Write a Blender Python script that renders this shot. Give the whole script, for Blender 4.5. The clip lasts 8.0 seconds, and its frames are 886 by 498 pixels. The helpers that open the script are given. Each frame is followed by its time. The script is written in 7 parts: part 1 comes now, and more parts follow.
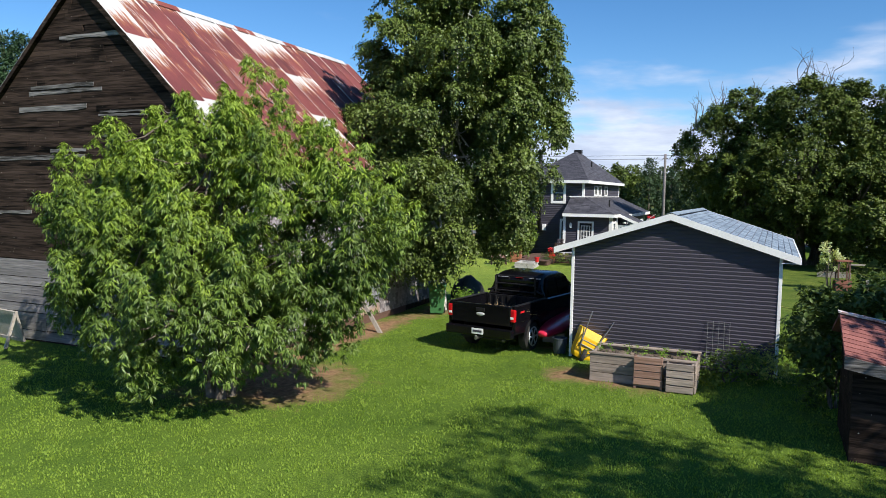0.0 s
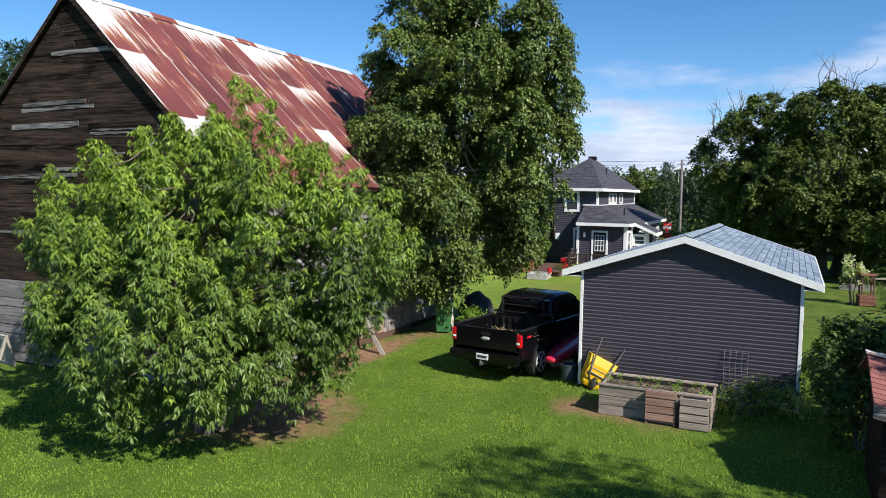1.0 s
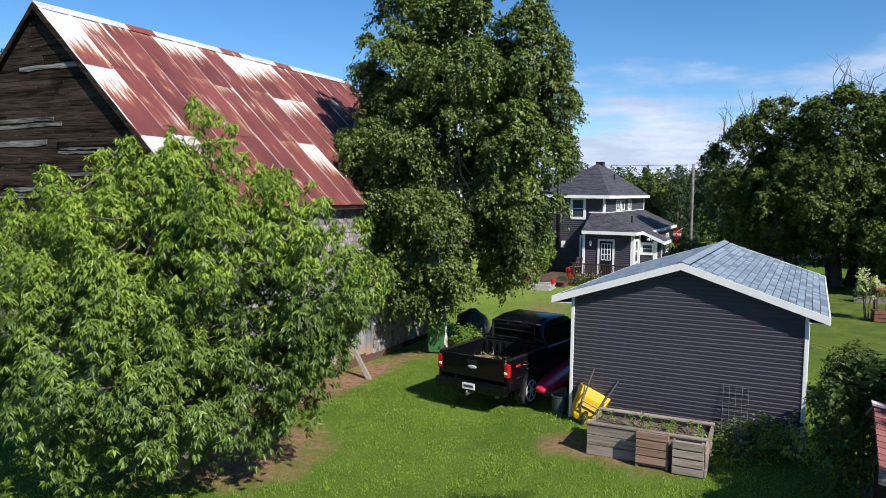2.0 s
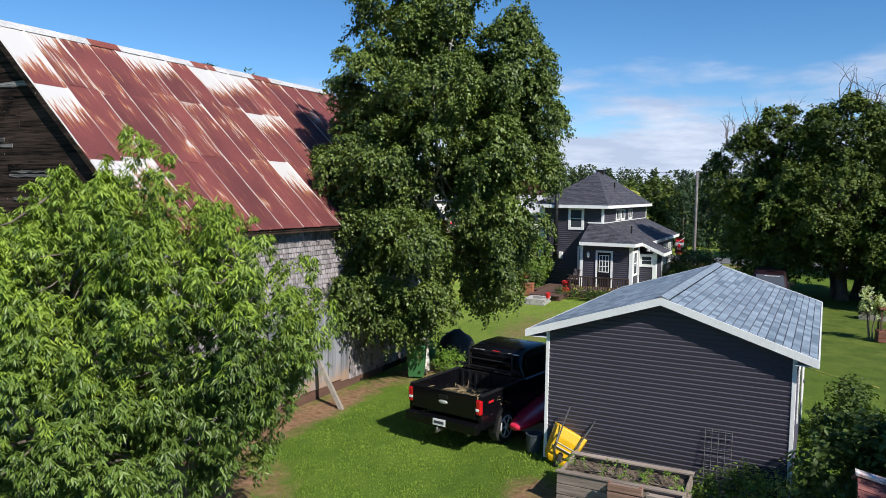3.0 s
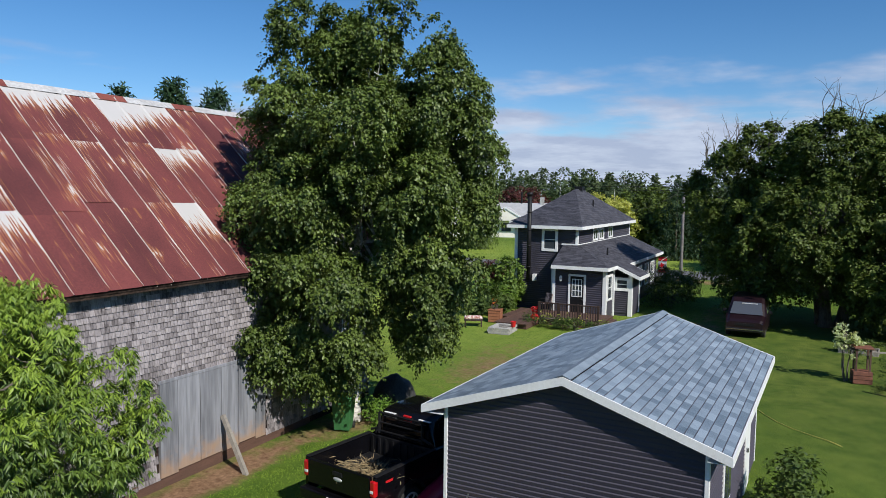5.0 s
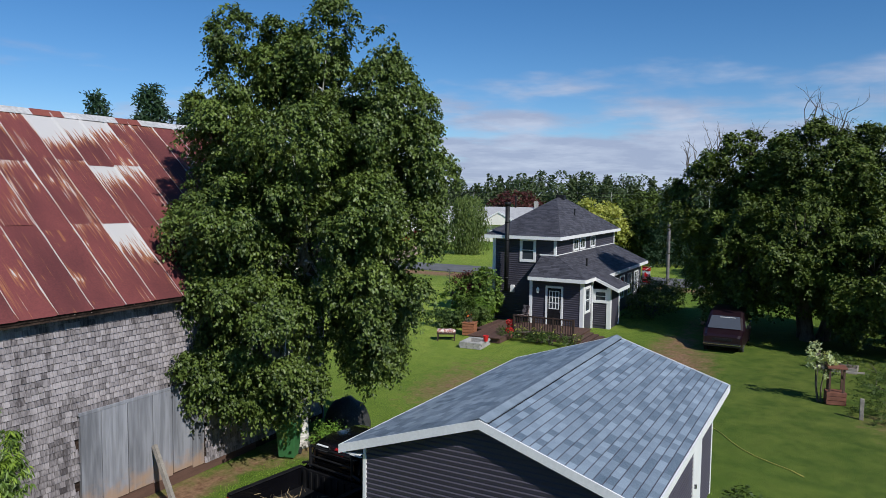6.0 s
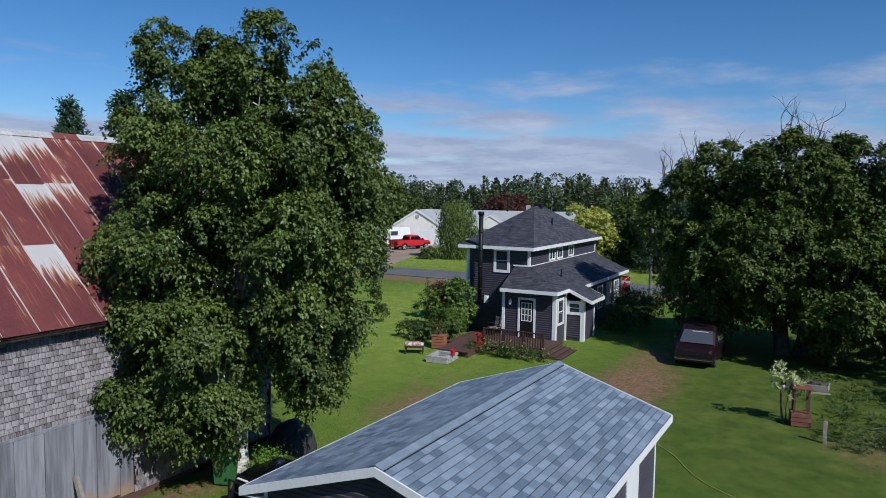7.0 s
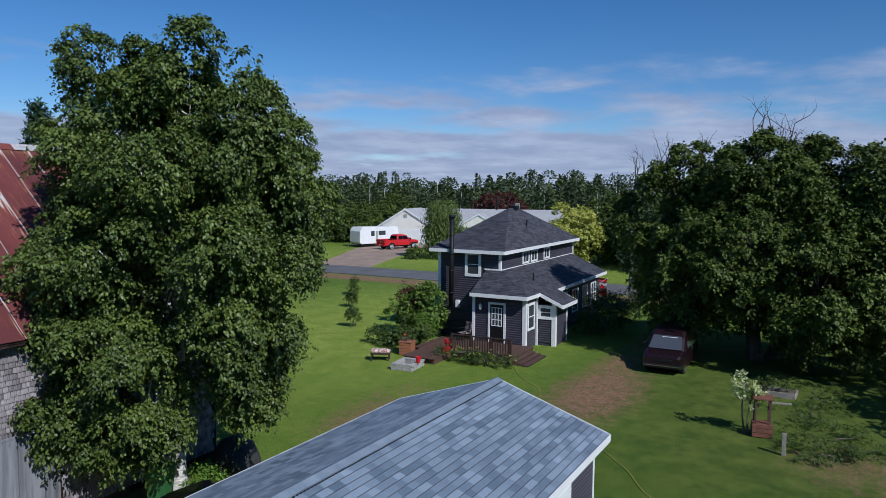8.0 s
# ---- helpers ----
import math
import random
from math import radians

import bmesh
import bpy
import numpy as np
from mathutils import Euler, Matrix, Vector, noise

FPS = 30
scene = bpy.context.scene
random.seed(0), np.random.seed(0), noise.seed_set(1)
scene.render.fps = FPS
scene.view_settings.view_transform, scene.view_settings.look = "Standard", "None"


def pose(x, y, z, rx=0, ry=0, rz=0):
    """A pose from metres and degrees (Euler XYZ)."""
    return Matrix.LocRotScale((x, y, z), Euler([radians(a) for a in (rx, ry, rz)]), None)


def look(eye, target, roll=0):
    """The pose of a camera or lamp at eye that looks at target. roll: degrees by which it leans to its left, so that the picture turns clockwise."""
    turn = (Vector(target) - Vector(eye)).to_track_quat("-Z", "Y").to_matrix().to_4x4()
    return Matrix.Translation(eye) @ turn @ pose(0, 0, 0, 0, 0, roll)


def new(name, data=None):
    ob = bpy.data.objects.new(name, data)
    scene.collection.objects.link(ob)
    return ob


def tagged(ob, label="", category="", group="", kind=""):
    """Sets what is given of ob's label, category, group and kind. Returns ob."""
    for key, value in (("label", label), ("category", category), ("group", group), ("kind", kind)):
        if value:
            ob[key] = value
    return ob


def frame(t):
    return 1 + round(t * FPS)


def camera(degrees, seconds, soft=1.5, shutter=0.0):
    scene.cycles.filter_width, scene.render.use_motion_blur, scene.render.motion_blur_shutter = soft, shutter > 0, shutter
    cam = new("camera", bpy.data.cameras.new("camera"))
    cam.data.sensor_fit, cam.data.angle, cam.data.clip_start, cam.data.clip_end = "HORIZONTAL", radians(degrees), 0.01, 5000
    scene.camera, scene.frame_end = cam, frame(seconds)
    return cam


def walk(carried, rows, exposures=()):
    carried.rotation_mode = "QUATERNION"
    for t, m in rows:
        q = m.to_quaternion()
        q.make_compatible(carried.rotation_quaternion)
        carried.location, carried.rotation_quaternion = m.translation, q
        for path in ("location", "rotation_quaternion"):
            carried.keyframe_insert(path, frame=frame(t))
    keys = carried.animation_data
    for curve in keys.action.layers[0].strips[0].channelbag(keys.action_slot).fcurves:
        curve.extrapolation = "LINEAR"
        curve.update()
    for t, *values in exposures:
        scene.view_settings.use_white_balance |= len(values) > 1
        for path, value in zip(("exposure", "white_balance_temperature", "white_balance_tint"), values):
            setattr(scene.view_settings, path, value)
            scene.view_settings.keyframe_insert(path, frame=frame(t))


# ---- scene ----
cam = camera(62.7, 8.0, soft=0.55)
PATH = [
    (0, (-0.466, -0.032, 4.049), (1.367, 0.755, 3.892), 0.9),
    (0.5, (-0.048, -0.020, 4.275), (1.774, 0.789, 4.120), 0.8),
    (1, (0.397, -0.006, 4.512), (2.211, 0.822, 4.357), 0.8),
    (1.5, (0.946, -0.097, 4.770), (2.751, 0.750, 4.613), 0.7),
    (3, (2.821, -0.650, 5.619), (4.605, 0.240, 5.459), 0.8),
    (3.5, (3.401, -0.875, 5.927), (5.182, 0.020, 5.768), 0.8),
    (4, (4.019, -1.185, 6.208), (5.797, -0.285, 6.048), 0.9),
    (4.5, (4.688, -1.537, 6.488), (6.464, -0.630, 6.328), 0.8),
    (6, (6.779, -2.924, 7.240), (8.547, -2.003, 7.084), 0.7),
    (6.5, (7.471, -3.443, 7.500), (9.240, -2.521, 7.345), 0.8),
    (7, (8.146, -4.038, 7.762), (9.912, -3.111, 7.606), 0.8),
    (7.5, (8.776, -4.563, 7.971), (10.542, -3.639, 7.814), 0.7),
    (8, (9.407, -5.127, 8.141), (11.172, -4.203, 7.975), 0.5),
]
walk(cam, [(t, look(eye, target, roll)) for t, eye, target, roll in PATH],
     exposures=[(0.0, 0.52, 6650, 10), (2.0, 0.45, 6550, 10), (5.0, 0.03, 6400, 10), (6.5, -0.24, 6050, 11), (8.0, -0.42, 5750, 12)])

# ---- light ----
SUN_ELEV, SUN_FROM = 41.0, -116.0          # degrees; the heading from which the sun shines, from +x towards +y
world = bpy.data.worlds.new("sky")
scene.world = world
world.use_nodes = True
wn, wl = world.node_tree.nodes, world.node_tree.links
wn.clear()
sky = wn.new("ShaderNodeTexSky")
sky.sky_type, sky.sun_disc = "NISHITA", False
sky.sun_elevation, sky.sun_rotation = radians(SUN_ELEV), radians(90.0 - SUN_FROM)
sky.air_density, sky.dust_density, sky.ozone_density = 0.8, 0.0, 4.0
tc = wn.new("ShaderNodeTexCoord")
sep = wn.new("ShaderNodeSeparateXYZ")
wl.new(tc.outputs["Generated"], sep.inputs[0])
# clouds lie on a flat layer: direction divided by height
zz = wn.new("ShaderNodeMath"); zz.operation = "ADD"; zz.inputs[1].default_value = 0.10
wl.new(sep.outputs["Z"], zz.inputs[0])
dx = wn.new("ShaderNodeMath"); dx.operation = "DIVIDE"
dy = wn.new("ShaderNodeMath"); dy.operation = "DIVIDE"
wl.new(sep.outputs["X"], dx.inputs[0]); wl.new(zz.outputs[0], dx.inputs[1])
wl.new(sep.outputs["Y"], dy.inputs[0]); wl.new(zz.outputs[0], dy.inputs[1])
com = wn.new("ShaderNodeCombineXYZ")
wl.new(dx.outputs[0], com.inputs[0]); wl.new(dy.outputs[0], com.inputs[1])
def sky_math(op, a, b, c=None, clamp=False):
    k = wn.new("ShaderNodeMath"); k.operation, k.use_clamp = op, clamp
    for q, v in enumerate((a, b, c)):
        if isinstance(v, (int, float)):
            k.inputs[q].default_value = v
        elif v is not None:
            wl.new(v, k.inputs[q])
    return k.outputs[0]


def sky_noise(scale, detail, rough):
    k = wn.new("ShaderNodeTexNoise")
    k.inputs["Scale"].default_value, k.inputs["Detail"].default_value, k.inputs["Roughness"].default_value = scale, detail, rough
    wl.new(com.outputs[0], k.inputs["Vector"])
    return k.outputs["Fac"]


# a bank of cloud that closes towards the horizon and breaks up above
rise = sky_math("MULTIPLY_ADD", sep.outputs["Z"], -11.0, 1.68)
cover = sky_math("MULTIPLY_ADD", sky_noise(0.9, 5.5, 0.52), 4.6, -2.3)
cover = sky_math("ADD", cover, rise, None, True)
veil = wn.new("ShaderNodeMapRange")
veil.interpolation_type = "SMOOTHSTEP"
veil.inputs[3].default_value, veil.inputs[4].default_value = 0.0, 0.94
wl.new(cover, veil.inputs[0])
tone = wn.new("ShaderNodeMapRange")
tone.inputs[1].default_value, tone.inputs[2].default_value = 0.40, 0.66
wl.new(sky_noise(1.7, 6.0, 0.6), tone.inputs[0])
body = wn.new("ShaderNodeMix"); body.data_type = "RGBA"
body.inputs["A"].default_value, body.inputs["B"].default_value = (3.8, 4.4, 5.9, 1), (5.3, 5.9, 7.2, 1)
wl.new(tone.outputs[0], body.inputs["Factor"])
mx = wn.new("ShaderNodeMix"); mx.data_type = "RGBA"
wl.new(body.outputs["Result"], mx.inputs["B"])
hs = wn.new("ShaderNodeHueSaturation"); hs.inputs["Hue"].default_value, hs.inputs["Saturation"].default_value = 0.500, 1.22
wl.new(sky.outputs[0], hs.inputs["Color"])
wl.new(veil.outputs[0], mx.inputs["Factor"]); wl.new(hs.outputs[0], mx.inputs["A"])
bg = wn.new("ShaderNodeBackground")
bg.inputs["Strength"].default_value = 0.108
wo = wn.new("ShaderNodeOutputWorld")
wl.new(mx.outputs["Result"], bg.inputs[0]); wl.new(bg.outputs[0], wo.inputs[0])

sun_data = bpy.data.lights.new("sun", "SUN")
sun_data.energy, sun_data.angle, sun_data.color = 5.0, radians(0.5), (1.0, 0.95, 0.86)
sun = new("sun", sun_data)
sun_dir = Vector((math.cos(radians(SUN_FROM)) * math.cos(radians(SUN_ELEV)), math.sin(radians(SUN_FROM)) * math.cos(radians(SUN_ELEV)), math.sin(radians(SUN_ELEV))))
sun.matrix_world = look(sun_dir * 100, (0, 0, 0))


# ---- materials ----
def mat(name, a, b, scale=3.0, fine=40.0, rough=0.6, metal=0.0, bump=0.2, bump_scale=None, stretch=(1, 1, 1), per_object=0.0, per_island=0.0, coat=0.0, space="Object", spec=0.5, contrast=0.5, speck=0.0):
    """Two colours mixed by a coarse and a fine noise, with bump from the fine one."""
    m = bpy.data.materials.new(name)
    m.use_nodes = True
    n, l = m.node_tree.nodes, m.node_tree.links
    p = n["Principled BSDF"]
    p.inputs["Metallic"].default_value = metal
    p.inputs["Coat Weight"].default_value = coat
    p.inputs["Specular IOR Level"].default_value = spec
    t = n.new("ShaderNodeTexCoord")
    mp = n.new("ShaderNodeMapping")
    mp.inputs["Scale"].default_value = stretch
    l.new(t.outputs[space], mp.inputs[0])
    n1, n2 = n.new("ShaderNodeTexNoise"), n.new("ShaderNodeTexNoise")
    for k, s in ((n1, scale), (n2, fine)):
        k.inputs["Scale"].default_value, k.inputs["Detail"].default_value = s, 5.0
        l.new(mp.outputs[0], k.inputs["Vector"])
    add = n.new("ShaderNodeMath"); add.operation = "ADD"
    l.new(n1.outputs["Fac"], add.inputs[0]); l.new(n2.outputs["Fac"], add.inputs[1])
    rng = n.new("ShaderNodeMapRange")
    rng.inputs[1].default_value, rng.inputs[2].default_value = 1.0 - contrast / 2, 1.0 + contrast / 2
    l.new(add.outputs[0], rng.inputs[0])
    fac = rng.outputs[0]
    for amount, node, out in ((per_object, "ShaderNodeObjectInfo", "Random"), (per_island, "ShaderNodeNewGeometry", "Random Per Island")):
        if amount:
            o = n.new(node)
            mm = n.new("ShaderNodeMath"); mm.operation = "MULTIPLY_ADD"
            mm.inputs[1].default_value = amount
            l.new(o.outputs[out], mm.inputs[0])
            sb = n.new("ShaderNodeMath"); sb.operation = "MULTIPLY_ADD"
            sb.inputs[1].default_value, sb.inputs[2].default_value = 1.0 - amount, 0.0
            l.new(fac, sb.inputs[0]); l.new(sb.outputs[0], mm.inputs[2])
            fac = mm.outputs[0]
    c = n.new("ShaderNodeMix"); c.data_type = "RGBA"
    c.inputs["A"].default_value, c.inputs["B"].default_value = (*a, 1), (*b, 1)
    l.new(fac, c.inputs["Factor"])
    shade = c.outputs["Result"]
    if speck:
        # pale flecks: nail heads, knots and chips
        v = n.new("ShaderNodeTexVoronoi"); v.inputs["Scale"].default_value = speck
        l.new(t.outputs[space], v.inputs["Vector"])
        lt = n.new("ShaderNodeMath"); lt.operation = "LESS_THAN"; lt.inputs[1].default_value = 0.06
        l.new(v.outputs["Distance"], lt.inputs[0])
        k = n.new("ShaderNodeMix"); k.data_type = "RGBA"; k.inputs["B"].default_value = (0.42, 0.38, 0.34, 1)
        l.new(lt.outputs[0], k.inputs["Factor"]); l.new(shade, k.inputs["A"])
        shade = k.outputs["Result"]
    l.new(shade, p.inputs["Base Color"])
    rr = n.new("ShaderNodeMapRange")
    rr.inputs[3].default_value, rr.inputs[4].default_value = max(0.02, rough - 0.08), min(1.0, rough + 0.08)
    l.new(n2.outputs["Fac"], rr.inputs[0]); l.new(rr.outputs[0], p.inputs["Roughness"])
    if bump:
        bp = n.new("ShaderNodeBump")
        bp.inputs["Strength"].default_value, bp.inputs["Distance"].default_value = bump, 0.02
        if bump_scale:
            n3 = n.new("ShaderNodeTexNoise"); n3.inputs["Scale"].default_value = bump_scale
            l.new(mp.outputs[0], n3.inputs["Vector"]); l.new(n3.outputs["Fac"], bp.inputs["Height"])
        else:
            l.new(n2.outputs["Fac"], bp.inputs["Height"])
        l.new(bp.outputs[0], p.inputs["Normal"])
    return m


def leaf_mat(name, dark, light, glow=0.35, rough=0.58, patch=0.35):
    """A leaf: colour varied leaf by leaf and by patches of the crown, with light shining through."""
    m = bpy.data.materials.new(name)
    m.use_nodes = True
    n, l = m.node_tree.nodes, m.node_tree.links
    p = n["Principled BSDF"]
    p.inputs["Roughness"].default_value, p.inputs["Specular IOR Level"].default_value = rough, 0.4
    g = n.new("ShaderNodeNewGeometry")
    t = n.new("ShaderNodeTexCoord")
    ns = n.new("ShaderNodeTexNoise"); ns.inputs["Scale"].default_value, ns.inputs["Detail"].default_value = patch, 4.0
    l.new(t.outputs["Object"], ns.inputs["Vector"])
    mp = n.new("ShaderNodeMapRange"); mp.inputs[1].default_value, mp.inputs[2].default_value = 0.3, 0.7
    l.new(ns.outputs["Fac"], mp.inputs[0])
    av = n.new("ShaderNodeMath"); av.operation = "MULTIPLY_ADD"; av.inputs[1].default_value = 0.5
    hf = n.new("ShaderNodeMath"); hf.operation = "MULTIPLY"; hf.inputs[1].default_value = 0.5
    l.new(mp.outputs[0], hf.inputs[0])
    l.new(g.outputs["Random Per Island"], av.inputs[0]); l.new(hf.outputs[0], av.inputs[2])
    c = n.new("ShaderNodeMix"); c.data_type = "RGBA"
    c.inputs["A"].default_value, c.inputs["B"].default_value = (*dark, 1), (*light, 1)
    l.new(av.outputs[0], c.inputs["Factor"]); l.new(c.outputs["Result"], p.inputs["Base Color"])
    tr = n.new("ShaderNodeBsdfTranslucent")
    ylw = n.new("ShaderNodeMix"); ylw.data_type = "RGBA"; ylw.blend_type = "MULTIPLY"; ylw.inputs["Factor"].default_value = 1.0
    ylw.inputs["B"].default_value = (1.5, 1.4, 0.5, 1)
    l.new(c.outputs["Result"], ylw.inputs["A"]); l.new(ylw.outputs["Result"], tr.inputs["Color"])
    ms = n.new("ShaderNodeMixShader"); ms.inputs[0].default_value = glow
    l.new(p.outputs[0], ms.inputs[1]); l.new(tr.outputs[0], ms.inputs[2])
    l.new(ms.outputs[0], n["Material Output"].inputs["Surface"])
    return m


def plain(name, c, rough=0.5, metal=0.0, coat=0.0):
    return mat(name, [v * 0.85 for v in c], [min(1, v * 1.12) for v in c], 2.0, 60.0, rough, metal, 0.05, coat=coat)


def glass_mat(name, tint=(0.05, 0.06, 0.07)):
    m = bpy.data.materials.new(name)
    m.use_nodes = True
    p = m.node_tree.nodes["Principled BSDF"]
    p.inputs["Base Color"].default_value = (*tint, 1)
    p.inputs["Roughness"].default_value, p.inputs["IOR"].default_value = 0.06, 1.5
    p.inputs["Specular IOR Level"].default_value = 0.35
    return m


WHITE = mat("white_trim_paint", (0.76, 0.77, 0.77), (0.87, 0.88, 0.88), 1.5, 25.0, 0.45, bump=0.02)
SIDING = mat("slate_vinyl_siding", (0.058, 0.053, 0.072), (0.085, 0.079, 0.103), 0.8, 60.0, 0.5, spec=0.3, bump=0.08, per_object=0.25, contrast=1.0)
HOUSE_SIDING = mat("dark_slate_siding", (0.052, 0.049, 0.066), (0.075, 0.072, 0.094), 0.8, 60.0, 0.5, spec=0.25, bump=0.08, contrast=1.0)
SHINGLE_ROOF = mat("charcoal_asphalt_shingles", (0.026, 0.026, 0.034), (0.095, 0.095, 0.116), 3.0, 30.0, 0.8, spec=0.3, bump=0.5, per_island=0.65)
BARN_DARK = mat("tarred_barn_boards", (0.001, 0.001, 0.001), (0.066, 0.045, 0.036), 2.2, 13.0, 0.9, spec=0.1, bump=1.0, stretch=(1, 0.12, 1.5), per_object=0.45, contrast=0.28, speck=6.0)
BARN_GREY = mat("weathered_grey_boards", (0.085, 0.078, 0.080), (0.31, 0.29, 0.29), 2.0, 18.0, 0.85, bump=0.7, stretch=(1, 0.10, 1.5), per_object=0.4)
BARN_MID = mat("bared_gable_boards", (0.02, 0.018, 0.018), (0.27, 0.26, 0.255), 3.0, 20.0, 0.9, spec=0.2, bump=1.0, stretch=(1, 0.10, 1.5), per_object=0.2, contrast=0.4)
BARN_VERT = mat("silver_grey_door_boards", (0.085, 0.090, 0.105), (0.33, 0.34, 0.38), 1.6, 9.0, 0.85, bump=0.8, stretch=(1.5, 1.5, 0.12), per_object=0.45, contrast=0.45)
CEDAR = mat("grey_cedar_shingles", (0.036, 0.029, 0.032), (0.41, 0.375, 0.39), 1.6, 16.0, 0.9, bump=0.8, stretch=(1.6, 1.6, 0.25), per_object=0.5, contrast=0.40)
CEDAR_REST = mat("grey_cedar_shingles_joined", (0.036, 0.029, 0.032), (0.41, 0.375, 0.39), 1.6, 16.0, 0.9, bump=0.8, stretch=(1.6, 1.6, 0.25), per_island=0.5, contrast=0.40)
OLDWOOD = mat("bare_grey_timber", (0.20, 0.18, 0.16), (0.42, 0.38, 0.33), 1.5, 18.0, 0.85, bump=0.5, stretch=(1, 6, 6), per_object=0.4)
BROWNWOOD = mat("brown_stained_timber", (0.055, 0.028, 0.022), (0.13, 0.07, 0.05), 1.5, 18.0, 0.8, bump=0.4, stretch=(1, 6, 6), per_object=0.4)
DARKWOOD = mat("dark_stained_rail", (0.022, 0.012, 0.010), (0.065, 0.036, 0.028), 1.5, 18.0, 0.75, bump=0.3, stretch=(6, 1, 6))
BLACK_PAINT = mat("black_car_paint", (0.003, 0.003, 0.004), (0.005, 0.005, 0.007), 2.0, 60.0, 0.22, bump=0.02, coat=0.25, spec=0.25)
ALLOY = plain("cast_alloy_rim", (0.62, 0.62, 0.64), 0.35, 0.4)
RUBBER = mat("black_rubber", (0.012, 0.012, 0.012), (0.03, 0.03, 0.03), 8, 90, 0.85, bump=0.3)
CHROME = plain("brushed_alloy", (0.55, 0.56, 0.58), 0.25, 1.0)
BLACK_PLASTIC = mat("black_plastic", (0.006, 0.006, 0.007), (0.016, 0.016, 0.018), 6, 80, 0.5, bump=0.2, spec=0.3)
GLASS = glass_mat("dark_window_glass")
CAB_GLASS = glass_mat("tinted_cab_glass", (0.004, 0.004, 0.005))
# base colour lightened: the sky's reflection is put into the glass tint
SCREEN_GLASS = glass_mat("sky_tinted_windscreen_glass", (0.07, 0.08, 0.10))
HOSE = plain("yellow_hose_rubber", (0.55, 0.50, 0.12), 0.6)
RED_LENS = plain("red_lens", (0.55, 0.01, 0.015), 0.15, 0.0, 0.6)
BARK = mat("grey_bark", (0.06, 0.045, 0.035), (0.20, 0.17, 0.14), 4, 25, 0.9, bump=0.8, stretch=(1, 1, 0.3))
WHITE_BARK = mat("pale_birch_bark", (0.30, 0.28, 0.26), (0.80, 0.78, 0.74), 5, 14, 0.85, bump=0.5, stretch=(0.5, 0.5, 2.0))
GREEN_BIN = plain("green_bin_plastic", (0.040, 0.150, 0.050), 0.55)
YELLOW = plain("yellow_paint", (0.72, 0.42, 0.01), 0.4)
RED = plain("red_paint", (0.55, 0.015, 0.02), 0.4)
MAROON = plain("maroon_van_paint", (0.011, 0.003, 0.006), 0.42, 0.0, 0.15)
BEDWOOD = mat("rain_dark_planks", (0.13, 0.105, 0.088), (0.38, 0.315, 0.27), 2.5, 18.0, 0.9, bump=0.6, stretch=(1, 0.12, 1.6), per_object=0.4, contrast=0.45)
CRATEWOOD = mat("red_brown_crate_wood", (0.16, 0.085, 0.06), (0.34, 0.21, 0.16), 2.5, 18.0, 0.85, bump=0.5, stretch=(1, 0.12, 1.6), per_object=0.4)
TARP = mat("dark_tarpaulin", (0.010, 0.010, 0.012), (0.055, 0.054, 0.056), 2, 20, 0.7, bump=0.4)
STEEL = plain("dull_steel", (0.30, 0.30, 0.30), 0.45, 0.9)
WIRE = plain("grey_wire", (0.25, 0.25, 0.25), 0.5, 0.6)
CONCRETE = mat("grey_concrete", (0.28, 0.27, 0.26), (0.46, 0.45, 0.43), 3, 30, 0.9, bump=0.3)
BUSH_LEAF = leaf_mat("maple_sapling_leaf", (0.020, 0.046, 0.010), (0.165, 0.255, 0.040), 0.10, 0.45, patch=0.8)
# paler copy of the sapling leaf for the crown's top, lit brightness in its colour
TOPLIT_LEAF = leaf_mat("toplit_sapling_leaf", (0.085, 0.150, 0.016), (0.30, 0.42, 0.055), 0.18, 0.5, patch=0.9)
BIG_LEAF = leaf_mat("poplar_leaf", (0.019, 0.040, 0.008), (0.158, 0.222, 0.040), 0.08, 0.48, 0.7)
RIGHT_LEAF = leaf_mat("broad_maple_leaf", (0.009, 0.022, 0.003), (0.138, 0.195, 0.024), 0.08, 0.6, 0.3)
SHRUB_LEAF = leaf_mat("shrub_leaf", (0.026, 0.054, 0.011), (0.120, 0.180, 0.034), 0.2)
LIME_LEAF = leaf_mat("lime_green_leaf", (0.26, 0.31, 0.06), (0.56, 0.56, 0.16), 0.3)
VINE_LEAF = leaf_mat("vine_leaf", (0.045, 0.095, 0.016), (0.23, 0.34, 0.055), 0.25)
WILLOW_LEAF = leaf_mat("weeping_leaf", (0.06, 0.10, 0.02), (0.16, 0.22, 0.05), 0.3)
WOODS_LEAF = leaf_mat("far_woods_leaf", (0.028, 0.052, 0.020), (0.092, 0.128, 0.046), 0.12, patch=0.09)
SPRUCE_LEAF = leaf_mat("spruce_needles", (0.012, 0.035, 0.014), (0.04, 0.085, 0.03), 0.1)
PALE_LEAF = leaf_mat("pale_blossom", (0.35, 0.42, 0.18), (0.7, 0.75, 0.5), 0.3)


# ---- mesh helpers ----
def box(bm, x0, x1, y0, y1, z0, z1):
    vs = [bm.verts.new((x, y, z)) for x in (x0, x1) for y in (y0, y1) for z in (z0, z1)]
    for f in ((0, 1, 3, 2), (4, 6, 7, 5), (0, 4, 5, 1), (2, 3, 7, 6), (0, 2, 6, 4), (1, 5, 7, 3)):
        bm.faces.new([vs[i] for i in f])
    return vs


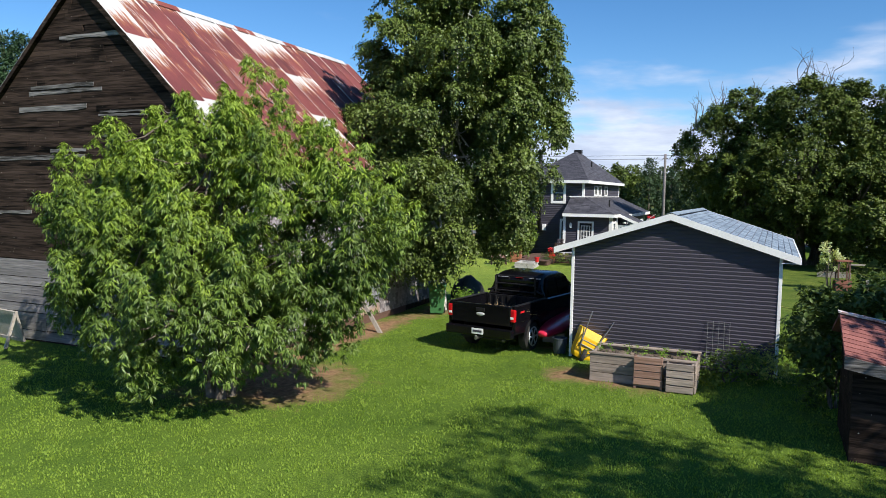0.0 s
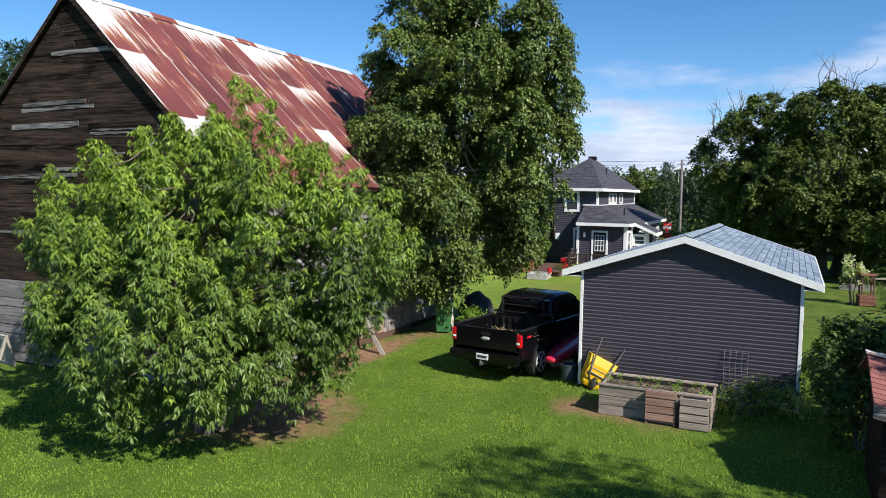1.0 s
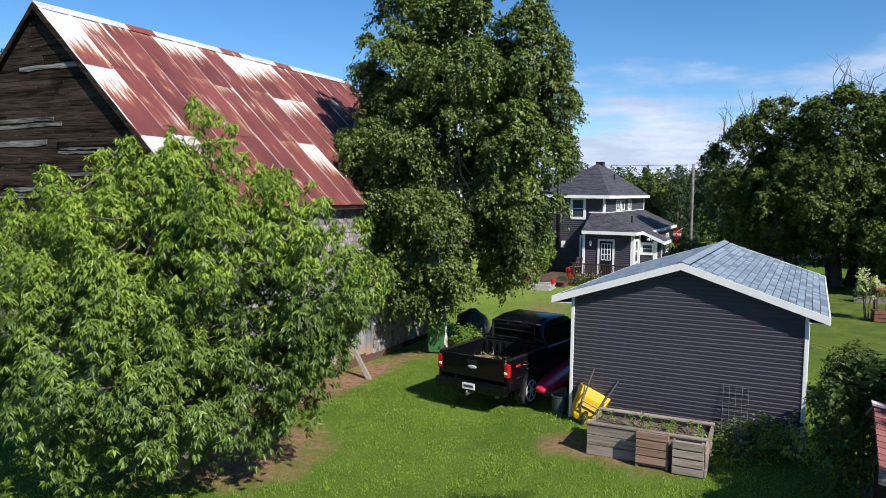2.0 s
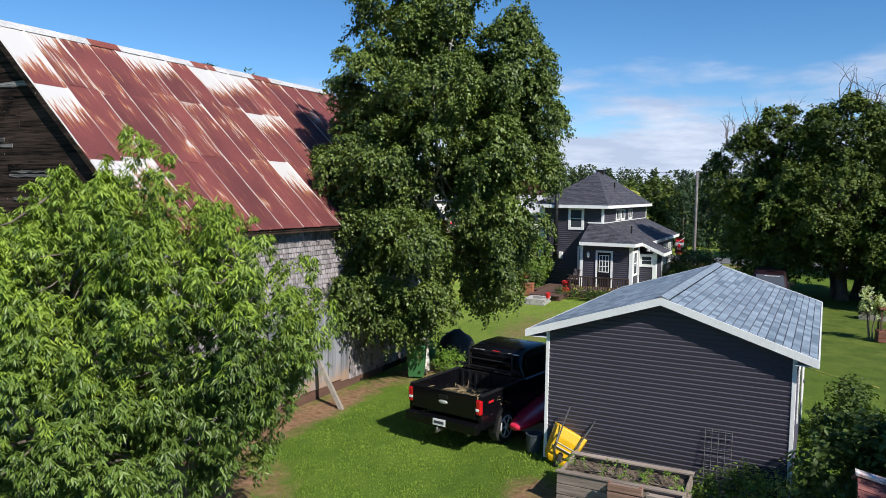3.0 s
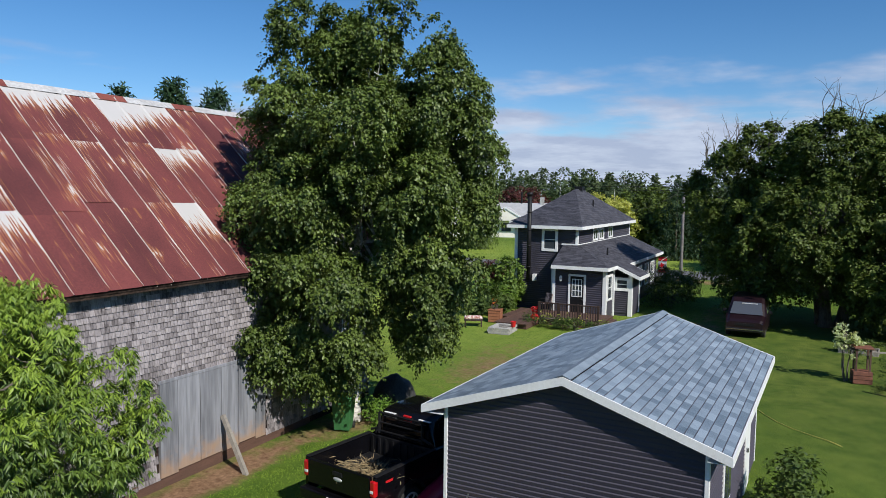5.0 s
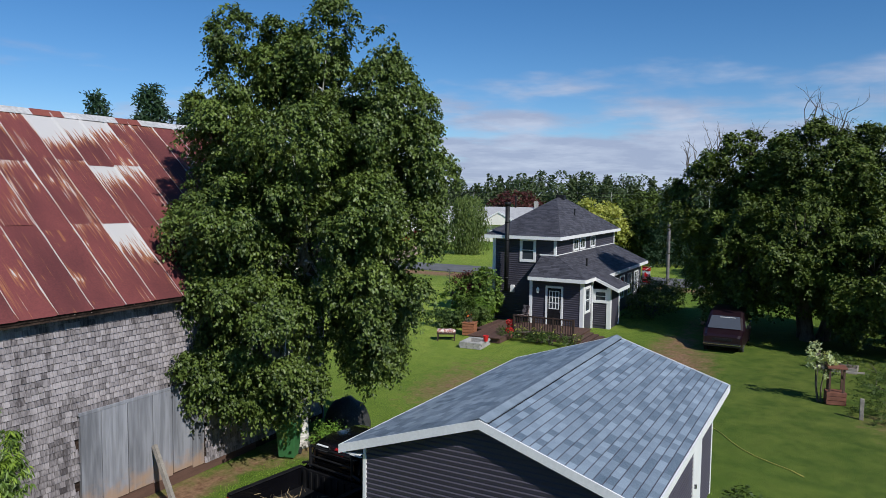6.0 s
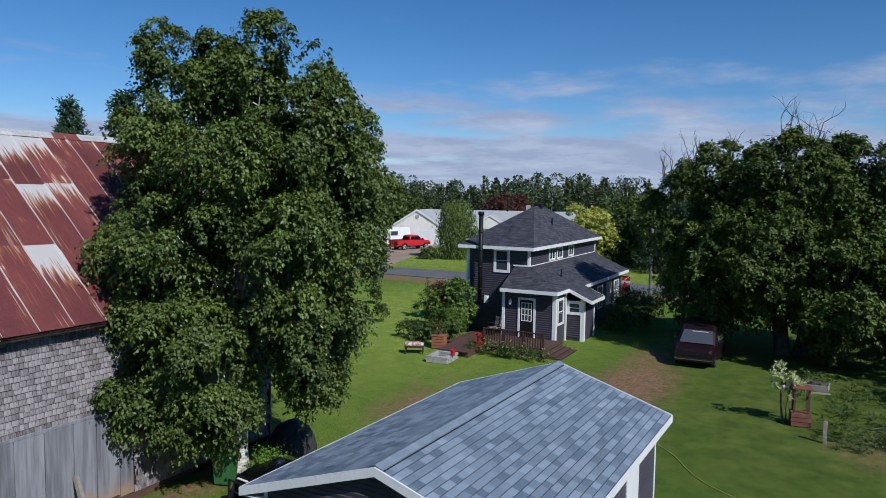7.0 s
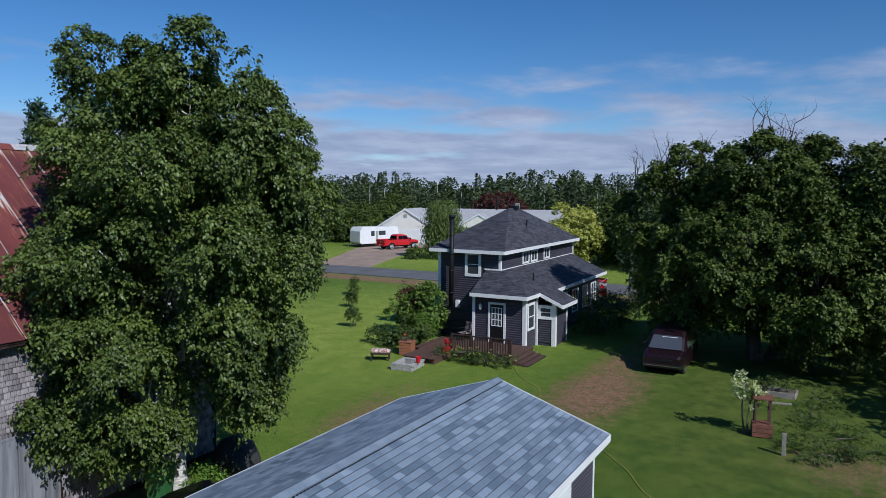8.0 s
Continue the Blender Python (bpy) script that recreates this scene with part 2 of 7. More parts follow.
def prism(bm, pts, axis, a, b):
    """A flat outline, given in the two axes left over, pushed from a to b along axis."""
    def at(p, q):
        return {"x": (q, p[0], p[1]), "y": (p[0], q, p[1]), "z": (p[0], p[1], q)}[axis]
    va, vb = [bm.verts.new(at(p, a)) for p in pts], [bm.verts.new(at(p, b)) for p in pts]
    bm.faces.new(va)
    bm.faces.new(vb[::-1])
    for i in range(len(pts)):
        j = (i + 1) % len(pts)
        bm.faces.new((va[j], va[i], vb[i], vb[j]))
    return va + vb


def tube(bm, p0, p1, r0, r1=None, n=8, caps=True):
    r1 = r0 if r1 is None else r1
    p0, p1 = Vector(p0), Vector(p1)
    d = (p1 - p0).normalized()
    s = d.orthogonal().normalized()
    t = d.cross(s)
    rings = [[bm.verts.new(p + r * (math.cos(k * math.tau / n) * s + math.sin(k * math.tau / n) * t)) for k in range(n)] for p, r in ((p0, r0), (p1, r1))]
    for k in range(n):
        j = (k + 1) % n
        bm.faces.new((rings[0][k], rings[0][j], rings[1][j], rings[1][k]))
    if caps:
        bm.faces.new(rings[0][::-1])
        bm.faces.new(rings[1])


def pipe(bm, pts, radii, n=7):
    """A bent tapered tube through points."""
    rings = []
    for i, p in enumerate(pts):
        a, b = Vector(pts[max(0, i - 1)]), Vector(pts[min(len(pts) - 1, i + 1)])
        d = (b - a).normalized()
        s = d.cross(Vector((0.31, 0.95, 0.07))).normalized()
        t = d.cross(s)
        rings.append([bm.verts.new(Vector(p) + radii[i] * (math.cos(k * math.tau / n) * s + math.sin(k * math.tau / n) * t)) for k in range(n)])
    for ra, rb in zip(rings, rings[1:]):
        for k in range(n):
            j = (k + 1) % n
            bm.faces.new((ra[k], ra[j], rb[j], rb[k]))
    bm.faces.new(rings[-1])


def spin(bm, profile, centre, axis="z", n=24):
    """A turned form: (radius, height) pairs round an axis."""
    c = Vector(centre)
    rings = []
    for r, h in profile:
        ring = []
        for k in range(n):
            a = k * math.tau / n
            u, w = r * math.cos(a), r * math.sin(a)
            ring.append(bm.verts.new(c + Vector({"z": (u, w, h), "y": (u, h, w), "x": (h, u, w)}[axis])))
        rings.append(ring)
    for ra, rb in zip(rings, rings[1:]):
        for k in range(n):
            j = (k + 1) % n
            bm.faces.new((ra[k], ra[j], rb[j], rb[k]))
    bm.faces.new(rings[0][::-1])
    bm.faces.new(rings[-1])


def bevelled(bm, width=0.01, segments=2):
    bmesh.ops.recalc_face_normals(bm, faces=bm.faces)
    bmesh.ops.bevel(bm, geom=list(bm.edges), offset=width, segments=segments, profile=0.5, affect="EDGES", clamp_overlap=True)
    return bm


def finish(name, bm, material, smooth=False):
    bmesh.ops.recalc_face_normals(bm, faces=bm.faces)
    me = bpy.data.meshes.new(name)
    bm.to_mesh(me)
    bm.free()
    for m in material if isinstance(material, (list, tuple)) else [material]:
        me.materials.append(m)
    if smooth:
        me.polygons.foreach_set("use_smooth", [True] * len(me.polygons))
    return me


def part(name, bm, material, parent=None, label="", smooth=False):
    ob = new(name, finish(name, bm, material, smooth))
    ob.parent = parent
    return tagged(ob, label)


def piece(name, me, parent, m):
    """One of many alike pieces, on a shared mesh."""
    ob = new(name, me)
    ob.parent = parent
    ob.matrix_basis = m
    return ob


def thing(name, m, label, category, group="", kind=""):
    ob = new(name)
    ob.matrix_basis = m
    ob.empty_display_size = 0.3
    return tagged(ob, label, category, group, kind)


def new_box(x0, x1, y0, y1, z0, z1, bev=0.0):
    bm = bmesh.new()
    box(bm, x0, x1, y0, y1, z0, z1)
    return bevelled(bm, bev) if bev else bm


def step(v):
    v = min(1.0, max(0.0, v))
    return v * v * (3 - 2 * v)


def gz(x, y):
    """The height of the lawn: a little lower by the barn, a little higher at the house."""
    return -0.16 * step((y - 4.0) / 1.6) * (1 - step((x - 24) / 8)) + 0.10 * step((x - 33) / 8) * (1 - step((x - 56) / 8))


# ---- foliage ----
def leaf_mesh(name, pos, along, face, length, width, material, fold=0.18):
    """Many leaves, each a folded kite of two triangles on four points."""
    pos, along, face = (np.asarray(v, dtype=np.float64) for v in (pos, along, face))
    along /= np.linalg.norm(along, axis=1, keepdims=True) + 1e-9
    side = np.cross(along, face)
    side /= np.linalg.norm(side, axis=1, keepdims=True) + 1e-9
    up = np.cross(side, along)
    L, W = np.asarray(length)[:, None], np.asarray(width)[:, None]
    mid = pos + along * L * 0.42
    v = np.stack([pos, mid + side * W * 0.5 + up * W * fold, pos + along * L, mid - side * W * 0.5 + up * W * fold], axis=1).reshape(-1, 3)
    n = len(pos)
    idx = (np.arange(n)[:, None] * 4 + np.array([[0, 1, 2, 0, 2, 3]])).reshape(-1)
    me = bpy.data.meshes.new(name)
    me.vertices.add(len(v)); me.vertices.foreach_set("co", v.astype(np.float32).reshape(-1))
    me.loops.add(len(idx)); me.loops.foreach_set("vertex_index", idx.astype(np.int32))
    me.polygons.add(n * 2); me.polygons.foreach_set("loop_start", (np.arange(n * 2) * 3).astype(np.int32))
    me.update(calc_edges=True)
    me.materials.append(material)
    return me


def unit(v):
    return v / (np.linalg.norm(v, axis=-1, keepdims=True) + 1e-9)


def crown_sprays(lobes, count, rng, depth=0.45, floor=0.3, clump=0.7, clumps=160, tall=0.0):
    """Places and outward ways for the leafy shoots: clumps stand on a set of ellipsoids, shoots stand on the clumps, gaps stay between."""
    lobes = np.array(lobes, dtype=float)
    w = (lobes[:, 3] * lobes[:, 4] * lobes[:, 5]) ** (2 / 3)
    pick = rng.choice(len(lobes), size=clumps * 2, p=w / w.sum())
    d = unit(rng.normal(size=(clumps * 2, 3)))
    r = 1.0 - depth * rng.random(clumps * 2) ** 1.35 + 0.20 * np.clip(rng.random(clumps * 2) - 0.8, 0, 1) / 0.2
    c = lobes[pick, :3] + d * r[:, None] * lobes[pick, 3:]
    keep = c[:, 2] > floor + clump * 0.4
    for q in lobes:
        inside = np.sqrt((((c - q[:3]) / q[3:]) ** 2).sum(axis=1))
        keep &= (inside > 0.55) | (rng.random(len(inside)) < 0.3)
    c, d = c[keep][:clumps], d[keep][:clumps]
    rad = clump * (0.45 + 1.1 * rng.random(len(c)))
    n = count
    k = rng.choice(len(c), size=n, p=rad ** 2 / (rad ** 2).sum())
    e = unit(unit(rng.normal(size=(n, 3))) + d[k] * 0.45 + np.array([0, 0, 0.35]))
    p = c[k] + e * (rad[k] * (1.0 - 0.35 * rng.random(n) ** 2))[:, None] * np.array([1.1, 1.1, 0.8])
    if tall:
        # each clump runs out along a rising bough and narrows to a point
        bough = unit(d[k] * 0.55 + np.array([0, 0, 0.85]) + 0.25 * unit(rng.normal(size=(len(c), 3)))[k])
        s = rng.random(n) ** 0.85
        p = c[k] + e * (rad[k] * (1.05 - 0.85 * s))[:, None] + bough * (rad[k] * tall * (s - 0.25))[:, None]
    ok = p[:, 2] > floor
    return p[ok], unit(e[ok] + d[k][ok] * 0.5)


def leafy(name, p, d, rng, per, spray, leaf, wide, droop, lift, material, rosette=False):
    """Leaves along each shoot: p places, d outward ways."""
    n = len(p)
    axis = unit(d * 0.7 + np.array([0, 0, lift]) + rng.normal(size=(n, 3)) * 0.35)
    s = rng.random((n, per)) ** 0.8
    ln = spray * (0.6 + 0.8 * rng.random(n))
    bend = np.array([0, 0, -1.0]) * (s ** 2)[..., None] * (ln * droop * 0.5)[:, None, None]
    pos = p[:, None, :] + axis[:, None, :] * (s * ln[:, None])[..., None] + bend + rng.normal(size=(n, per, 3)) * spray * 0.13
    if rosette:
        pos = p[:, None, :] + axis[:, None, :] * (s * 0.4 * ln[:, None])[..., None] + rng.normal(size=(n, per, 3)) * spray * 0.05
    out = unit(np.cross(axis[:, None, :], rng.normal(size=(n, per, 3))))
    along = unit(out * 0.8 + axis[:, None, :] * 0.45 + np.array([0, 0, -droop]) + rng.normal(size=(n, per, 3)) * 0.25)
    face = unit(np.array([0, 0, 1.0]) + d[:, None, :] * 0.5 + rng.normal(size=(n, per, 3)) * 0.45)
    k = n * per
    size = leaf * (0.65 + 0.7 * rng.random(k))
    return leaf_mesh(name, pos.reshape(k, 3), along.reshape(k, 3), face.reshape(k, 3), size, size * wide, material)


def limbs(bm, lobes, trunk_top, trunk_r, rng, twigs, n_twigs, lean=(0, 0)):
    for c in lobes:
        a = Vector((lean[0] * 0.6, lean[1] * 0.6, trunk_top * (0.35 + 0.6 * rng.random())))
        b = Vector(c[:3])
        mid = a.lerp(b, 0.5) + Vector((rng.normal() * 0.2, rng.normal() * 0.2, -0.1 * (b - a).length))
        r = trunk_r * (0.20 + 0.12 * rng.random())
        pipe(bm, [a, a.lerp(mid, 0.5) + Vector((0, 0, -0.05)), mid, mid.lerp(b, 0.6), b], [r, r * 0.8, r * 0.6, r * 0.4, r * 0.2], 6)
    if len(twigs):
        L = np.array(lobes)
        for i in rng.choice(len(twigs), size=min(n_twigs, len(twigs)), replace=False):
            q = twigs[i]
            c = L[np.argmin(((L[:, :3] - q) ** 2).sum(axis=1))]
            a = Vector(c[:3]).lerp(Vector(q), 0.15)
            b = Vector(q)
            mid = a.lerp(b, 0.5) + Vector((0, 0, -0.08 * (b - a).length))
            r = 0.012 + 0.02 * (b - a).length / 2
            pipe(bm, [a, mid, b], [r, r * 0.6, r * 0.25], 5)


def tree(name, base, lobes, trunk_h, trunk_r, count, per, spray, leaf, wide, droop, lift, leaf_material, bark, label, seed, n_twigs=80, stems=1, category="tree", group="", depth=0.45, floor=0.3, clump=0.7, clumps=160, rosette=False, tall=0.0, shoots=None):
    rng = np.random.default_rng(seed)
    ob = thing(name, pose(*base), label, category, group)
    p, d = crown_sprays(lobes, count, rng, depth, floor, clump, clumps, tall)
    bm = bmesh.new()
    for k in range(stems):
        a = k * math.tau / max(1, stems) + 0.7
        o = 0.0 if stems == 1 else trunk_r * 1.6
        top = Vector((math.cos(a) * o * 4, math.sin(a) * o * 4, trunk_h)) if stems > 1 else Vector((0.1, -0.1, trunk_h))
        foot = Vector((math.cos(a) * o, math.sin(a) * o, -0.1))
        pts = [foot, foot.lerp(top, 0.08), foot.lerp(top, 0.4) + Vector((0.06, 0.05, 0)), foot.lerp(top, 0.7) + Vector((-0.05, 0.04, 0)), top]
        pipe(bm, pts, [trunk_r * 1.35, trunk_r, trunk_r * 0.8, trunk_r * 0.6, trunk_r * 0.25], 10)
    limbs(bm, lobes, trunk_h, trunk_r, rng, p, n_twigs)
    stem = part("trunk", bm, bark, ob, smooth=True)
    stem["kind"] = "stuff"
    young = np.zeros(len(p), bool)
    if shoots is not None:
        # shoots on the outer and upper side of the crown bear fresh, paler leaves; top light is put into that colour
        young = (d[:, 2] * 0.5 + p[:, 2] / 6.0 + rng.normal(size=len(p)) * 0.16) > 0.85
        tips = new("toplit_growth", leafy("toplit_growth", p[young], d[young], rng, per, spray, leaf, wide, droop, lift, shoots, rosette))
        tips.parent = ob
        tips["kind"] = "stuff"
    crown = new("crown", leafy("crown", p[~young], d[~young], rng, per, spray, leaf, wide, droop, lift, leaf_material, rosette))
    crown.parent = ob
    crown["kind"] = "stuff"
    return ob


# ---- ground and road ----
def ground_mat():
    m = bpy.data.materials.new("mown_lawn_with_bare_earth")
    m.use_nodes = True
    n, l = m.node_tree.nodes, m.node_tree.links
    p = n["Principled BSDF"]
    p.inputs["Roughness"].default_value, p.inputs["Specular IOR Level"].default_value = 0.9, 0.15
    t = n.new("ShaderNodeTexCoord")

    def noise_at(scale, detail=6.0, rough=0.6):
        k = n.new("ShaderNodeTexNoise")
        k.inputs["Scale"].default_value, k.inputs["Detail"].default_value, k.inputs["Roughness"].default_value = scale, detail, rough
        l.new(t.outputs["Object"], k.inputs["Vector"])
        return k.outputs["Fac"]

    def mix(fac, a, b):
        k = n.new("ShaderNodeMix"); k.data_type = "RGBA"
        for s, v in (("A", a), ("B", b)):
            if isinstance(v, tuple):
                k.inputs[s].default_value = (*v, 1)
            else:
                l.new(v, k.inputs[s])
        l.new(fac, k.inputs["Factor"])
        return k.outputs["Result"]

    def ranged(v, a, b):
        k = n.new("ShaderNodeMapRange"); k.inputs[1].default_value, k.inputs[2].default_value = a, b
        l.new(v, k.inputs[0])
        return k.outputs[0]

    coarse, mid, fine = noise_at(0.25), noise_at(2.2), noise_at(38.0, 3.0)
    c = mix(ranged(coarse, 0.35, 0.65), (0.125, 0.215, 0.024), (0.225, 0.335, 0.043))
    c = mix(ranged(mid, 0.62, 0.78), c, (0.28, 0.32, 0.055))
    c = mix(ranged(fine, 0.38, 0.72), mix(ranged(mid, 0.4, 0.6), (0.045, 0.090, 0.011), (0.070, 0.125, 0.016)), c)
    # drier mown grass ("dry") brightened as sunlit, rank weedy grass darkened as shaded, both painted on the mesh
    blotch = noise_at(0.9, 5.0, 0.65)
    for kind, grass in (("dry", mix(ranged(blotch, 0.35, 0.65), (0.235, 0.345, 0.045), (0.40, 0.47, 0.085))), ("rank_shaded", mix(ranged(blotch, 0.40, 0.62), (0.060, 0.095, 0.018), (0.165, 0.190, 0.040)))):
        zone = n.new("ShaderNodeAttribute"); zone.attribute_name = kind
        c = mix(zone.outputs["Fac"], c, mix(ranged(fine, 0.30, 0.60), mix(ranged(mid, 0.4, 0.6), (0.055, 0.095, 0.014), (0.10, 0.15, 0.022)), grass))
    # worn earth where "earth" is painted on the mesh
    at = n.new("ShaderNodeAttribute"); at.attribute_name = "earth"
    add = n.new("ShaderNodeMath"); add.operation = "ADD"
    off = n.new("ShaderNodeMath"); off.operation = "MULTIPLY_ADD"; off.inputs[1].default_value, off.inputs[2].default_value = 1.0, -0.5
    l.new(mid, off.inputs[0]); l.new(off.outputs[0], add.inputs[0]); l.new(at.outputs["Fac"], add.inputs[1])
    e = mix(ranged(noise_at(9.0), 0.3, 0.7), (0.15, 0.080, 0.045), (0.36, 0.225, 0.135))
    c = mix(ranged(add.outputs[0], 0.36, 0.80), c, e)
    l.new(c, p.inputs["Base Color"])
    b = n.new("ShaderNodeBump"); b.inputs["Strength"].default_value, b.inputs["Distance"].default_value = 0.8, 0.05
    l.new(fine, b.inputs["Height"]); l.new(b.outputs[0], p.inputs["Normal"])
    return m


GROUND = ground_mat()
# bare patches: centre, half sizes, strength
EARTH = [(16.6, 10.6, 5.5, 0.65, 1.0), (12.6, 9.2, 1.9, 1.5, 0.85), (15.5, 3.5, 0.8, 0.9, 0.8), (15.5, 2.0, 0.95, 0.9, 0.8), (37.6, 2.6, 4.4, 1.8, 0.80), (33.5, 9.5, 3.0, 1.8, 0.45), (30.8, 9.3, 3.0, 1.3, 0.62),
         (63.8, 30.0, 1.6, 34.0, 0.95), (33.4, -6.2, 2.4, 2.2, 0.55), (18.2, 4.9, 0.6, 0.5, 0.6), (42.0, 3.0, 3.4, 1.2, 0.70), (48.0, 2.8, 5.0, 1.2, 0.5), (23.0, 10.2, 1.6, 0.9, 0.7)]

# centre, half sizes, strength of two other grass tones: sunlight, then shade, put into the colour
DRY_SUNLIT = [(46.0, 18.5, 16.0, 9.5, 1.0), (33.5, 9.6, 4.0, 2.6, 0.35), (80.0, 44.0, 12.0, 24.0, 0.9), (80.0, 12.0, 12.0, 9.0, 0.8)]
RANK_SHADED = [(37.0, -5.0, 11.0, 7.0, 0.85), (30.0, -5.0, 7.0, 5.0, 0.7)]


def ground():
    xs = np.concatenate([[-1500, -500, -150, -60], np.arange(-20, 60.1, 0.8), [62, 64, 66, 70, 75, 80, 85, 90, 95, 100, 110, 130, 170, 250, 500, 1500]])
    ys = np.concatenate([[-1500, -400, -120, -60], np.arange(-24, 32.1, 0.8), [34, 37, 40, 43, 46, 49, 52, 56, 60, 80, 120, 300, 1500]])
    X, Y = np.meshgrid(xs, ys, indexing="ij")
    Z = np.array([[gz(x, y) for y in ys] for x in xs])
    v = np.stack([X, Y, Z], axis=-1).reshape(-1, 3)
    ny = len(ys)
    faces = [(i * ny + j, (i + 1) * ny + j, (i + 1) * ny + j + 1, i * ny + j + 1) for i in range(len(xs) - 1) for j in range(ny - 1)]
    me = bpy.data.meshes.new("ground")
    me.from_pydata(v.tolist(), [], faces)
    for kind, zones in (("earth", EARTH), ("dry", DRY_SUNLIT), ("rank_shaded", RANK_SHADED)):
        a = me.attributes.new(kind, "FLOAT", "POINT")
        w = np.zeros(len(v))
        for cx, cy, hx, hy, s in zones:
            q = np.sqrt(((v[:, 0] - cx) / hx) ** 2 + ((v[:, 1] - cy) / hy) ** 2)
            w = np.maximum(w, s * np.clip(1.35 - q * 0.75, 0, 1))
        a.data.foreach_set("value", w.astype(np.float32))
    me.materials.append(GROUND)
    return tagged(new("ground", me), "mown green lawn with worn earth patches", "lawn", kind="structure")


ground()
ASPHALT = mat("worn_asphalt", (0.09, 0.09, 0.095), (0.16, 0.16, 0.165), 0.6, 30, 0.9, bump=0.3)
bm = bmesh.new()
prism(bm, [(65.6, -400), (71.4, -400), (71.4, 400), (65.6, 400)], "z", -0.2, 0.05)
tagged(part("road", bm, ASPHALT), "grey asphalt country road", "road", kind="structure")
GRAVEL = mat("pale_gravel", (0.25, 0.18, 0.135), (0.41, 0.31, 0.235), 0.5, 12, 0.95, bump=0.4)
bm = bmesh.new()
prism(bm, [(71.4, 35.8), (80.0, 38.6), (92.0, 42.3), (100.4, 44.0), (100.4, 52.0), (90.5, 50.6), (80.0, 46.0), (71.4, 42.6)], "z", -0.2, 0.03)
tagged(part("driveway", bm, GRAVEL), "pale gravel driveway across the road", "driveway", kind="structure")


# ---- barn ----
BX0, BX1, BY0, BY1 = 13.05, 25.6, 11.2, 20.4          # walls
B_EAVE_Y, B_EAVE_Z, B_RIDGE_Y, B_RIDGE_Z = 10.88, 4.66, 15.8, 9.27
B_SLOPE = (B_RIDGE_Z - B_EAVE_Z) / (B_RIDGE_Y - B_EAVE_Y)


def rust_mat():
    """Old roofing sheets: dull red rust with bare zinc showing in streaks down the slope."""
    m = bpy.data.materials.new("rusty_roofing_sheet")
    m.use_nodes = True
    n, l = m.node_tree.nodes, m.node_tree.links
    p = n["Principled BSDF"]
    t = n.new("ShaderNodeTexCoord")
    oi = n.new("ShaderNodeObjectInfo")

    def nz(scale, stretch, detail=6.0, shift=True):
        mp = n.new("ShaderNodeMapping"); mp.inputs["Scale"].default_value = stretch
        l.new(t.outputs["Object"], mp.inputs[0])
        src = mp.outputs[0]
        if shift:
            ad = n.new("ShaderNodeVectorMath"); ad.operation = "MULTIPLY_ADD"
            ad.inputs[1].default_value = (37.0, 19.0, 11.0)
            cx = n.new("ShaderNodeCombineXYZ")
            for i in range(3):
                l.new(oi.outputs["Random"], cx.inputs[i])
            l.new(cx.outputs[0], ad.inputs[0]); l.new(src, ad.inputs[2])
            src = ad.outputs[0]
        k = n.new("ShaderNodeTexNoise"); k.inputs["Scale"].default_value, k.inputs["Detail"].default_value = scale, detail
        l.new(src, k.inputs["Vector"])
        return k.outputs["Fac"]

    def mth(op, a, b, c=None):
        k = n.new("ShaderNodeMath"); k.operation = op
        for i, v in enumerate((a, b, c)):
            if v is None:
                continue
            if isinstance(v, (int, float)):
                k.inputs[i].default_value = v
            else:
                l.new(v, k.inputs[i])
        return k.outputs[0]

    def rng(v, a, b, c=0.0, d=1.0):
        k = n.new("ShaderNodeMapRange")
        for i, q in enumerate((a, b, c, d)):
            k.inputs[i + 1].default_value = q
        l.new(v, k.inputs[0])
        return k.outputs[0]

    streak = nz(8.0, (3.4, 0.13, 1.0), 5.0)
    blot = nz(0.8, (1.0, 0.6, 1.0))
    spot = nz(1.6, (1.3, 0.55, 1.0), 3.0)
    grain = nz(26.0, (1, 1, 1), 4.0)
    # zinc is left at a sheet's upper end and runs down in streaks: "up" runs 0..1 up the sheet; "bare" is its share of zinc
    top = n.new("ShaderNodeAttribute"); top.attribute_name = "up"
    bare = n.new("ShaderNodeAttribute"); bare.attribute_name = "bare"
    v = mth("ADD", mth("MULTIPLY_ADD", top.outputs["Fac"], 2.0, -2.0), bare.outputs["Fac"])
    v = mth("ADD", v, mth("MULTIPLY_ADD", streak, 2.3, -1.36))
    v = mth("MAXIMUM", v, mth("ADD", mth("MULTIPLY_ADD", spot, 4.0, -2.85), mth("MULTIPLY_ADD", streak, 1.6, -0.8)))
    # thin runs of orange rust and bare metal, in groups
    thin = nz(8.0, (5.2, 0.09, 1.0), 3.0)
    groups = nz(1.1, (1.2, 0.45, 1.0), 2.0)
    run = mth("ADD", mth("MULTIPLY_ADD", thin, 2.6, -1.56), mth("MULTIPLY_ADD", groups, 2.6, -1.50))
    v = mth("MAXIMUM", v, mth("ADD", run, -0.12))
    zinc = rng(v, 0.0, 0.07)
    edge = rng(v, -0.26, -0.02)
    c1 = n.new("ShaderNodeMix"); c1.data_type = "RGBA"
    c1.inputs["A"].default_value, c1.inputs["B"].default_value = (0.080, 0.018, 0.020, 1), (0.225, 0.056, 0.052, 1)
    l.new(rng(mth("ADD", mth("ADD", blot, mth("MULTIPLY", grain, 0.5)), mth("MULTIPLY", oi.outputs["Random"], 0.14)), 0.55, 1.2), c1.inputs["Factor"])
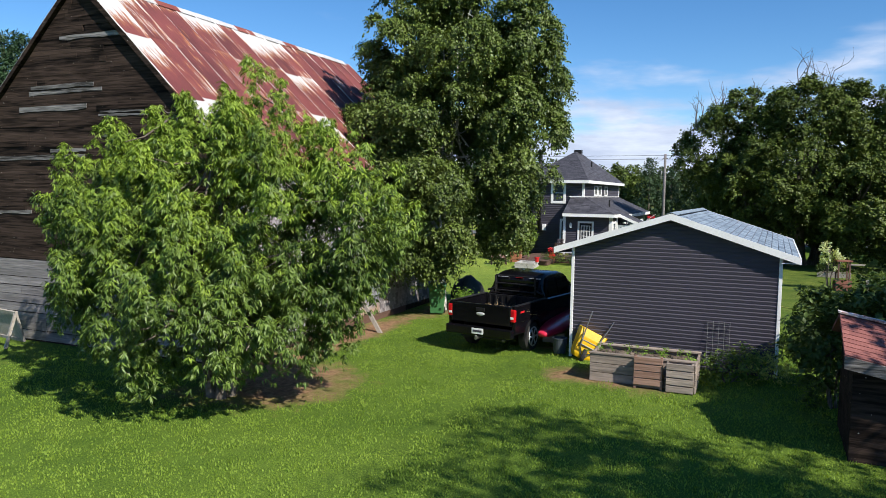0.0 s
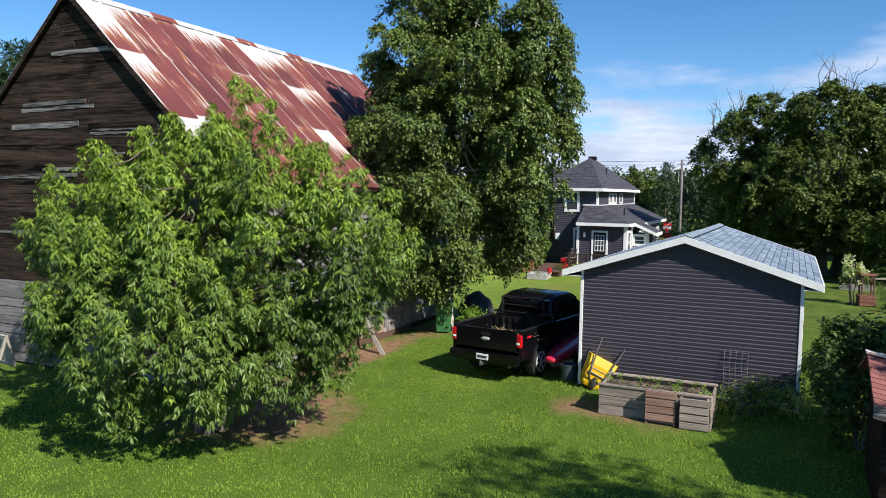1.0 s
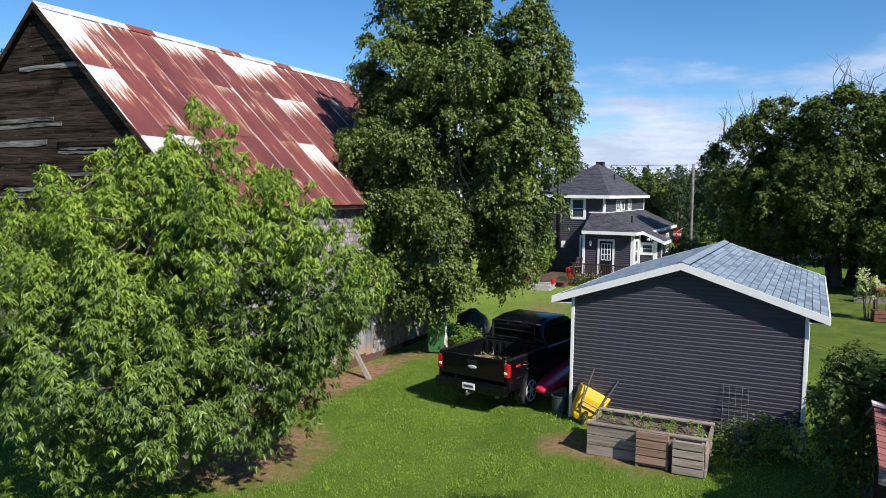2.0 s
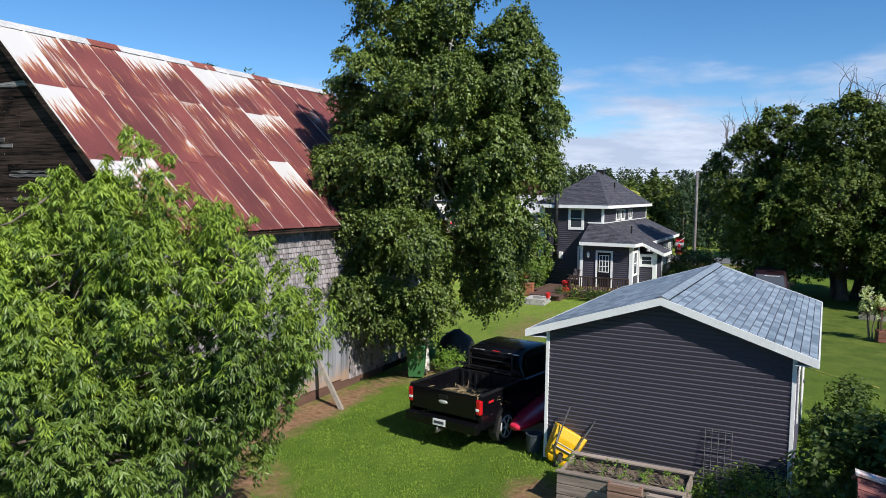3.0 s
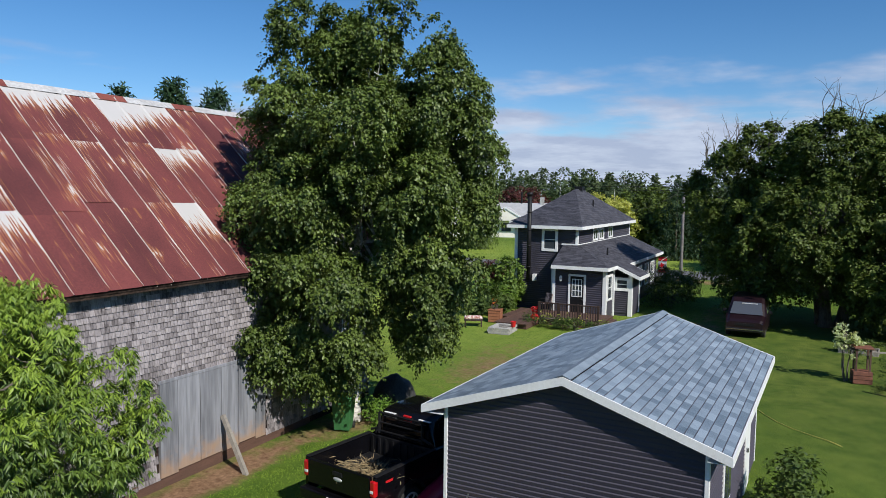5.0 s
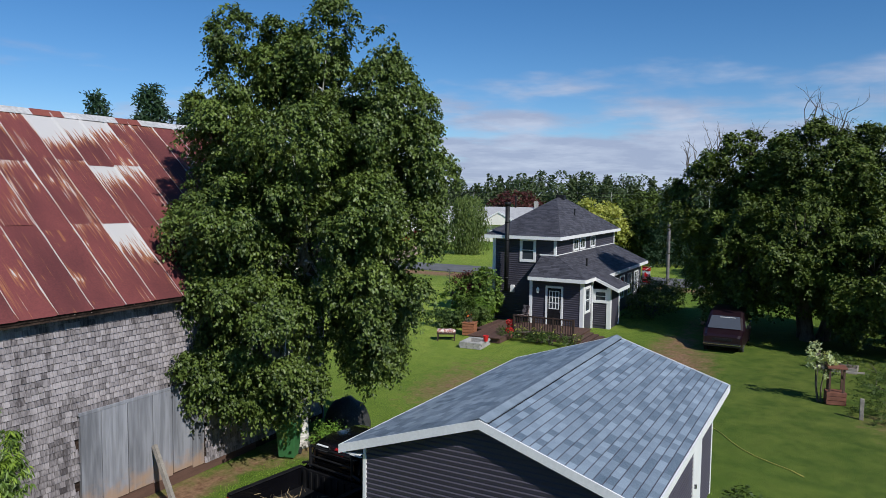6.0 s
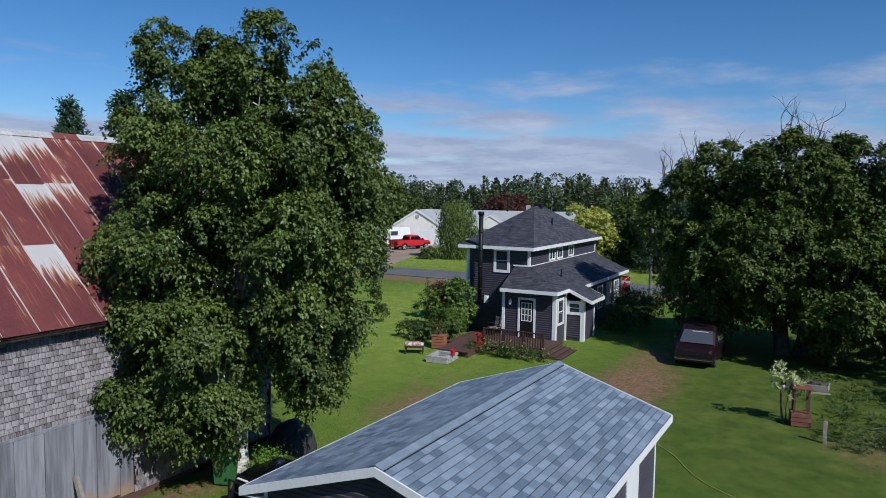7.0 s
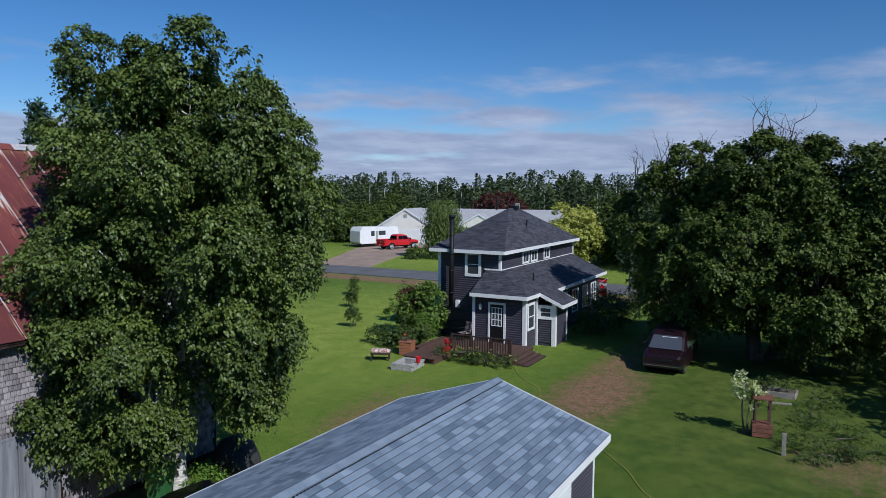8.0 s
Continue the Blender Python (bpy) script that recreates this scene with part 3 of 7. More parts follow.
    c2 = n.new("ShaderNodeMix"); c2.data_type = "RGBA"; c2.inputs["B"].default_value = (0.46, 0.20, 0.07, 1)
    l.new(mth("MULTIPLY", edge, 0.62), c2.inputs["Factor"]); l.new(c1.outputs["Result"], c2.inputs["A"])
    c3 = n.new("ShaderNodeMix"); c3.data_type = "RGBA"; c3.inputs["B"].default_value = (0.52, 0.505, 0.50, 1)
    l.new(zinc, c3.inputs["Factor"]); l.new(c2.outputs["Result"], c3.inputs["A"])
    l.new(c3.outputs["Result"], p.inputs["Base Color"])
    l.new(rng(zinc, 0, 1, 0.8, 0.62), p.inputs["Roughness"])
    l.new(rng(zinc, 0, 1, 0.0, 0.08), p.inputs["Metallic"])
    b = n.new("ShaderNodeBump"); b.inputs["Strength"].default_value, b.inputs["Distance"].default_value = 0.25, 0.01
    l.new(grain, b.inputs["Height"]); l.new(b.outputs[0], p.inputs["Normal"])
    return m


def muddy_boards():
    """The door boards, splashed with orange mud along their feet."""
    m = BARN_VERT.copy()
    m.name = "mud_splashed_door_boards"
    n, l = m.node_tree.nodes, m.node_tree.links
    p = n["Principled BSDF"]
    wood = p.inputs["Base Color"].links[0].from_socket
    t, sp, ns = n.new("ShaderNodeTexCoord"), n.new("ShaderNodeSeparateXYZ"), n.new("ShaderNodeTexNoise")
    ns.inputs["Scale"].default_value, ns.inputs["Detail"].default_value = 3.5, 6.0
    l.new(t.outputs["Object"], sp.inputs[0]); l.new(t.outputs["Object"], ns.inputs["Vector"])
    low = n.new("ShaderNodeMath"); low.operation = "MULTIPLY_ADD"; low.inputs[1].default_value = -0.9
    l.new(sp.outputs["Z"], low.inputs[0]); l.new(ns.outputs["Fac"], low.inputs[2])
    fade = n.new("ShaderNodeMapRange")
    fade.inputs[1].default_value, fade.inputs[2].default_value, fade.inputs[4].default_value = -0.05, 0.35, 0.8
    l.new(low.outputs[0], fade.inputs[0])
    k = n.new("ShaderNodeMix"); k.data_type = "RGBA"; k.inputs["B"].default_value = (0.36, 0.235, 0.15, 1)
    l.new(fade.outputs[0], k.inputs["Factor"]); l.new(wood, k.inputs["A"]); l.new(k.outputs["Result"], p.inputs["Base Color"])
    return m


DOOR_BOARD = muddy_boards()
RUST = rust_mat()
RUST_CAP = mat("rusty_ridge", (0.16, 0.035, 0.03), (0.24, 0.07, 0.05), 2, 20, 0.8, bump=0.2)


def sheet_mesh(length, width, bare, wave):
    """A roofing sheet lying along +y (up the slope), with raised side ribs."""
    n = 8
    xs = [-width / 2, -width / 2 + 0.015, -width / 2 + 0.035, -width / 2 + 0.05, width / 2 - 0.05, width / 2 - 0.035, width / 2 - 0.015, width / 2]
    zs = [0.0, 0.026, 0.006, wave, -wave, 0.006, 0.026, 0.0]
    ys = np.linspace(0, length, n)
    v = [(x, y, z + 0.004 * math.sin(y * 5 + x * 9)) for y in ys for x, z in zip(xs, zs)]
    f = [(j * 8 + i, j * 8 + i + 1, (j + 1) * 8 + i + 1, (j + 1) * 8 + i) for j in range(n - 1) for i in range(7)]
    me = bpy.data.meshes.new("roof_sheet")
    me.from_pydata(v, [], f)
    a = me.attributes.new("up", "FLOAT", "POINT")
    a.data.foreach_set("value", np.repeat(ys / length, 8).astype(np.float32))
    b = me.attributes.new("bare", "FLOAT", "POINT")
    b.data.foreach_set("value", np.tile(np.array([2.2, 3.2, 2.2, 0, 0, 0, 0.7, 2.0]) * (0.9 - 0.5 * min(1.0, max(0.0, bare))) + bare, n).astype(np.float32))
    me.materials.append(RUST)
    return me


# bare boards in the dark gable: from, to along the gable, and heights
GREY_BOARDS = [(14.4, 16.5, 7.74, 7.88, 1), (15.06, 17.66, 6.42, 6.68, 2), (15.6, 18.05, 5.98, 6.15, 1), (13.2, 15.2, 5.77, 5.94, 2), (14.06, 15.08, 5.29, 5.38, 1), (15.7, 18.86, 4.74, 4.88, 1), (15.66, 16.93, 4.91, 5.03, 1), (17.7, 18.95, 3.28, 3.40, 1)]


def barn():
    ob = thing("barn", pose(0, 0, 0), "old timber barn with weathered boards and a rusty tin roof", "barn")
    # inner shell, a hand behind the cladding
    bm = bmesh.new()
    for y0, y1 in ((BY0 + 0.03, BY0 + 0.15), (BY1 - 0.15, BY1 - 0.03)):
        box(bm, BX0 + 0.1, BX1 - 0.1, y0, y1, -0.2, B_EAVE_Z + 0.2)
    for x0, x1 in ((BX0 + 0.03, BX0 + 0.15), (BX1 - 0.15, BX1 - 0.03)):
        prism(bm, [(BY0 + 0.03, -0.2), (BY1 - 0.03, -0.2), (BY1 - 0.03, B_EAVE_Z + 0.2), (B_RIDGE_Y, B_RIDGE_Z - 0.1), (BY0 + 0.03, B_EAVE_Z + 0.2)], "x", x0, x1)
    part("frame_wall", bm, BARN_DARK, ob)
    # front gable boards: grey below, dark above, with some bare ones
    rng = random.Random(4)
    z = -0.1
    k = 0
    while z < B_RIDGE_Z - 0.3:
        h = 0.24 if z < 2.1 else rng.uniform(0.10, 0.15)
        dark = z >= 2.0
        lean = rng.uniform(-0.010, 0.010)
        half = min(B_RIDGE_Y - BY0, max(0.0, (B_RIDGE_Z - 0.15 - z) / B_SLOPE))
        half1 = min(B_RIDGE_Y - BY0, max(0.0, (B_RIDGE_Z - 0.15 - z - h) / B_SLOPE))
        if half1 < 0.15:
            break
        inner = sorted((-1 + 2 * rng.uniform(0.2, 0.8)) * half for _ in range(2))
        ends = [-half] + [max(-half + 0.1, min(half - 0.1, q)) for q in inner] + [half]
        for i in range(3):
            a, b = ends[i] + 0.004, ends[i + 1] - 0.004
            a1, b1 = (max(a, -half1), min(b, half1))
            if b1 - a1 < 0.05:
                continue
            t = 0.022 + rng.uniform(0, 0.012)
            bm = bmesh.new()
            zz0, zz1 = z + 0.006 + lean, z + h + (0.012 if dark else -0.010)
            prism(bm, [(B_RIDGE_Y + a, zz0), (B_RIDGE_Y + b, zz0 + lean), (B_RIDGE_Y + b1, zz1), (B_RIDGE_Y + a1, zz1)], "x", BX0 - t, BX0 + 0.03)
            part("board", bm, BARN_GREY if not dark else BARN_DARK, ob)
        z += h
        k += 1
    # split grey slats where the tar has weathered off
    for y0, y1, z0, z1, split in GREY_BOARDS:
        tilt = rng.uniform(-0.05, 0.01)
        for j in range(split):
            za, zb = z0 + (z1 - z0) * j / split, z0 + (z1 - z0) * (j + 1) / split - 0.006
            ya, yb = y0 + 0.5 * j * rng.uniform(0.2, 1.0), y1 - 0.4 * j * rng.uniform(0, 1.0)
            n = 7
            # ragged lower edge, where the wood has split away
            low = [(ya + (yb - ya) * k / n, za + tilt * k / n + rng.uniform(0, 0.035)) for k in range(n + 1)]
            up = [(ya + (yb - ya) * k / n, zb + tilt * k / n - rng.uniform(0, 0.016)) for k in range(n, -1, -1)]
            bm = bmesh.new()
            prism(bm, low + up, "x", BX0 - 0.044 - 0.004 * j, BX0 - 0.02)
            part("bare_slat", bm, BARN_MID, ob)
    # window in the gable's grey part
    win = part("window", new_box(BX0 - 0.06, BX0 + 0.02, 15.5, 16.45, 0.92, 1.92), WHITE, ob, "white framed barn window")
    part("pane", new_box(BX0 - 0.075, BX0 - 0.03, 15.6, 16.35, 1.02, 1.82), GLASS, win)
    part("sill", new_box(BX0 - 0.14, BX0, 15.4, 16.6, 0.84, 0.91), OLDWOOD, win)
    # back gable and far side, plain boards
    bm = bmesh.new()
    prism(bm, [(BY0, -0.2), (BY1, -0.2), (BY1, B_EAVE_Z + 0.2), (B_RIDGE_Y, B_RIDGE_Z - 0.1), (BY0, B_EAVE_Z + 0.2)], "x", BX1 - 0.02, BX1 + 0.03)
    part("back_gable", bm, BARN_GREY, ob)
    # side wall: upright boards of the big doors below
    x = 16.85
    rng = random.Random(9)
    while x < 20.1:
        w = rng.uniform(0.34, 0.75)
        bm = new_box(x, x + w - 0.022, BY0 - 0.05 - rng.uniform(0, 0.025), BY0 + 0.02, 0.12 + rng.uniform(-0.05, 0.08), 2.28)
        part("door_board", bm, DOOR_BOARD, ob)
        x += w
    part("door_rail", new_box(16.82, 20.6, BY0 - 0.055, BY0 + 0.02, 2.28, 2.36, 0.01), BARN_VERT, ob)
    part("sill_beam", new_box(15.9, 22.4, BY0 - 0.02, BY0 + 0.2, -0.25, 0.14, 0.02), BROWNWOOD, ob, "mud-stained foundation beam")
    # eave board, ridge cap, rakes
    part("eave_board", new_box(BX0 - 0.1, BX1 + 0.1, B_EAVE_Y + 0.02, B_EAVE_Y + 0.07, B_EAVE_Z - 0.16, B_EAVE_Z - 0.0), BARN_DARK, ob)
    for s in (1, -1):
        e, r = B_RIDGE_Y - s * (B_RIDGE_Y - B_EAVE_Y), B_RIDGE_Y
        for x0, x1 in ((BX0 - 0.16, BX0 - 0.12), (BX1 + 0.1, BX1 + 0.14)):
            bm = bmesh.new()
            prism(bm, [(e, B_EAVE_Z - 0.14), (e, B_EAVE_Z), (r, B_RIDGE_Z), (r, B_RIDGE_Z - 0.14)], "x", x0, x1)
            part("rake_board", bm, BARN_DARK, ob)
    bm = bmesh.new()
    for s in (1, -1):
        e = B_RIDGE_Y - s * (B_RIDGE_Y - B_EAVE_Y)
        prism(bm, [(e, B_EAVE_Z - 0.03), (B_RIDGE_Y, B_RIDGE_Z - 0.03), (B_RIDGE_Y, B_RIDGE_Z - 0.10), (e, B_EAVE_Z - 0.10)], "x", BX0 - 0.11, BX1 + 0.09)
    part("roof_deck", bm, BARN_DARK, ob)
    # roof sheets, three courses
    rng = random.Random(21)
    ang = math.atan(B_SLOPE)
    full = math.hypot(B_RIDGE_Y - B_EAVE_Y, B_RIDGE_Z - B_EAVE_Z)
    width = 0.82
    shared = {}
    cols = int((BX1 + 0.1 - BX0 + 0.14) / width) + 1
    for side in (1, -1):
        for c in range(cols):
            x = BX0 - 0.14 + width * (c + 0.5)
            if x > BX1 + 0.3:
                continue
            start = -0.06
            course = 0
            shift = rng.uniform(-0.25, 0.25)
            while start < full - 0.05:
                ln = [2.35 + shift, 2.35, full - 0.05 - (4.7 + shift)][course] + 0.04
                upper = course == 2
                b = rng.choice([0.9, 1.3, 1.1, 1.5, 0.7, 0.2]) if upper else rng.choice([-0.4, 0.1, 0.2, -0.4, 0.3, -0.3, 0.5, -0.4, 0.7, 0.9])
                b = max(b, 0.9) if c == 0 else min(b, -0.2) if c > cols - 5 or (c > cols - 7 and course == 1) else b
                key = (round(ln, 1), b)
                if key not in shared:
                    shared[key] = sheet_mesh(ln, width + 0.01, b, 0.006)
                y = B_EAVE_Y + start * math.cos(ang)
                zz = B_EAVE_Z + start * math.sin(ang) + 0.012 + 0.006 * course
                m = Matrix.Translation((x, y, zz)) @ Matrix.Rotation(ang + rng.uniform(-0.004, 0.004), 4, "X")
                if side < 0:
                    m = Matrix.Translation((x, 2 * B_RIDGE_Y - y, zz)) @ Matrix.Rotation(math.pi, 4, "Z") @ Matrix.Rotation(ang, 4, "X")
                piece("roof_sheet", shared[key], ob, m)
                start += ln - 0.04
                course += 1
                if course > 2:
                    break
    cap = mat("zinc_ridge", (0.50, 0.49, 0.48), (0.74, 0.73, 0.72), 1.2, 12, 0.5, 0.3, 0.1)
    for k in range(15):
        bm = bmesh.new()
        xa, xb = BX0 - 0.15 + k * 0.86, min(BX1 + 0.12, BX0 - 0.15 + (k + 1) * 0.86 + 0.04)
        prism(bm, [(B_RIDGE_Y - 0.2, B_RIDGE_Z - 0.13), (B_RIDGE_Y, B_RIDGE_Z + 0.05 + 0.004 * (k % 2)), (B_RIDGE_Y + 0.2, B_RIDGE_Z - 0.13), (B_RIDGE_Y, B_RIDGE_Z + 0.02)], "x", xa, xb)
        part("ridge_cap", bm, RUST_CAP if k in (3, 7, 10) else cap, ob)
    return ob


def shingle_mesh(w, h, t=0.034):
    bm = bmesh.new()
    prism(bm, [(0.0, -t), (0.0, 0.0), (h * 1.25, 0.0), (h * 1.25, -0.004)], "x", 0.0, w - 0.010)
    for v in bm.verts:
        v.co = Vector((v.co.x, v.co.z, v.co.y))
    return finish("shingle", bm, CEDAR)


def barn_shingles(ob):
    """Cedar shingles on the side wall: those by the big door each a piece, the rest joined."""
    rng = random.Random(33)
    bm = bmesh.new()
    shared = [shingle_mesh(w, 0.135) for w in (0.10, 0.13, 0.16, 0.19)]
    widths = (0.10, 0.13, 0.16, 0.19)
    made = 0
    z = 0.05
    row = 0
    while z < B_EAVE_Z - 0.1:
        x = BX0 + 0.02 + rng.uniform(0, 0.1)
        while x < BX1 - 0.2:
            k = rng.randrange(4)
            w = widths[k]
            inside_door = 16.8 < x + w / 2 < 20.5 and z < 2.30
            if not inside_door:
                dz = rng.uniform(-0.006, 0.006) - (0.03 if rng.random() < 0.04 else 0.0)
                if 17.0 < x < 20.6 and z > 2.36 and made < 300:
                    piece("shingle", shared[k], ob, Matrix.Translation((x, BY0 + 0.0, z + dz)))
                    made += 1
                else:
                    t = 0.034
                    vs = prism(bm, [(-t, 0.0), (0.0, 0.0), (0.0, 0.17), (-0.004, 0.17)], "x", x, x + w - 0.010)
                    for v in vs:
                        v.co = Vector((v.co.x, BY0 + v.co.y, z + dz + v.co.z))
            x += w
        z += 0.135
        row += 1
    rest = part("shingle_cladding", bm, CEDAR_REST, ob)
    rest["kind"] = "stuff"


the_barn = barn()
# the timber prop that leans on the barn doors
prop = thing("timber_prop", pose(18.45, 10.05, gz(18.4, 10)), "bare grey timber leaning against the barn doors", "timber")
bm = bmesh.new()
tube(bm, (0, 0, -0.05), (0.32, 1.06, 1.22), 0.075, 0.07, 4)
part("beam", bm, OLDWOOD, prop)


# ---- garage ----
GX0, GX1, GY0, GY1 = 17.30, 25.15, -0.60, 4.10
G_EL, G_ER, G_EZ, G_RY, G_RZ = 4.52, -0.96, 2.74, 1.78, 3.63
G_SLOPE = (G_RZ - G_EZ) / (G_EL - G_RY)


def roof_z(y):
    return G_RZ - abs(y - G_RY) * G_SLOPE


def lap(bm, x0, x1, y0, y1, z0, z1, t=0.026):
    """A lapped board on a wall between two points of plan, thick at its lower edge; its face looks to the right of the way."""
    a, b = Vector((x0, y0, 0)), Vector((x1, y1, 0))
    d = (b - a).normalized()
    nrm = Vector((d.y, -d.x, 0))
    vs = []
    for p in (a, b):
        for off, z in ((0.0, z0), (t * 0.5, z0), (t, z0 + (z1 - z0) * 0.62), (t * 0.35, z0 + (z1 - z0) * 0.80), (t * 0.3, z1), (0.0, z1)):
            vs.append(bm.verts.new(p + nrm * off + Vector((0, 0, z))))
    for i in range(6):
        j = (i + 1) % 6
        bm.faces.new((vs[i], vs[j], vs[6 + j], vs[6 + i]))
    bm.faces.new(vs[:6]); bm.faces.new(vs[6:][::-1])


def garage():
    ob = thing("garage", pose(17.2, 1.78, 0, 0, 0, -1.25) @ pose(-17.2, -1.78, 0), "dark slate sided garage with white trim and shingled roof", "garage")
    bm = bmesh.new()
    t = 0.12
    box(bm, GX0 + 0.01, GX1 - 0.01, GY0 + 0.01, GY0 + t, -0.1, roof_z(GY0) - 0.12)
    box(bm, GX0 + 0.01, GX1 - 0.01, GY1 - t, GY1 - 0.01, -0.1, roof_z(GY1) - 0.12)
    for x0, x1 in ((GX0 + 0.01, GX0 + t), (GX1 - t, GX1 - 0.01)):
        prism(bm, [(GY0 + 0.01, -0.1), (GY1 - 0.01, -0.1), (GY1 - 0.01, roof_z(GY1) - 0.12), (G_RY, G_RZ - 0.12), (GY0 + 0.01, roof_z(GY0) - 0.12)], "x", x0, x1)
    part("wall", bm, HOUSE_SIDING, ob)
    # siding boards of the front gable
    h = 0.090
    z = 0.02
    while z < G_RZ - 0.2:
        top = min(z + h + 0.006, G_RZ - 0.13)
        reach = min((G_RZ - 0.13 - z) / G_SLOPE, 99)
        ya, yb = max(GY0 + 0.045, G_RY - reach), min(GY1 - 0.045, G_RY + reach)
        if yb - ya > 0.1:
            bm = bmesh.new()
            lap(bm, GX0, GX0, yb, ya, z, top)
            part("siding_board", bm, SIDING, ob)
        z += h
    # siding of the long walls, board by board
    z = 0.02
    while z < roof_z(GY0) - 0.2:
        for y, a, b in ((GY0, GX0 + 0.06, GX1 - 0.06),):
            bm = bmesh.new()
            lap(bm, a, b, y, y, z, z + h + 0.006)
            part("siding_board", bm, SIDING, ob)
        bm = bmesh.new()
        lap(bm, GX1 - 0.06, GX0 + 0.06, GY1, GY1, z, z + h + 0.006)
        part("siding_board", bm, SIDING, ob)
        z += h
    # corner posts
    for y0, y1 in ((GY0 - 0.03, GY0 + 0.045), (GY1 - 0.045, GY1 + 0.03)):
        for x0, x1 in ((GX0 - 0.035, GX0 + 0.06), (GX1 - 0.06, GX1 + 0.035)):
            part("corner_trim", new_box(x0, x1, y0, y1, -0.02, roof_z(y0 if y0 < 1 else y1) - 0.13, 0.008), WHITE, ob)
    # side window and door in the long wall
    win = part("window", new_box(19.0, 20.0, GY0 - 0.045, GY0 + 0.02, 1.0, 2.15, 0.008), WHITE, ob, "white framed side window")
    for x0 in (19.08, 19.54):
        part("pane", new_box(x0, x0 + 0.38, GY0 - 0.055, GY0 - 0.03, 1.08, 2.07), GLASS, win)
    door = part("door", new_box(22.6, 23.55, GY0 - 0.045, GY0 + 0.02, 0.02, 2.12, 0.008), WHITE, ob, "white side door")
    part("handle", new_box(22.68, 22.72, GY0 - 0.1, GY0 - 0.045, 1.0, 1.1, 0.01), CHROME, door)
    # roof: deck, fascias, rakes, shingles
    bm = bmesh.new()
    rx0, rx1 = GX0 - 0.20, GX1 + 0.03
    for e in (G_EL, G_ER):
        ez = roof_z(e)
        prism(bm, [(e, ez - 0.02), (G_RY, G_RZ - 0.02), (G_RY, G_RZ - 0.12), (e, ez - 0.12)], "x", rx0 + 0.03, rx1 - 0.03)
    part("roof_deck", bm, HOUSE_SIDING, ob)
    for e in (G_EL, G_ER):
        ez = roof_z(e)
        s = 1 if e > 1 else -1
        for x0, x1 in ((rx0, rx0 + 0.03), (rx1 - 0.03, rx1)):
            bm = bmesh.new()
            prism(bm, [(e + 0.02 * s, ez - 0.162), (e + 0.02 * s, ez - 0.008), (G_RY, G_RZ - 0.004), (G_RY, G_RZ - 0.155)], "x", x0, x1)
            part("rake_board", bm, WHITE, ob)
        part("fascia", new_box(rx0 + 0.03, rx1 - 0.03, min(e, e + 0.03 * s), max(e, e + 0.03 * s), ez - 0.16, ez - 0.015), WHITE, ob)
        part("soffit", new_box(rx0 + 0.03, rx1 - 0.03, min(e, GY1 if s > 0 else GY0), max(e, GY1 if s > 0 else GY0), ez - 0.15, ez - 0.135), WHITE, ob)
    for k in range(28):
        bm = bmesh.new()
        x = rx0 + 0.02 + k * (rx1 - rx0 - 0.04) / 28
        w = (rx1 - rx0 - 0.04) / 28
        prism(bm, [(G_RY - 0.14, G_RZ - 0.028), (G_RY, G_RZ + 0.030), (G_RY + 0.14, G_RZ - 0.028), (G_RY, G_RZ + 0.012)], "x", x, x + w + 0.004)
        part("ridge_cap", bm, RIDGE_CAP, ob)
    # the ridge vent: a row of dark slots along the lower edge of the caps
    bm = bmesh.new()
    for k in range(92):
        x = rx0 + 0.06 + k * (rx1 - rx0 - 0.12) / 92
        box(bm, x, x + 0.035, G_RY - 0.158, G_RY - 0.138, roof_z(G_RY - 0.155) - 0.02, roof_z(G_RY - 0.155) + 0.007)
    slots = part("vent_slots", bm, BLACK_PLASTIC, ob, "dark slots of the ridge vent")
    slots["kind"] = "stuff"
    return ob


RIDGE_CAP = mat("blue_grey_ridge_cap", (0.14, 0.185, 0.235), (0.24, 0.295, 0.36), 3.0, 70.0, 0.85, bump=0.3, per_object=0.25)
ROOF_TAB = mat("blue_grey_asphalt_shingle", (0.075, 0.112, 0.155), (0.33, 0.405, 0.49), 2.0, 70.0, 0.62, bump=0.35, per_object=0.6)
ROOF_TAB_REST = mat("blue_grey_asphalt_shingle_joined", (0.075, 0.112, 0.155), (0.33, 0.405, 0.49), 2.0, 70.0, 0.62, bump=0.35, per_island=0.6)


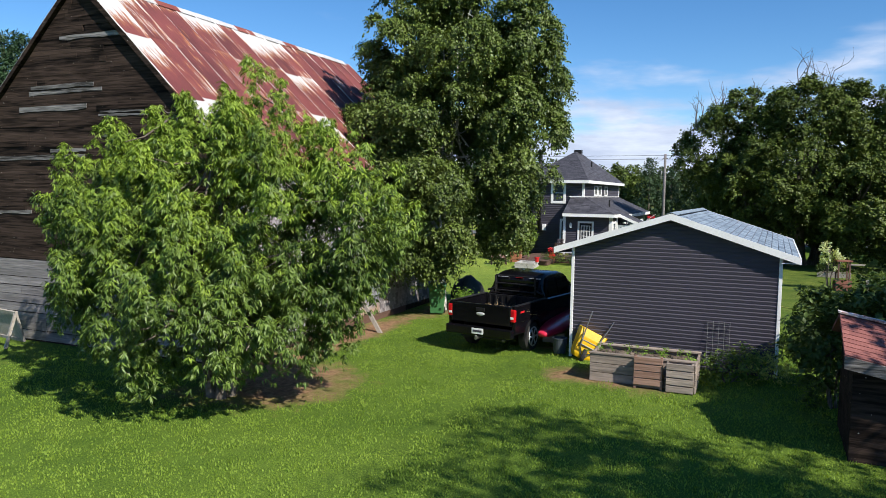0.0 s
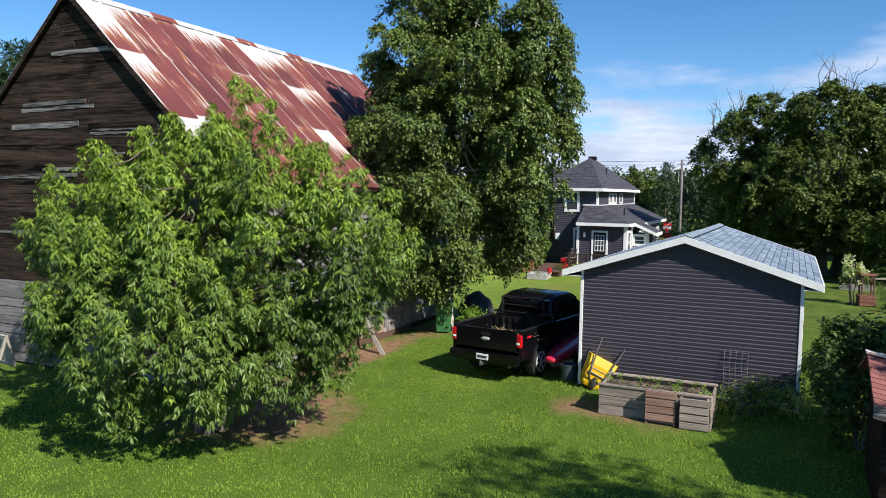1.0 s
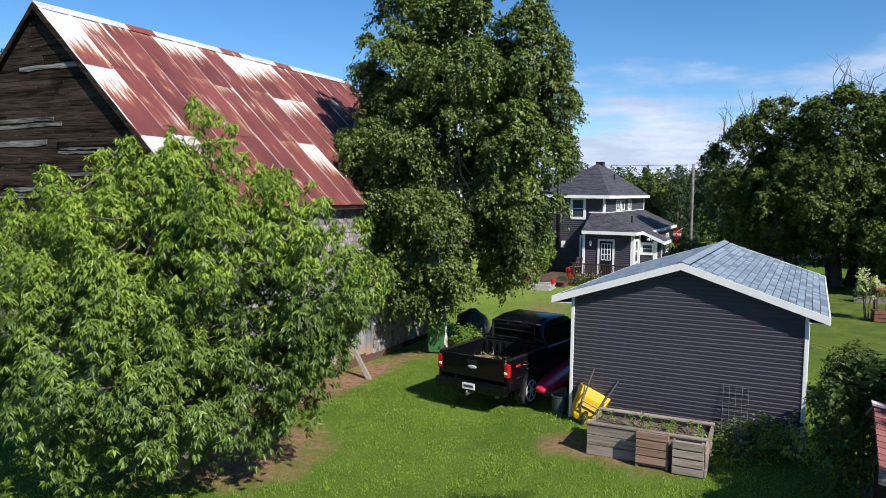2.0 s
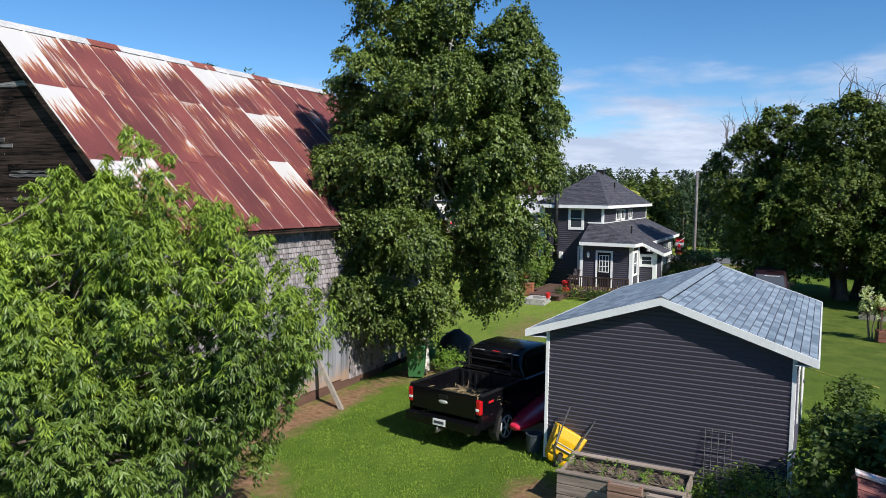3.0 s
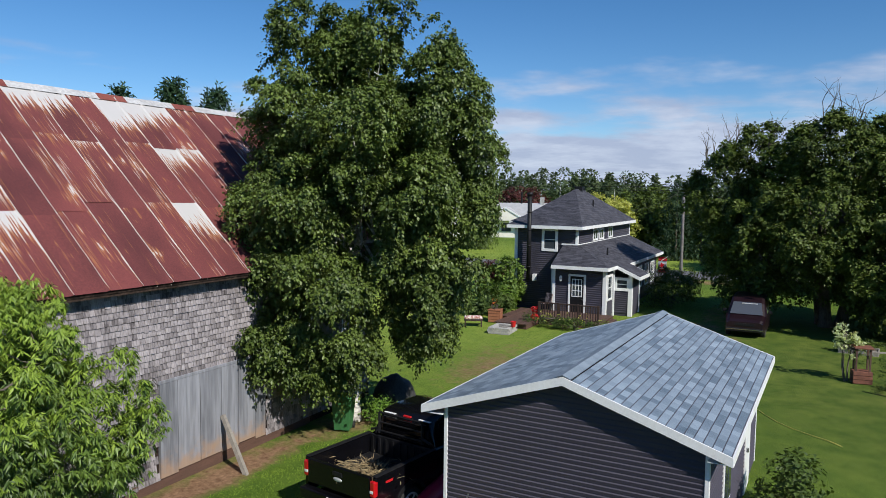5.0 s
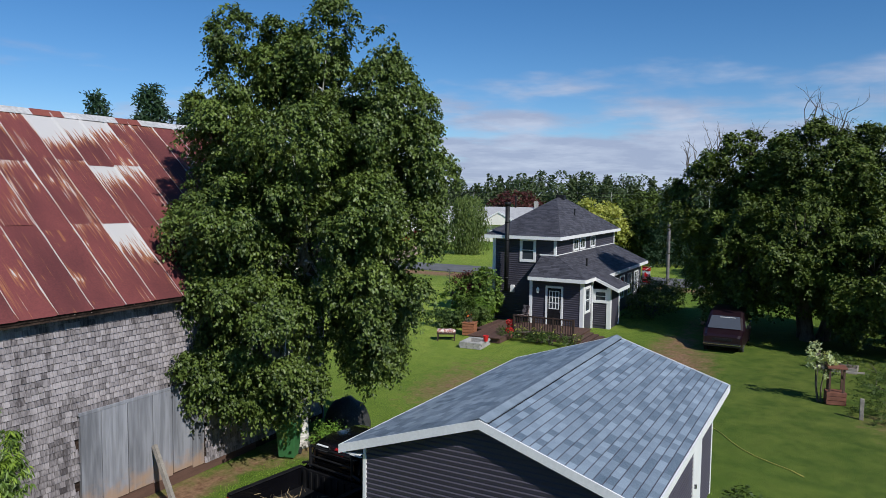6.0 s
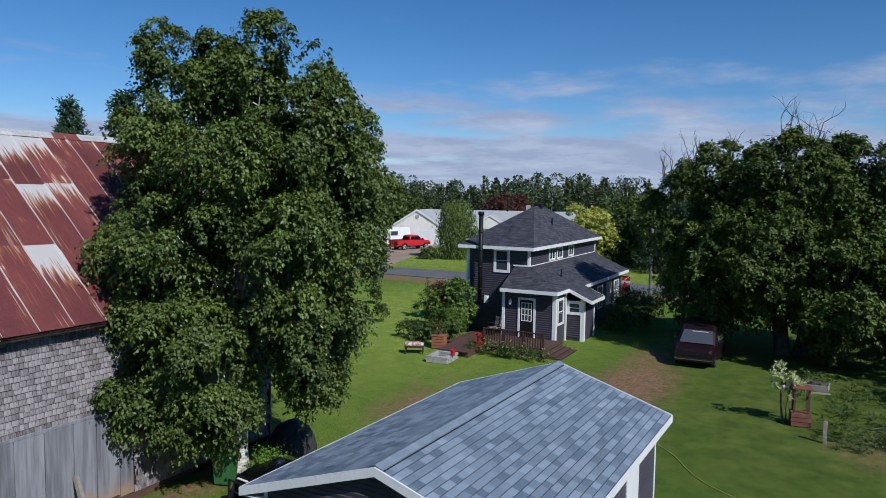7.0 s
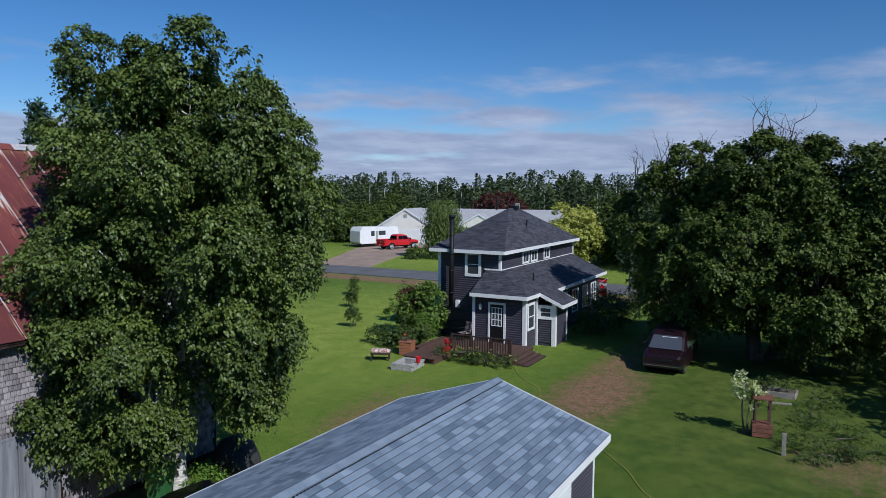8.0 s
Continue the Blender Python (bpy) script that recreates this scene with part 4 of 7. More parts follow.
def garage_shingles(ob):
    """Shingle tabs in courses along the ridge; the slope that is passed nearest has each tab as a piece."""
    rng = random.Random(8)
    ang = math.atan(G_SLOPE)
    slope = (G_EL - G_RY) / math.cos(ang)
    rows = 19
    step_up = slope / rows
    rx0, rx1 = GX0 - 0.20, GX1 + 0.03
    widths = (0.22, 0.30, 0.38)
    shared = []
    for w in widths:
        b = bmesh.new()
        prism(b, [(0, 0), (0, 0.016), (step_up * 0.89, 0.012), (step_up * 0.89, 0)], "x", 0.0008, w - 0.0008)
        shared.append(finish("roof_shingle", b, ROOF_TAB))
    rest = bmesh.new()
    made = 0
    for side in (-1, 1):
        e = G_ER if side < 0 else G_EL
        for r in range(rows):
            x = rx0 + 0.02 - rng.uniform(0, 0.2)
            while x < rx1:
                k = rng.randrange(3)
                w = widths[k]
                m = Matrix.Translation((x, e - side * 0.02, roof_z(e) - 0.018)) @ Matrix.Rotation(ang, 4, "X") @ Matrix.Translation((0, r * step_up, 0))
                if side > 0:
                    m = Matrix.Translation((x + w, e - side * 0.02, roof_z(e) - 0.018)) @ Matrix.Rotation(math.pi, 4, "Z") @ Matrix.Rotation(ang, 4, "X") @ Matrix.Translation((0, r * step_up, 0))
                lo, hi = x, x + w
                if hi > rx1 - 0.01 or lo < rx0 + 0.01 or side > 0 or not (made < 300 and x < 22.5):
                    a, c = max(lo, rx0 + 0.01), min(hi, rx1 - 0.01)
                    if c - a > 0.03:
                        vs = prism(rest, [(0, 0), (0, 0.016), (step_up * 0.89, 0.012), (step_up * 0.89, 0)], "x", (a - lo if side < 0 else hi - c) + 0.0008, (c - lo if side < 0 else hi - a) - 0.0008)
                        for v in vs:
                            v.co = m @ v.co
                else:
                    piece("roof_shingle", shared[k], ob, m)
                    made += 1
                x += w
    joined = part("roof_shingles", rest, ROOF_TAB_REST, ob)
    joined["kind"] = "stuff"


the_garage = garage()


# ---- house ----
HX0, HX1, HY0, HY1 = 44.62, 57.0, 9.88, 13.55


def lap_wall(bm, x0, y0, x1, y1, z0, z1, h=0.115):
    z = z0
    while z < z1 - 0.02:
        lap(bm, x0, x1, y0, y1, z, min(z + h, z1))
        z += h


def slab(bm, pts, t=0.10):
    """A roof plane: a polygon of points with thickness downwards."""
    a = [bm.verts.new(p) for p in pts]
    b = [bm.verts.new((p[0], p[1], p[2] - t)) for p in pts]
    bm.faces.new(a); bm.faces.new(b[::-1])
    for i in range(len(pts)):
        j = (i + 1) % len(pts)
        bm.faces.new((a[i], a[j], b[j], b[i]))


def edge_board(bm, p, q, drop=0.17, t=0.035, lift=0.012):
    """A fascia board along a roof edge from p to q, standing just outside it (to the right of the way)."""
    p, q = Vector(p), Vector(q)
    d = (q - p); d.z = 0
    d.normalize()
    nrm = Vector((d.y, -d.x, 0)) * t
    up, dn = Vector((0, 0, lift)), Vector((0, 0, -drop))
    vs = [bm.verts.new(v) for v in (p + dn, p + up, p + nrm + up, p + nrm + dn, q + dn, q + up, q + nrm + up, q + nrm + dn)]
    for f in ((0, 1, 2, 3), (7, 6, 5, 4), (0, 4, 5, 1), (1, 5, 6, 2), (2, 6, 7, 3), (3, 7, 4, 0)):
        bm.faces.new([vs[i] for i in f])


def roof_courses(bm, pts, step_up=0.15, t=0.014):
    """Rows of shingles over a roof plane whose first edge is the eave: thin strips, cut to the outline, broken into tabs."""
    P = [Vector(p) for p in pts]
    e = (P[1] - P[0]).normalized()
    nrm = (P[1] - P[0]).cross(P[-1] - P[0]).normalized()
    if nrm.z < 0:
        nrm = -nrm
    u = nrm.cross(e)
    if u.z < 0:
        u = -u
    flat = [((p - P[0]).dot(e), (p - P[0]).dot(u)) for p in P]
    rng = random.Random(len(pts) * 7 + int(abs(P[0].x * 10)))

    def span(v):
        xs = []
        for (a, b), (c, d) in zip(flat, flat[1:] + flat[:1]):
            if (b - v) * (d - v) <= 0 and abs(b - d) > 1e-6:
                xs.append(a + (c - a) * (v - b) / (d - b))
        return (min(xs), max(xs)) if len(xs) > 1 else None
    v = 0.0
    vmax = max(f[1] for f in flat)
    while v < vmax - 0.03:
        s = span(min(v + 0.01, vmax - 0.005))
        s2 = span(min(v + step_up, vmax - 0.005))
        if s:
            x = s[0]
            while x < s[1] - 0.02:
                w = rng.choice((0.25, 0.33, 0.45))
                x1 = min(x + w, s[1])
                xa, xb = x, x1
                if s2:
                    xa, xb = min(max(x, s2[0]), s2[1]), max(min(x1, s2[1]), s2[0])
                vs = []
                for (a, q, hgt) in ((x, v, t), (x1, v, t), (xb, v + step_up, 0.004), (xa, v + step_up, 0.004)):
                    vs.append(bm.verts.new(P[0] + e * a + u * min(q, vmax) + nrm * hgt))
                lo = [bm.verts.new(P[0] + e * a + u * v + nrm * 0.001) for a in (x, x1)]
                if xb - xa > 0.01:
                    bm.faces.new(vs)
                else:
                    bm.faces.new(vs[:3])
                    bm.verts.remove(vs[3])
                bm.faces.new((lo[0], lo[1], vs[1], vs[0]))
                x = x1
        v += step_up


def casement(ob, face, a0, a1, z0, z1, at, bars=(1, 1), trim=0.1, panel=None, label="white trimmed window"):
    """A window with its trim on a wall of the house. face: "x" looks to -x, "y" looks to -y; at: the wall's place on that axis."""
    def bx(p0, p1, d0, d1, q0, q1):
        return new_box(at - d1, at - d0, p0, p1, q0, q1, 0.006) if face == "x" else new_box(p0, p1, at - d1, at - d0, q0, q1, 0.006)
    win = part("window", bx(a0, a1, 0.0, 0.03, z0, z1), GLASS, ob, label)
    for args in ((a0 - trim, a0, z0 - trim, z1 + trim), (a1, a1 + trim, z0 - trim, z1 + trim)):
        part("trim", bx(args[0], args[1], 0.0, 0.06, args[2], args[3]), WHITE, win)
    for q0, q1 in ((z0 - trim, z0), (z1, z1 + trim)):
        part("trim", bx(a0, a1, 0.0, 0.06, q0, q1), WHITE, win)
    for i in range(1, bars[0]):
        c = a0 + (a1 - a0) * i / bars[0]
        part("bar", bx(c - 0.02, c + 0.02, 0.0, 0.045, z0, z1), WHITE, win)
    for i in range(1, bars[1]):
        c = z0 + (z1 - z0) * i / bars[1]
        part("bar", bx(a0, a1, 0.0, 0.044, c - 0.02, c + 0.02), WHITE, win)
    return win


def house():
    ob = thing("house", pose(0, 0, 0), "dark slate sided two-storey house with white trim", "house")
    # walls: lapped siding over solid cores
    wall = bmesh.new()
    box(wall, HX0 + 0.01, HX1, HY0 + 0.01, HY1 - 0.01, 0.0, 4.84)
    box(wall, 49.21, 55.0, HY1 - 0.1, 15.29, 0.0, 4.82)
    box(wall, 43.01, HX0 + 0.1, 7.81, 10.69, 0.0, 2.70)
    box(wall, 44.66, 46.5, 6.83, 8.3, 0.0, 2.2)
    box(wall, 45.8, 56.3, 7.81, HY0 + 0.1, 0.0, 2.5)
    lap_wall(wall, HX0, HY1, HX0, HY0, 0.1, 4.76)
    lap_wall(wall, HX0, HY0, HX1, HY0, 2.6, 4.76)
    lap_wall(wall, 49.2, 15.3, 49.2, HY1, 0.1, 4.74)
    lap_wall(wall, 43.0, 10.7, 43.0, 7.8, 0.25, 2.72)
    lap_wall(wall, 43.0, 7.8, 44.6, 7.8, 0.25, 2.72)
    lap_wall(wall, 44.65, 8.05, 44.65, 6.82, 0.25, 2.25)
    lap_wall(wall, 44.65, 6.82, 46.5, 6.82, 0.25, 2.25)
    lap_wall(wall, 45.9, 7.8, 56.3, 7.8, 0.3, 2.5)
    part("wall", wall, HOUSE_SIDING, ob)
    part("footing", new_box(43.05, 56.2, 7.86, 10.64, -0.1, 0.24), CONCRETE, ob)
    # upper hip roof
    ez, az = 4.88, 6.98
    A, B, C, D = (44.24, 9.5, ez), (57.2, 9.5, ez), (57.2, 13.95, ez), (44.24, 13.95, ez)
    R0, R1 = (50.1, 11.73, az), (51.5, 11.73, az)
    planes = [[A, B, R1, R0], [D, A, R0], [B, C, R1], [C, D, R0, R1]]
    W0, W1 = (48.8, 15.65, ez), (55.4, 15.65, ez)
    planes += [[W1, W0, (52.1, 13.3, 6.15)], [W0, (48.8, 12.5, ez), (52.1, 12.3, 6.4), (52.1, 13.3, 6.15)], [(55.4, 12.5, ez), W1, (52.1, 13.3, 6.15), (52.1, 12.3, 6.4)]]
    roof = bmesh.new()
    courses = bmesh.new()
    for p in planes:
        slab(roof, p, 0.08)
        roof_courses(courses, p)
    upper = part("roof", roof, SHINGLE_ROOF, ob)
    part("shingles", courses, SHINGLE_ROOF, upper)
    f = bmesh.new()
    for p, q in ((A, B), (D, A), (B, C), (W1, W0), (W0, (48.8, 13.95, ez))):
        edge_board(f, p, q)
    part("fascia", f, WHITE, ob)
    part("vent_cap", new_box(50.7, 51.2, 11.48, 11.98, az - 0.08, az + 0.16, 0.02), BLACK_PLASTIC, ob, "square black roof vent")
    # lower wraparound roof
    lz = 2.86
    f0, f1 = (42.55, 10.66, lz), (42.55, 7.55, lz)
    top0, top1 = (HX0, 10.66, 3.86), (HX0, HY0 - 0.1, 3.86)
    y_e = 6.32
    sl = (3.86 - 2.30) / (HY0 - 0.05 - y_e)
    pz = lambda y: 2.30 + sl * (y - y_e)
    q = lambda x, y: (x, y, pz(y))
    f1 = (42.55, 7.55, lz)
    planes = [[f0, f1, top1, top0], [f1, q(44.62, 7.55), q(44.62, HY0 - 0.05)], [q(44.35, y_e), q(46.7, y_e), q(46.7, 7.42), q(44.35, 7.42)],
              [q(44.62, 7.42), q(56.6, 7.42), q(56.6, HY0 - 0.05), q(44.62, HY0 - 0.05)]]
    roof = bmesh.new()
    courses = bmesh.new()
    for p in planes:
        slab(roof, p, 0.08)
        roof_courses(courses, p)
    lower = part("lower_roof", roof, SHINGLE_ROOF, ob)
    part("shingles", courses, SHINGLE_ROOF, lower)
    f = bmesh.new()
    for p, r in ((f0, f1), (f1, q(44.36, 7.55)), (q(44.35, 7.56), q(44.35, y_e)), (q(44.35, y_e), q(46.7, y_e)), (q(46.7, y_e), q(46.7, 7.42)), (q(46.7, 7.42), q(56.6, 7.42)),
                 ((HX0 - 0.06, 10.75, 3.90), (HX0 - 0.06, HY0 - 0.06, 3.90)), ((HX0 - 0.06, HY0 - 0.06, 3.88), (56.6, HY0 - 0.06, 3.88))):
        edge_board(f, p, r, 0.17 if p[2] < 3.5 else 0.06)
    part("lower_fascia", f, WHITE, ob)
    # corner trims
    def post(x, y, z0, z1, w=0.14):
        part("corner_trim", new_box(x - 0.05, x + w - 0.05, y - 0.05, y + w - 0.05, z0, z1, 0.006), WHITE, ob)
    post(HX0, HY0, 3.88, 4.76)
    post(HX0, HY1 - 0.1, 0.1, 4.76, 0.18)
    post(49.2, 15.2, 0.1, 4.74, 0.16)
    post(HX1 - 0.05, HY0, 3.0, 4.76)
    post(43.0, 10.6, 0.1, 2.72, 0.16)
    post(43.0, 7.8, 0.1, 2.72, 0.2)
    post(44.65, 6.82, 0.1, 2.3, 0.22)
    post(46.45, 6.82, 0.1, 2.3)
    post(44.5, 7.75, 0.1, 2.7, 0.1)
    # openings
    casement(ob, "x", 11.14, 11.79, 3.58, 4.60, HX0, (1, 2), 0.15)
    for a in (47.8, 49.15, 51.3):
        casement(ob, "y", a, a + 0.85, 4.02, 4.52, HY0, (2, 1), 0.1)
    casement(ob, "x", 10.85, 11.2, 0.9, 2.35, HX0, (1, 2), 0.12)
    casement(ob, "y", 43.35, 44.1, 1.15, 2.3, 7.8, (1, 2), 0.12)
    casement(ob, "x", 7.06, 7.58, 1.62, 2.05, 44.65, (1, 2), 0.15)
    for a in (46.8, 48.6, 50.6, 52.6, 54.4):
        casement(ob, "y", a, a + 0.9, 1.0, 2.2, 7.8, (2, 2), 0.1)
    door = part("door", new_box(42.96, 43.05, 8.96, 9.70, 0.35, 2.30, 0.006), BLACK_PLASTIC, ob, "dark door with a nine-pane light")
    for y0, y1, z0, z1 in ((8.85, 8.96, 0.35, 2.41), (9.70, 9.81, 0.35, 2.41), (8.96, 9.70, 2.30, 2.41)):
        part("door_trim", new_box(42.93, 43.05, y0, y1, z0, z1, 0.006), WHITE, door)
    part("door_light", new_box(42.95, 42.98, 9.07, 9.59, 1.22, 2.14), GLASS, door)
    for k in range(4):
        y = 9.07 + k * 0.52 / 3
        part("glazing_bar", new_box(42.935, 42.97, y - 0.018, y + 0.018, 1.20, 2.16), WHITE, door)
        z = 1.22 + k * 0.92 / 3
        part("glazing_bar", new_box(42.936, 42.969, 9.05, 9.61, z - 0.018, z + 0.018), WHITE, door)
    part("knob", new_box(42.90, 42.96, 8.99, 9.04, 1.05, 1.11, 0.015), CHROME, door)
    lamp = bmesh.new()
    spin(lamp, [(0.02, 0.0), (0.07, 0.04), (0.09, 0.22), (0.04, 0.3), (0.01, 0.34)], (42.89, 10.22, 1.98), "z", 12)
    part("wall_lantern", lamp, WHITE, ob, "white wall lantern")
    # stove pipe up the wall
    st = bmesh.new()
    sx, sy = 44.20, 12.56
    tube(st, (sx, sy, 1.80), (sx, sy, 6.55), 0.125, 0.125, 14)
    tube(st, (sx, sy, 6.55), (sx, sy, 6.74), 0.17, 0.17, 14)
    for z in (2.5, 3.7, 4.6, 5.6):
        tube(st, (sx, sy, z), (sx, sy, z + 0.06), 0.145, 0.145, 14)
    tube(st, (sx, sy, 1.95), (HX0, sy, 1.95), 0.11, 0.11, 12)
    part("stove_pipe", st, BLACK_PLASTIC, ob, "black stove pipe", True)
    part("meter_box", new_box(HX0 - 0.2, HX0, 12.2, 12.42, 1.7, 2.1, 0.01), WHITE, ob)
    for x, y, z in ((50.2, 10.6, 5.7), (45.9, 8.5, 3.1)):
        vp = bmesh.new()
        tube(vp, (x, y, z), (x, y, z + 0.6), 0.05, 0.05, 8)
        part("vent_pipe", vp, BLACK_PLASTIC, ob)
    return ob


house()




# ---- trees and shrubs ----
# the leafy masses of the sapling and of the poplar: centre and half sizes
SAPLING_BODY = [(0, 0, 3.1, 2.2, 2.3, 2.2), (-0.4, 2.0, 3.4, 1.3, 1.3, 1.2), (-0.2, -1.8, 3.0, 1.5, 1.5, 1.6), (0.2, -1.2, 4.5, 1.1, 1.1, 1.1), (0.2, 1.2, 4.4, 1.1, 1.2, 1.1), (-1.3, -0.2, 1.9, 1.5, 1.8, 1.5), (0.5, -2.7, 3.3, 1.0, 1.0, 1.1), (-0.4, 3.1, 3.5, 0.7, 0.8, 0.8), (-1.0, 1.4, 1.6, 1.0, 1.1, 1.1), (-0.6, -1.4, 1.6, 1.1, 1.1, 1.1), (-0.2, 0.0, 4.7, 0.9, 0.9, 0.9), (-1.2, 1.3, 1.1, 0.7, 0.7, 0.5)]
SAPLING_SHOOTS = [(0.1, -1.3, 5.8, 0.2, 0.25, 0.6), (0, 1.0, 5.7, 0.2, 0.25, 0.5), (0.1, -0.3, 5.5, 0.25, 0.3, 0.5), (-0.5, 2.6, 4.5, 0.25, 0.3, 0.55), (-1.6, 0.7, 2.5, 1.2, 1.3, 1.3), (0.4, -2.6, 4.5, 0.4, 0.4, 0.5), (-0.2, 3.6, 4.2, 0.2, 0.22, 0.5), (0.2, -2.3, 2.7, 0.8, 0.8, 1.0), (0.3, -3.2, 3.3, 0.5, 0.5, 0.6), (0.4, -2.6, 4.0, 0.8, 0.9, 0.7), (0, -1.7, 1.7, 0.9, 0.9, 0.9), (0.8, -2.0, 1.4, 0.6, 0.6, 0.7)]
POPLAR_TOP = [(-0.5, -0.6, 6.2, 1.6, 1.6, 3.2), (0.3, 0.0, 9.8, 0.9, 0.9, 0.9), (-1.7, 0.8, 10.0, 0.9, 0.9, 0.8), (-1.8, 0.8, 11.3, 0.6, 0.6, 0.6), (-0.7, -1.0, 10.2, 1.0, 1.0, 1.0), (-0.75, -1.5, 11.2, 0.5, 0.5, 0.8), (0.0, -2.8, 9.8, 0.8, 0.8, 0.8), (-0.3, -2.9, 10.8, 0.4, 0.4, 0.6), (0.5, -3.1, 9.2, 0.8, 0.8, 0.6), (-0.9, -0.1, 11.0, 0.6, 0.6, 0.5)]
POPLAR_TIERS = [(-1.9, 1.1, 8.7, 1.2, 1.2, 0.75), (-2.2, -1.4, 8.7, 1.1, 1.1, 0.7), (0.9, -2.9, 8.4, 1.1, 1.0, 0.7), (0.9, -3.2, 8.0, 0.8, 0.8, 0.6), (1.2, 0.9, 8.5, 1.3, 1.3, 0.8), (-0.4, -2.6, 8.9, 1.0, 1.0, 0.6),
                (-2.3, 1.1, 6.4, 1.15, 1.1, 0.8), (-1.6, 0.4, 7.6, 1.1, 1.1, 0.9), (-1.5, 0.2, 5.6, 1.2, 1.2, 0.8), (0.2, -2.5, 5.5, 0.9, 0.9, 0.8), (0.3, -2.2, 7.5, 1.0, 1.0, 0.9), (-2.7, -0.6, 6.8, 1.1, 1.1, 0.65), (-1.2, -3.0, 6.7, 1.1, 1.1, 0.7), (0.4, -3.1, 6.5, 1.1, 1.0, 0.7), (1.6, 0.6, 6.3, 1.4, 1.4, 0.8),
                (-2.2, 1.2, 4.7, 1.2, 1.2, 0.65), (-2.5, -0.8, 4.5, 1.1, 1.1, 0.6), (-0.4, -2.9, 4.6, 1.0, 1.0, 0.7), (0.7, -2.2, 4.2, 1.0, 0.9, 0.7), (1.2, 1.4, 4.4, 1.3, 1.3, 0.7),
                (-2.1, 0.6, 2.9, 1.1, 1.1, 0.6), (-2.2, 0.4, 2.05, 0.9, 0.9, 0.5), (-1.9, -0.9, 2.3, 0.9, 0.8, 0.6), (0.1, -2.4, 3.1, 0.8, 0.7, 0.8), (1.0, -1.9, 2.9, 0.7, 0.7, 0.55), (-1.4, -0.7, 2.1, 0.5, 0.5, 0.4)]
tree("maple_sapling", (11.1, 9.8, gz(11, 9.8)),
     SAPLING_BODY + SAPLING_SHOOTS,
     3.4, 0.10, 18500, 13, 0.25, 0.112, 0.23, 1.1, 0.6, BUSH_LEAF, BARK, "bright green multi-stemmed maple sapling on bare earth", 11, 120, 4, floor=0.55, depth=0.6, clump=0.30, clumps=540, rosette=True, tall=2.2, shoots=TOPLIT_LEAF)
tree("poplar_tree", (23.2, 10.2, gz(23.2, 10.2)),
     POPLAR_TOP + POPLAR_TIERS,
     10.5, 0.19, 28500, 14, 0.28, 0.090, 0.70, 0.9, 0.0, BIG_LEAF, WHITE_BARK, "tall full-crowned poplar with pale bark beside the barn", 12, 45, 1, floor=0.4, depth=0.45, clump=0.36, clumps=760, tall=1.1)
tree("maple_tree", (47.3, -2.7, 0.05),
     [(0, 0, 5.4, 4.3, 4.8, 4.2), (1.4, 5.1, 6.4, 2.2, 1.9, 2.1), (0.5, 3.4, 8.2, 2.1, 2.0, 1.4), (0, -0.2, 8.5, 2.4, 2.6, 1.5), (-0.5, -2.8, 8.1, 2.4, 2.5, 1.6), (-0.5, -4.6, 7.1, 2.3, 2.2, 2.1), (-1.2, 3.4, 3.9, 2.2, 2.3, 2.3), (-2.8, -2.4, 3.7, 2.3, 2.7, 2.6), (-1.5, -5.0, 3.8, 2.2, 2.2, 2.8), (-2.4, 0.6, 5.0, 2.4, 2.4, 2.2), (2.0, 4.6, 3.6, 2.2, 2.0, 2.8), (-2.4, -2.8, 1.6, 1.7, 2.1, 1.1), (-1.5, -5.4, 1.8, 1.7, 1.7, 1.2), (0.4, 3.6, 9.6, 0.4, 0.5, 0.5), (0.2, 0.4, 9.9, 0.5, 0.6, 0.5), (0.2, -1.6, 9.6, 0.5, 0.6, 0.5)],
     7.0, 0.30, 19000, 13, 0.40, 0.150, 0.70, 0.5, 0.2, RIGHT_LEAF, BARK, "broad dark green maple at the edge of the yard", 13, 100, 3, floor=0.6, depth=0.40, clump=0.55, clumps=760, tall=1.3)


def bare_twigs(name, base, reach, seed, label):
    """A dead, leafless bough that stands out of a crown: rising limbs that fork again and again."""
    rng = np.random.default_rng(seed)
    ob = thing(name, pose(*base), label, "branch")
    bm = bmesh.new()

    def limb(p, way, length, r, depth):
        pts, radii = [p], [r]
        for k in range(3):
            way = (way + Vector(rng.normal(size=3)) * 0.16 + Vector((0, 0, 0.12))).normalized()
            p = p + way * length / 3
            pts.append(p)
            radii.append(r * (0.8 - 0.22 * k))
        pipe(bm, pts, radii, 5)
        if depth:
            for k in range(3):
                q = pts[1 + k % 3] if k < 2 else pts[3]
                side = (way + Vector(rng.normal(size=3)) * 0.55).normalized()
                limb(q, side, length * 0.55, r * 0.45, depth - 1)

    for k in range(3):
        a = rng.random() * math.tau
        limb(Vector((0, 0, -0.8)), Vector((math.cos(a) * 0.45, math.sin(a) * 0.45, 1.0)).normalized(), reach * (0.8 + 0.3 * rng.random()), 0.045, 2)
    boughs = part("bough", bm, BARK, ob)
    boughs["kind"] = "stuff"


for b, r, k in (((47.4, -2.0, 10.4), 1.9, 1), ((47.2, -3.2, 10.2), 1.9, 2), ((48.3, 2.6, 9.7), 1.7, 3), ((47.6, 0.6, 9.9), 1.2, 4), ((48.0, 3.6, 9.0), 1.4, 5)):
    bare_twigs("dead_bough", b, r, k, "bare grey dead bough rising from the maple crown")


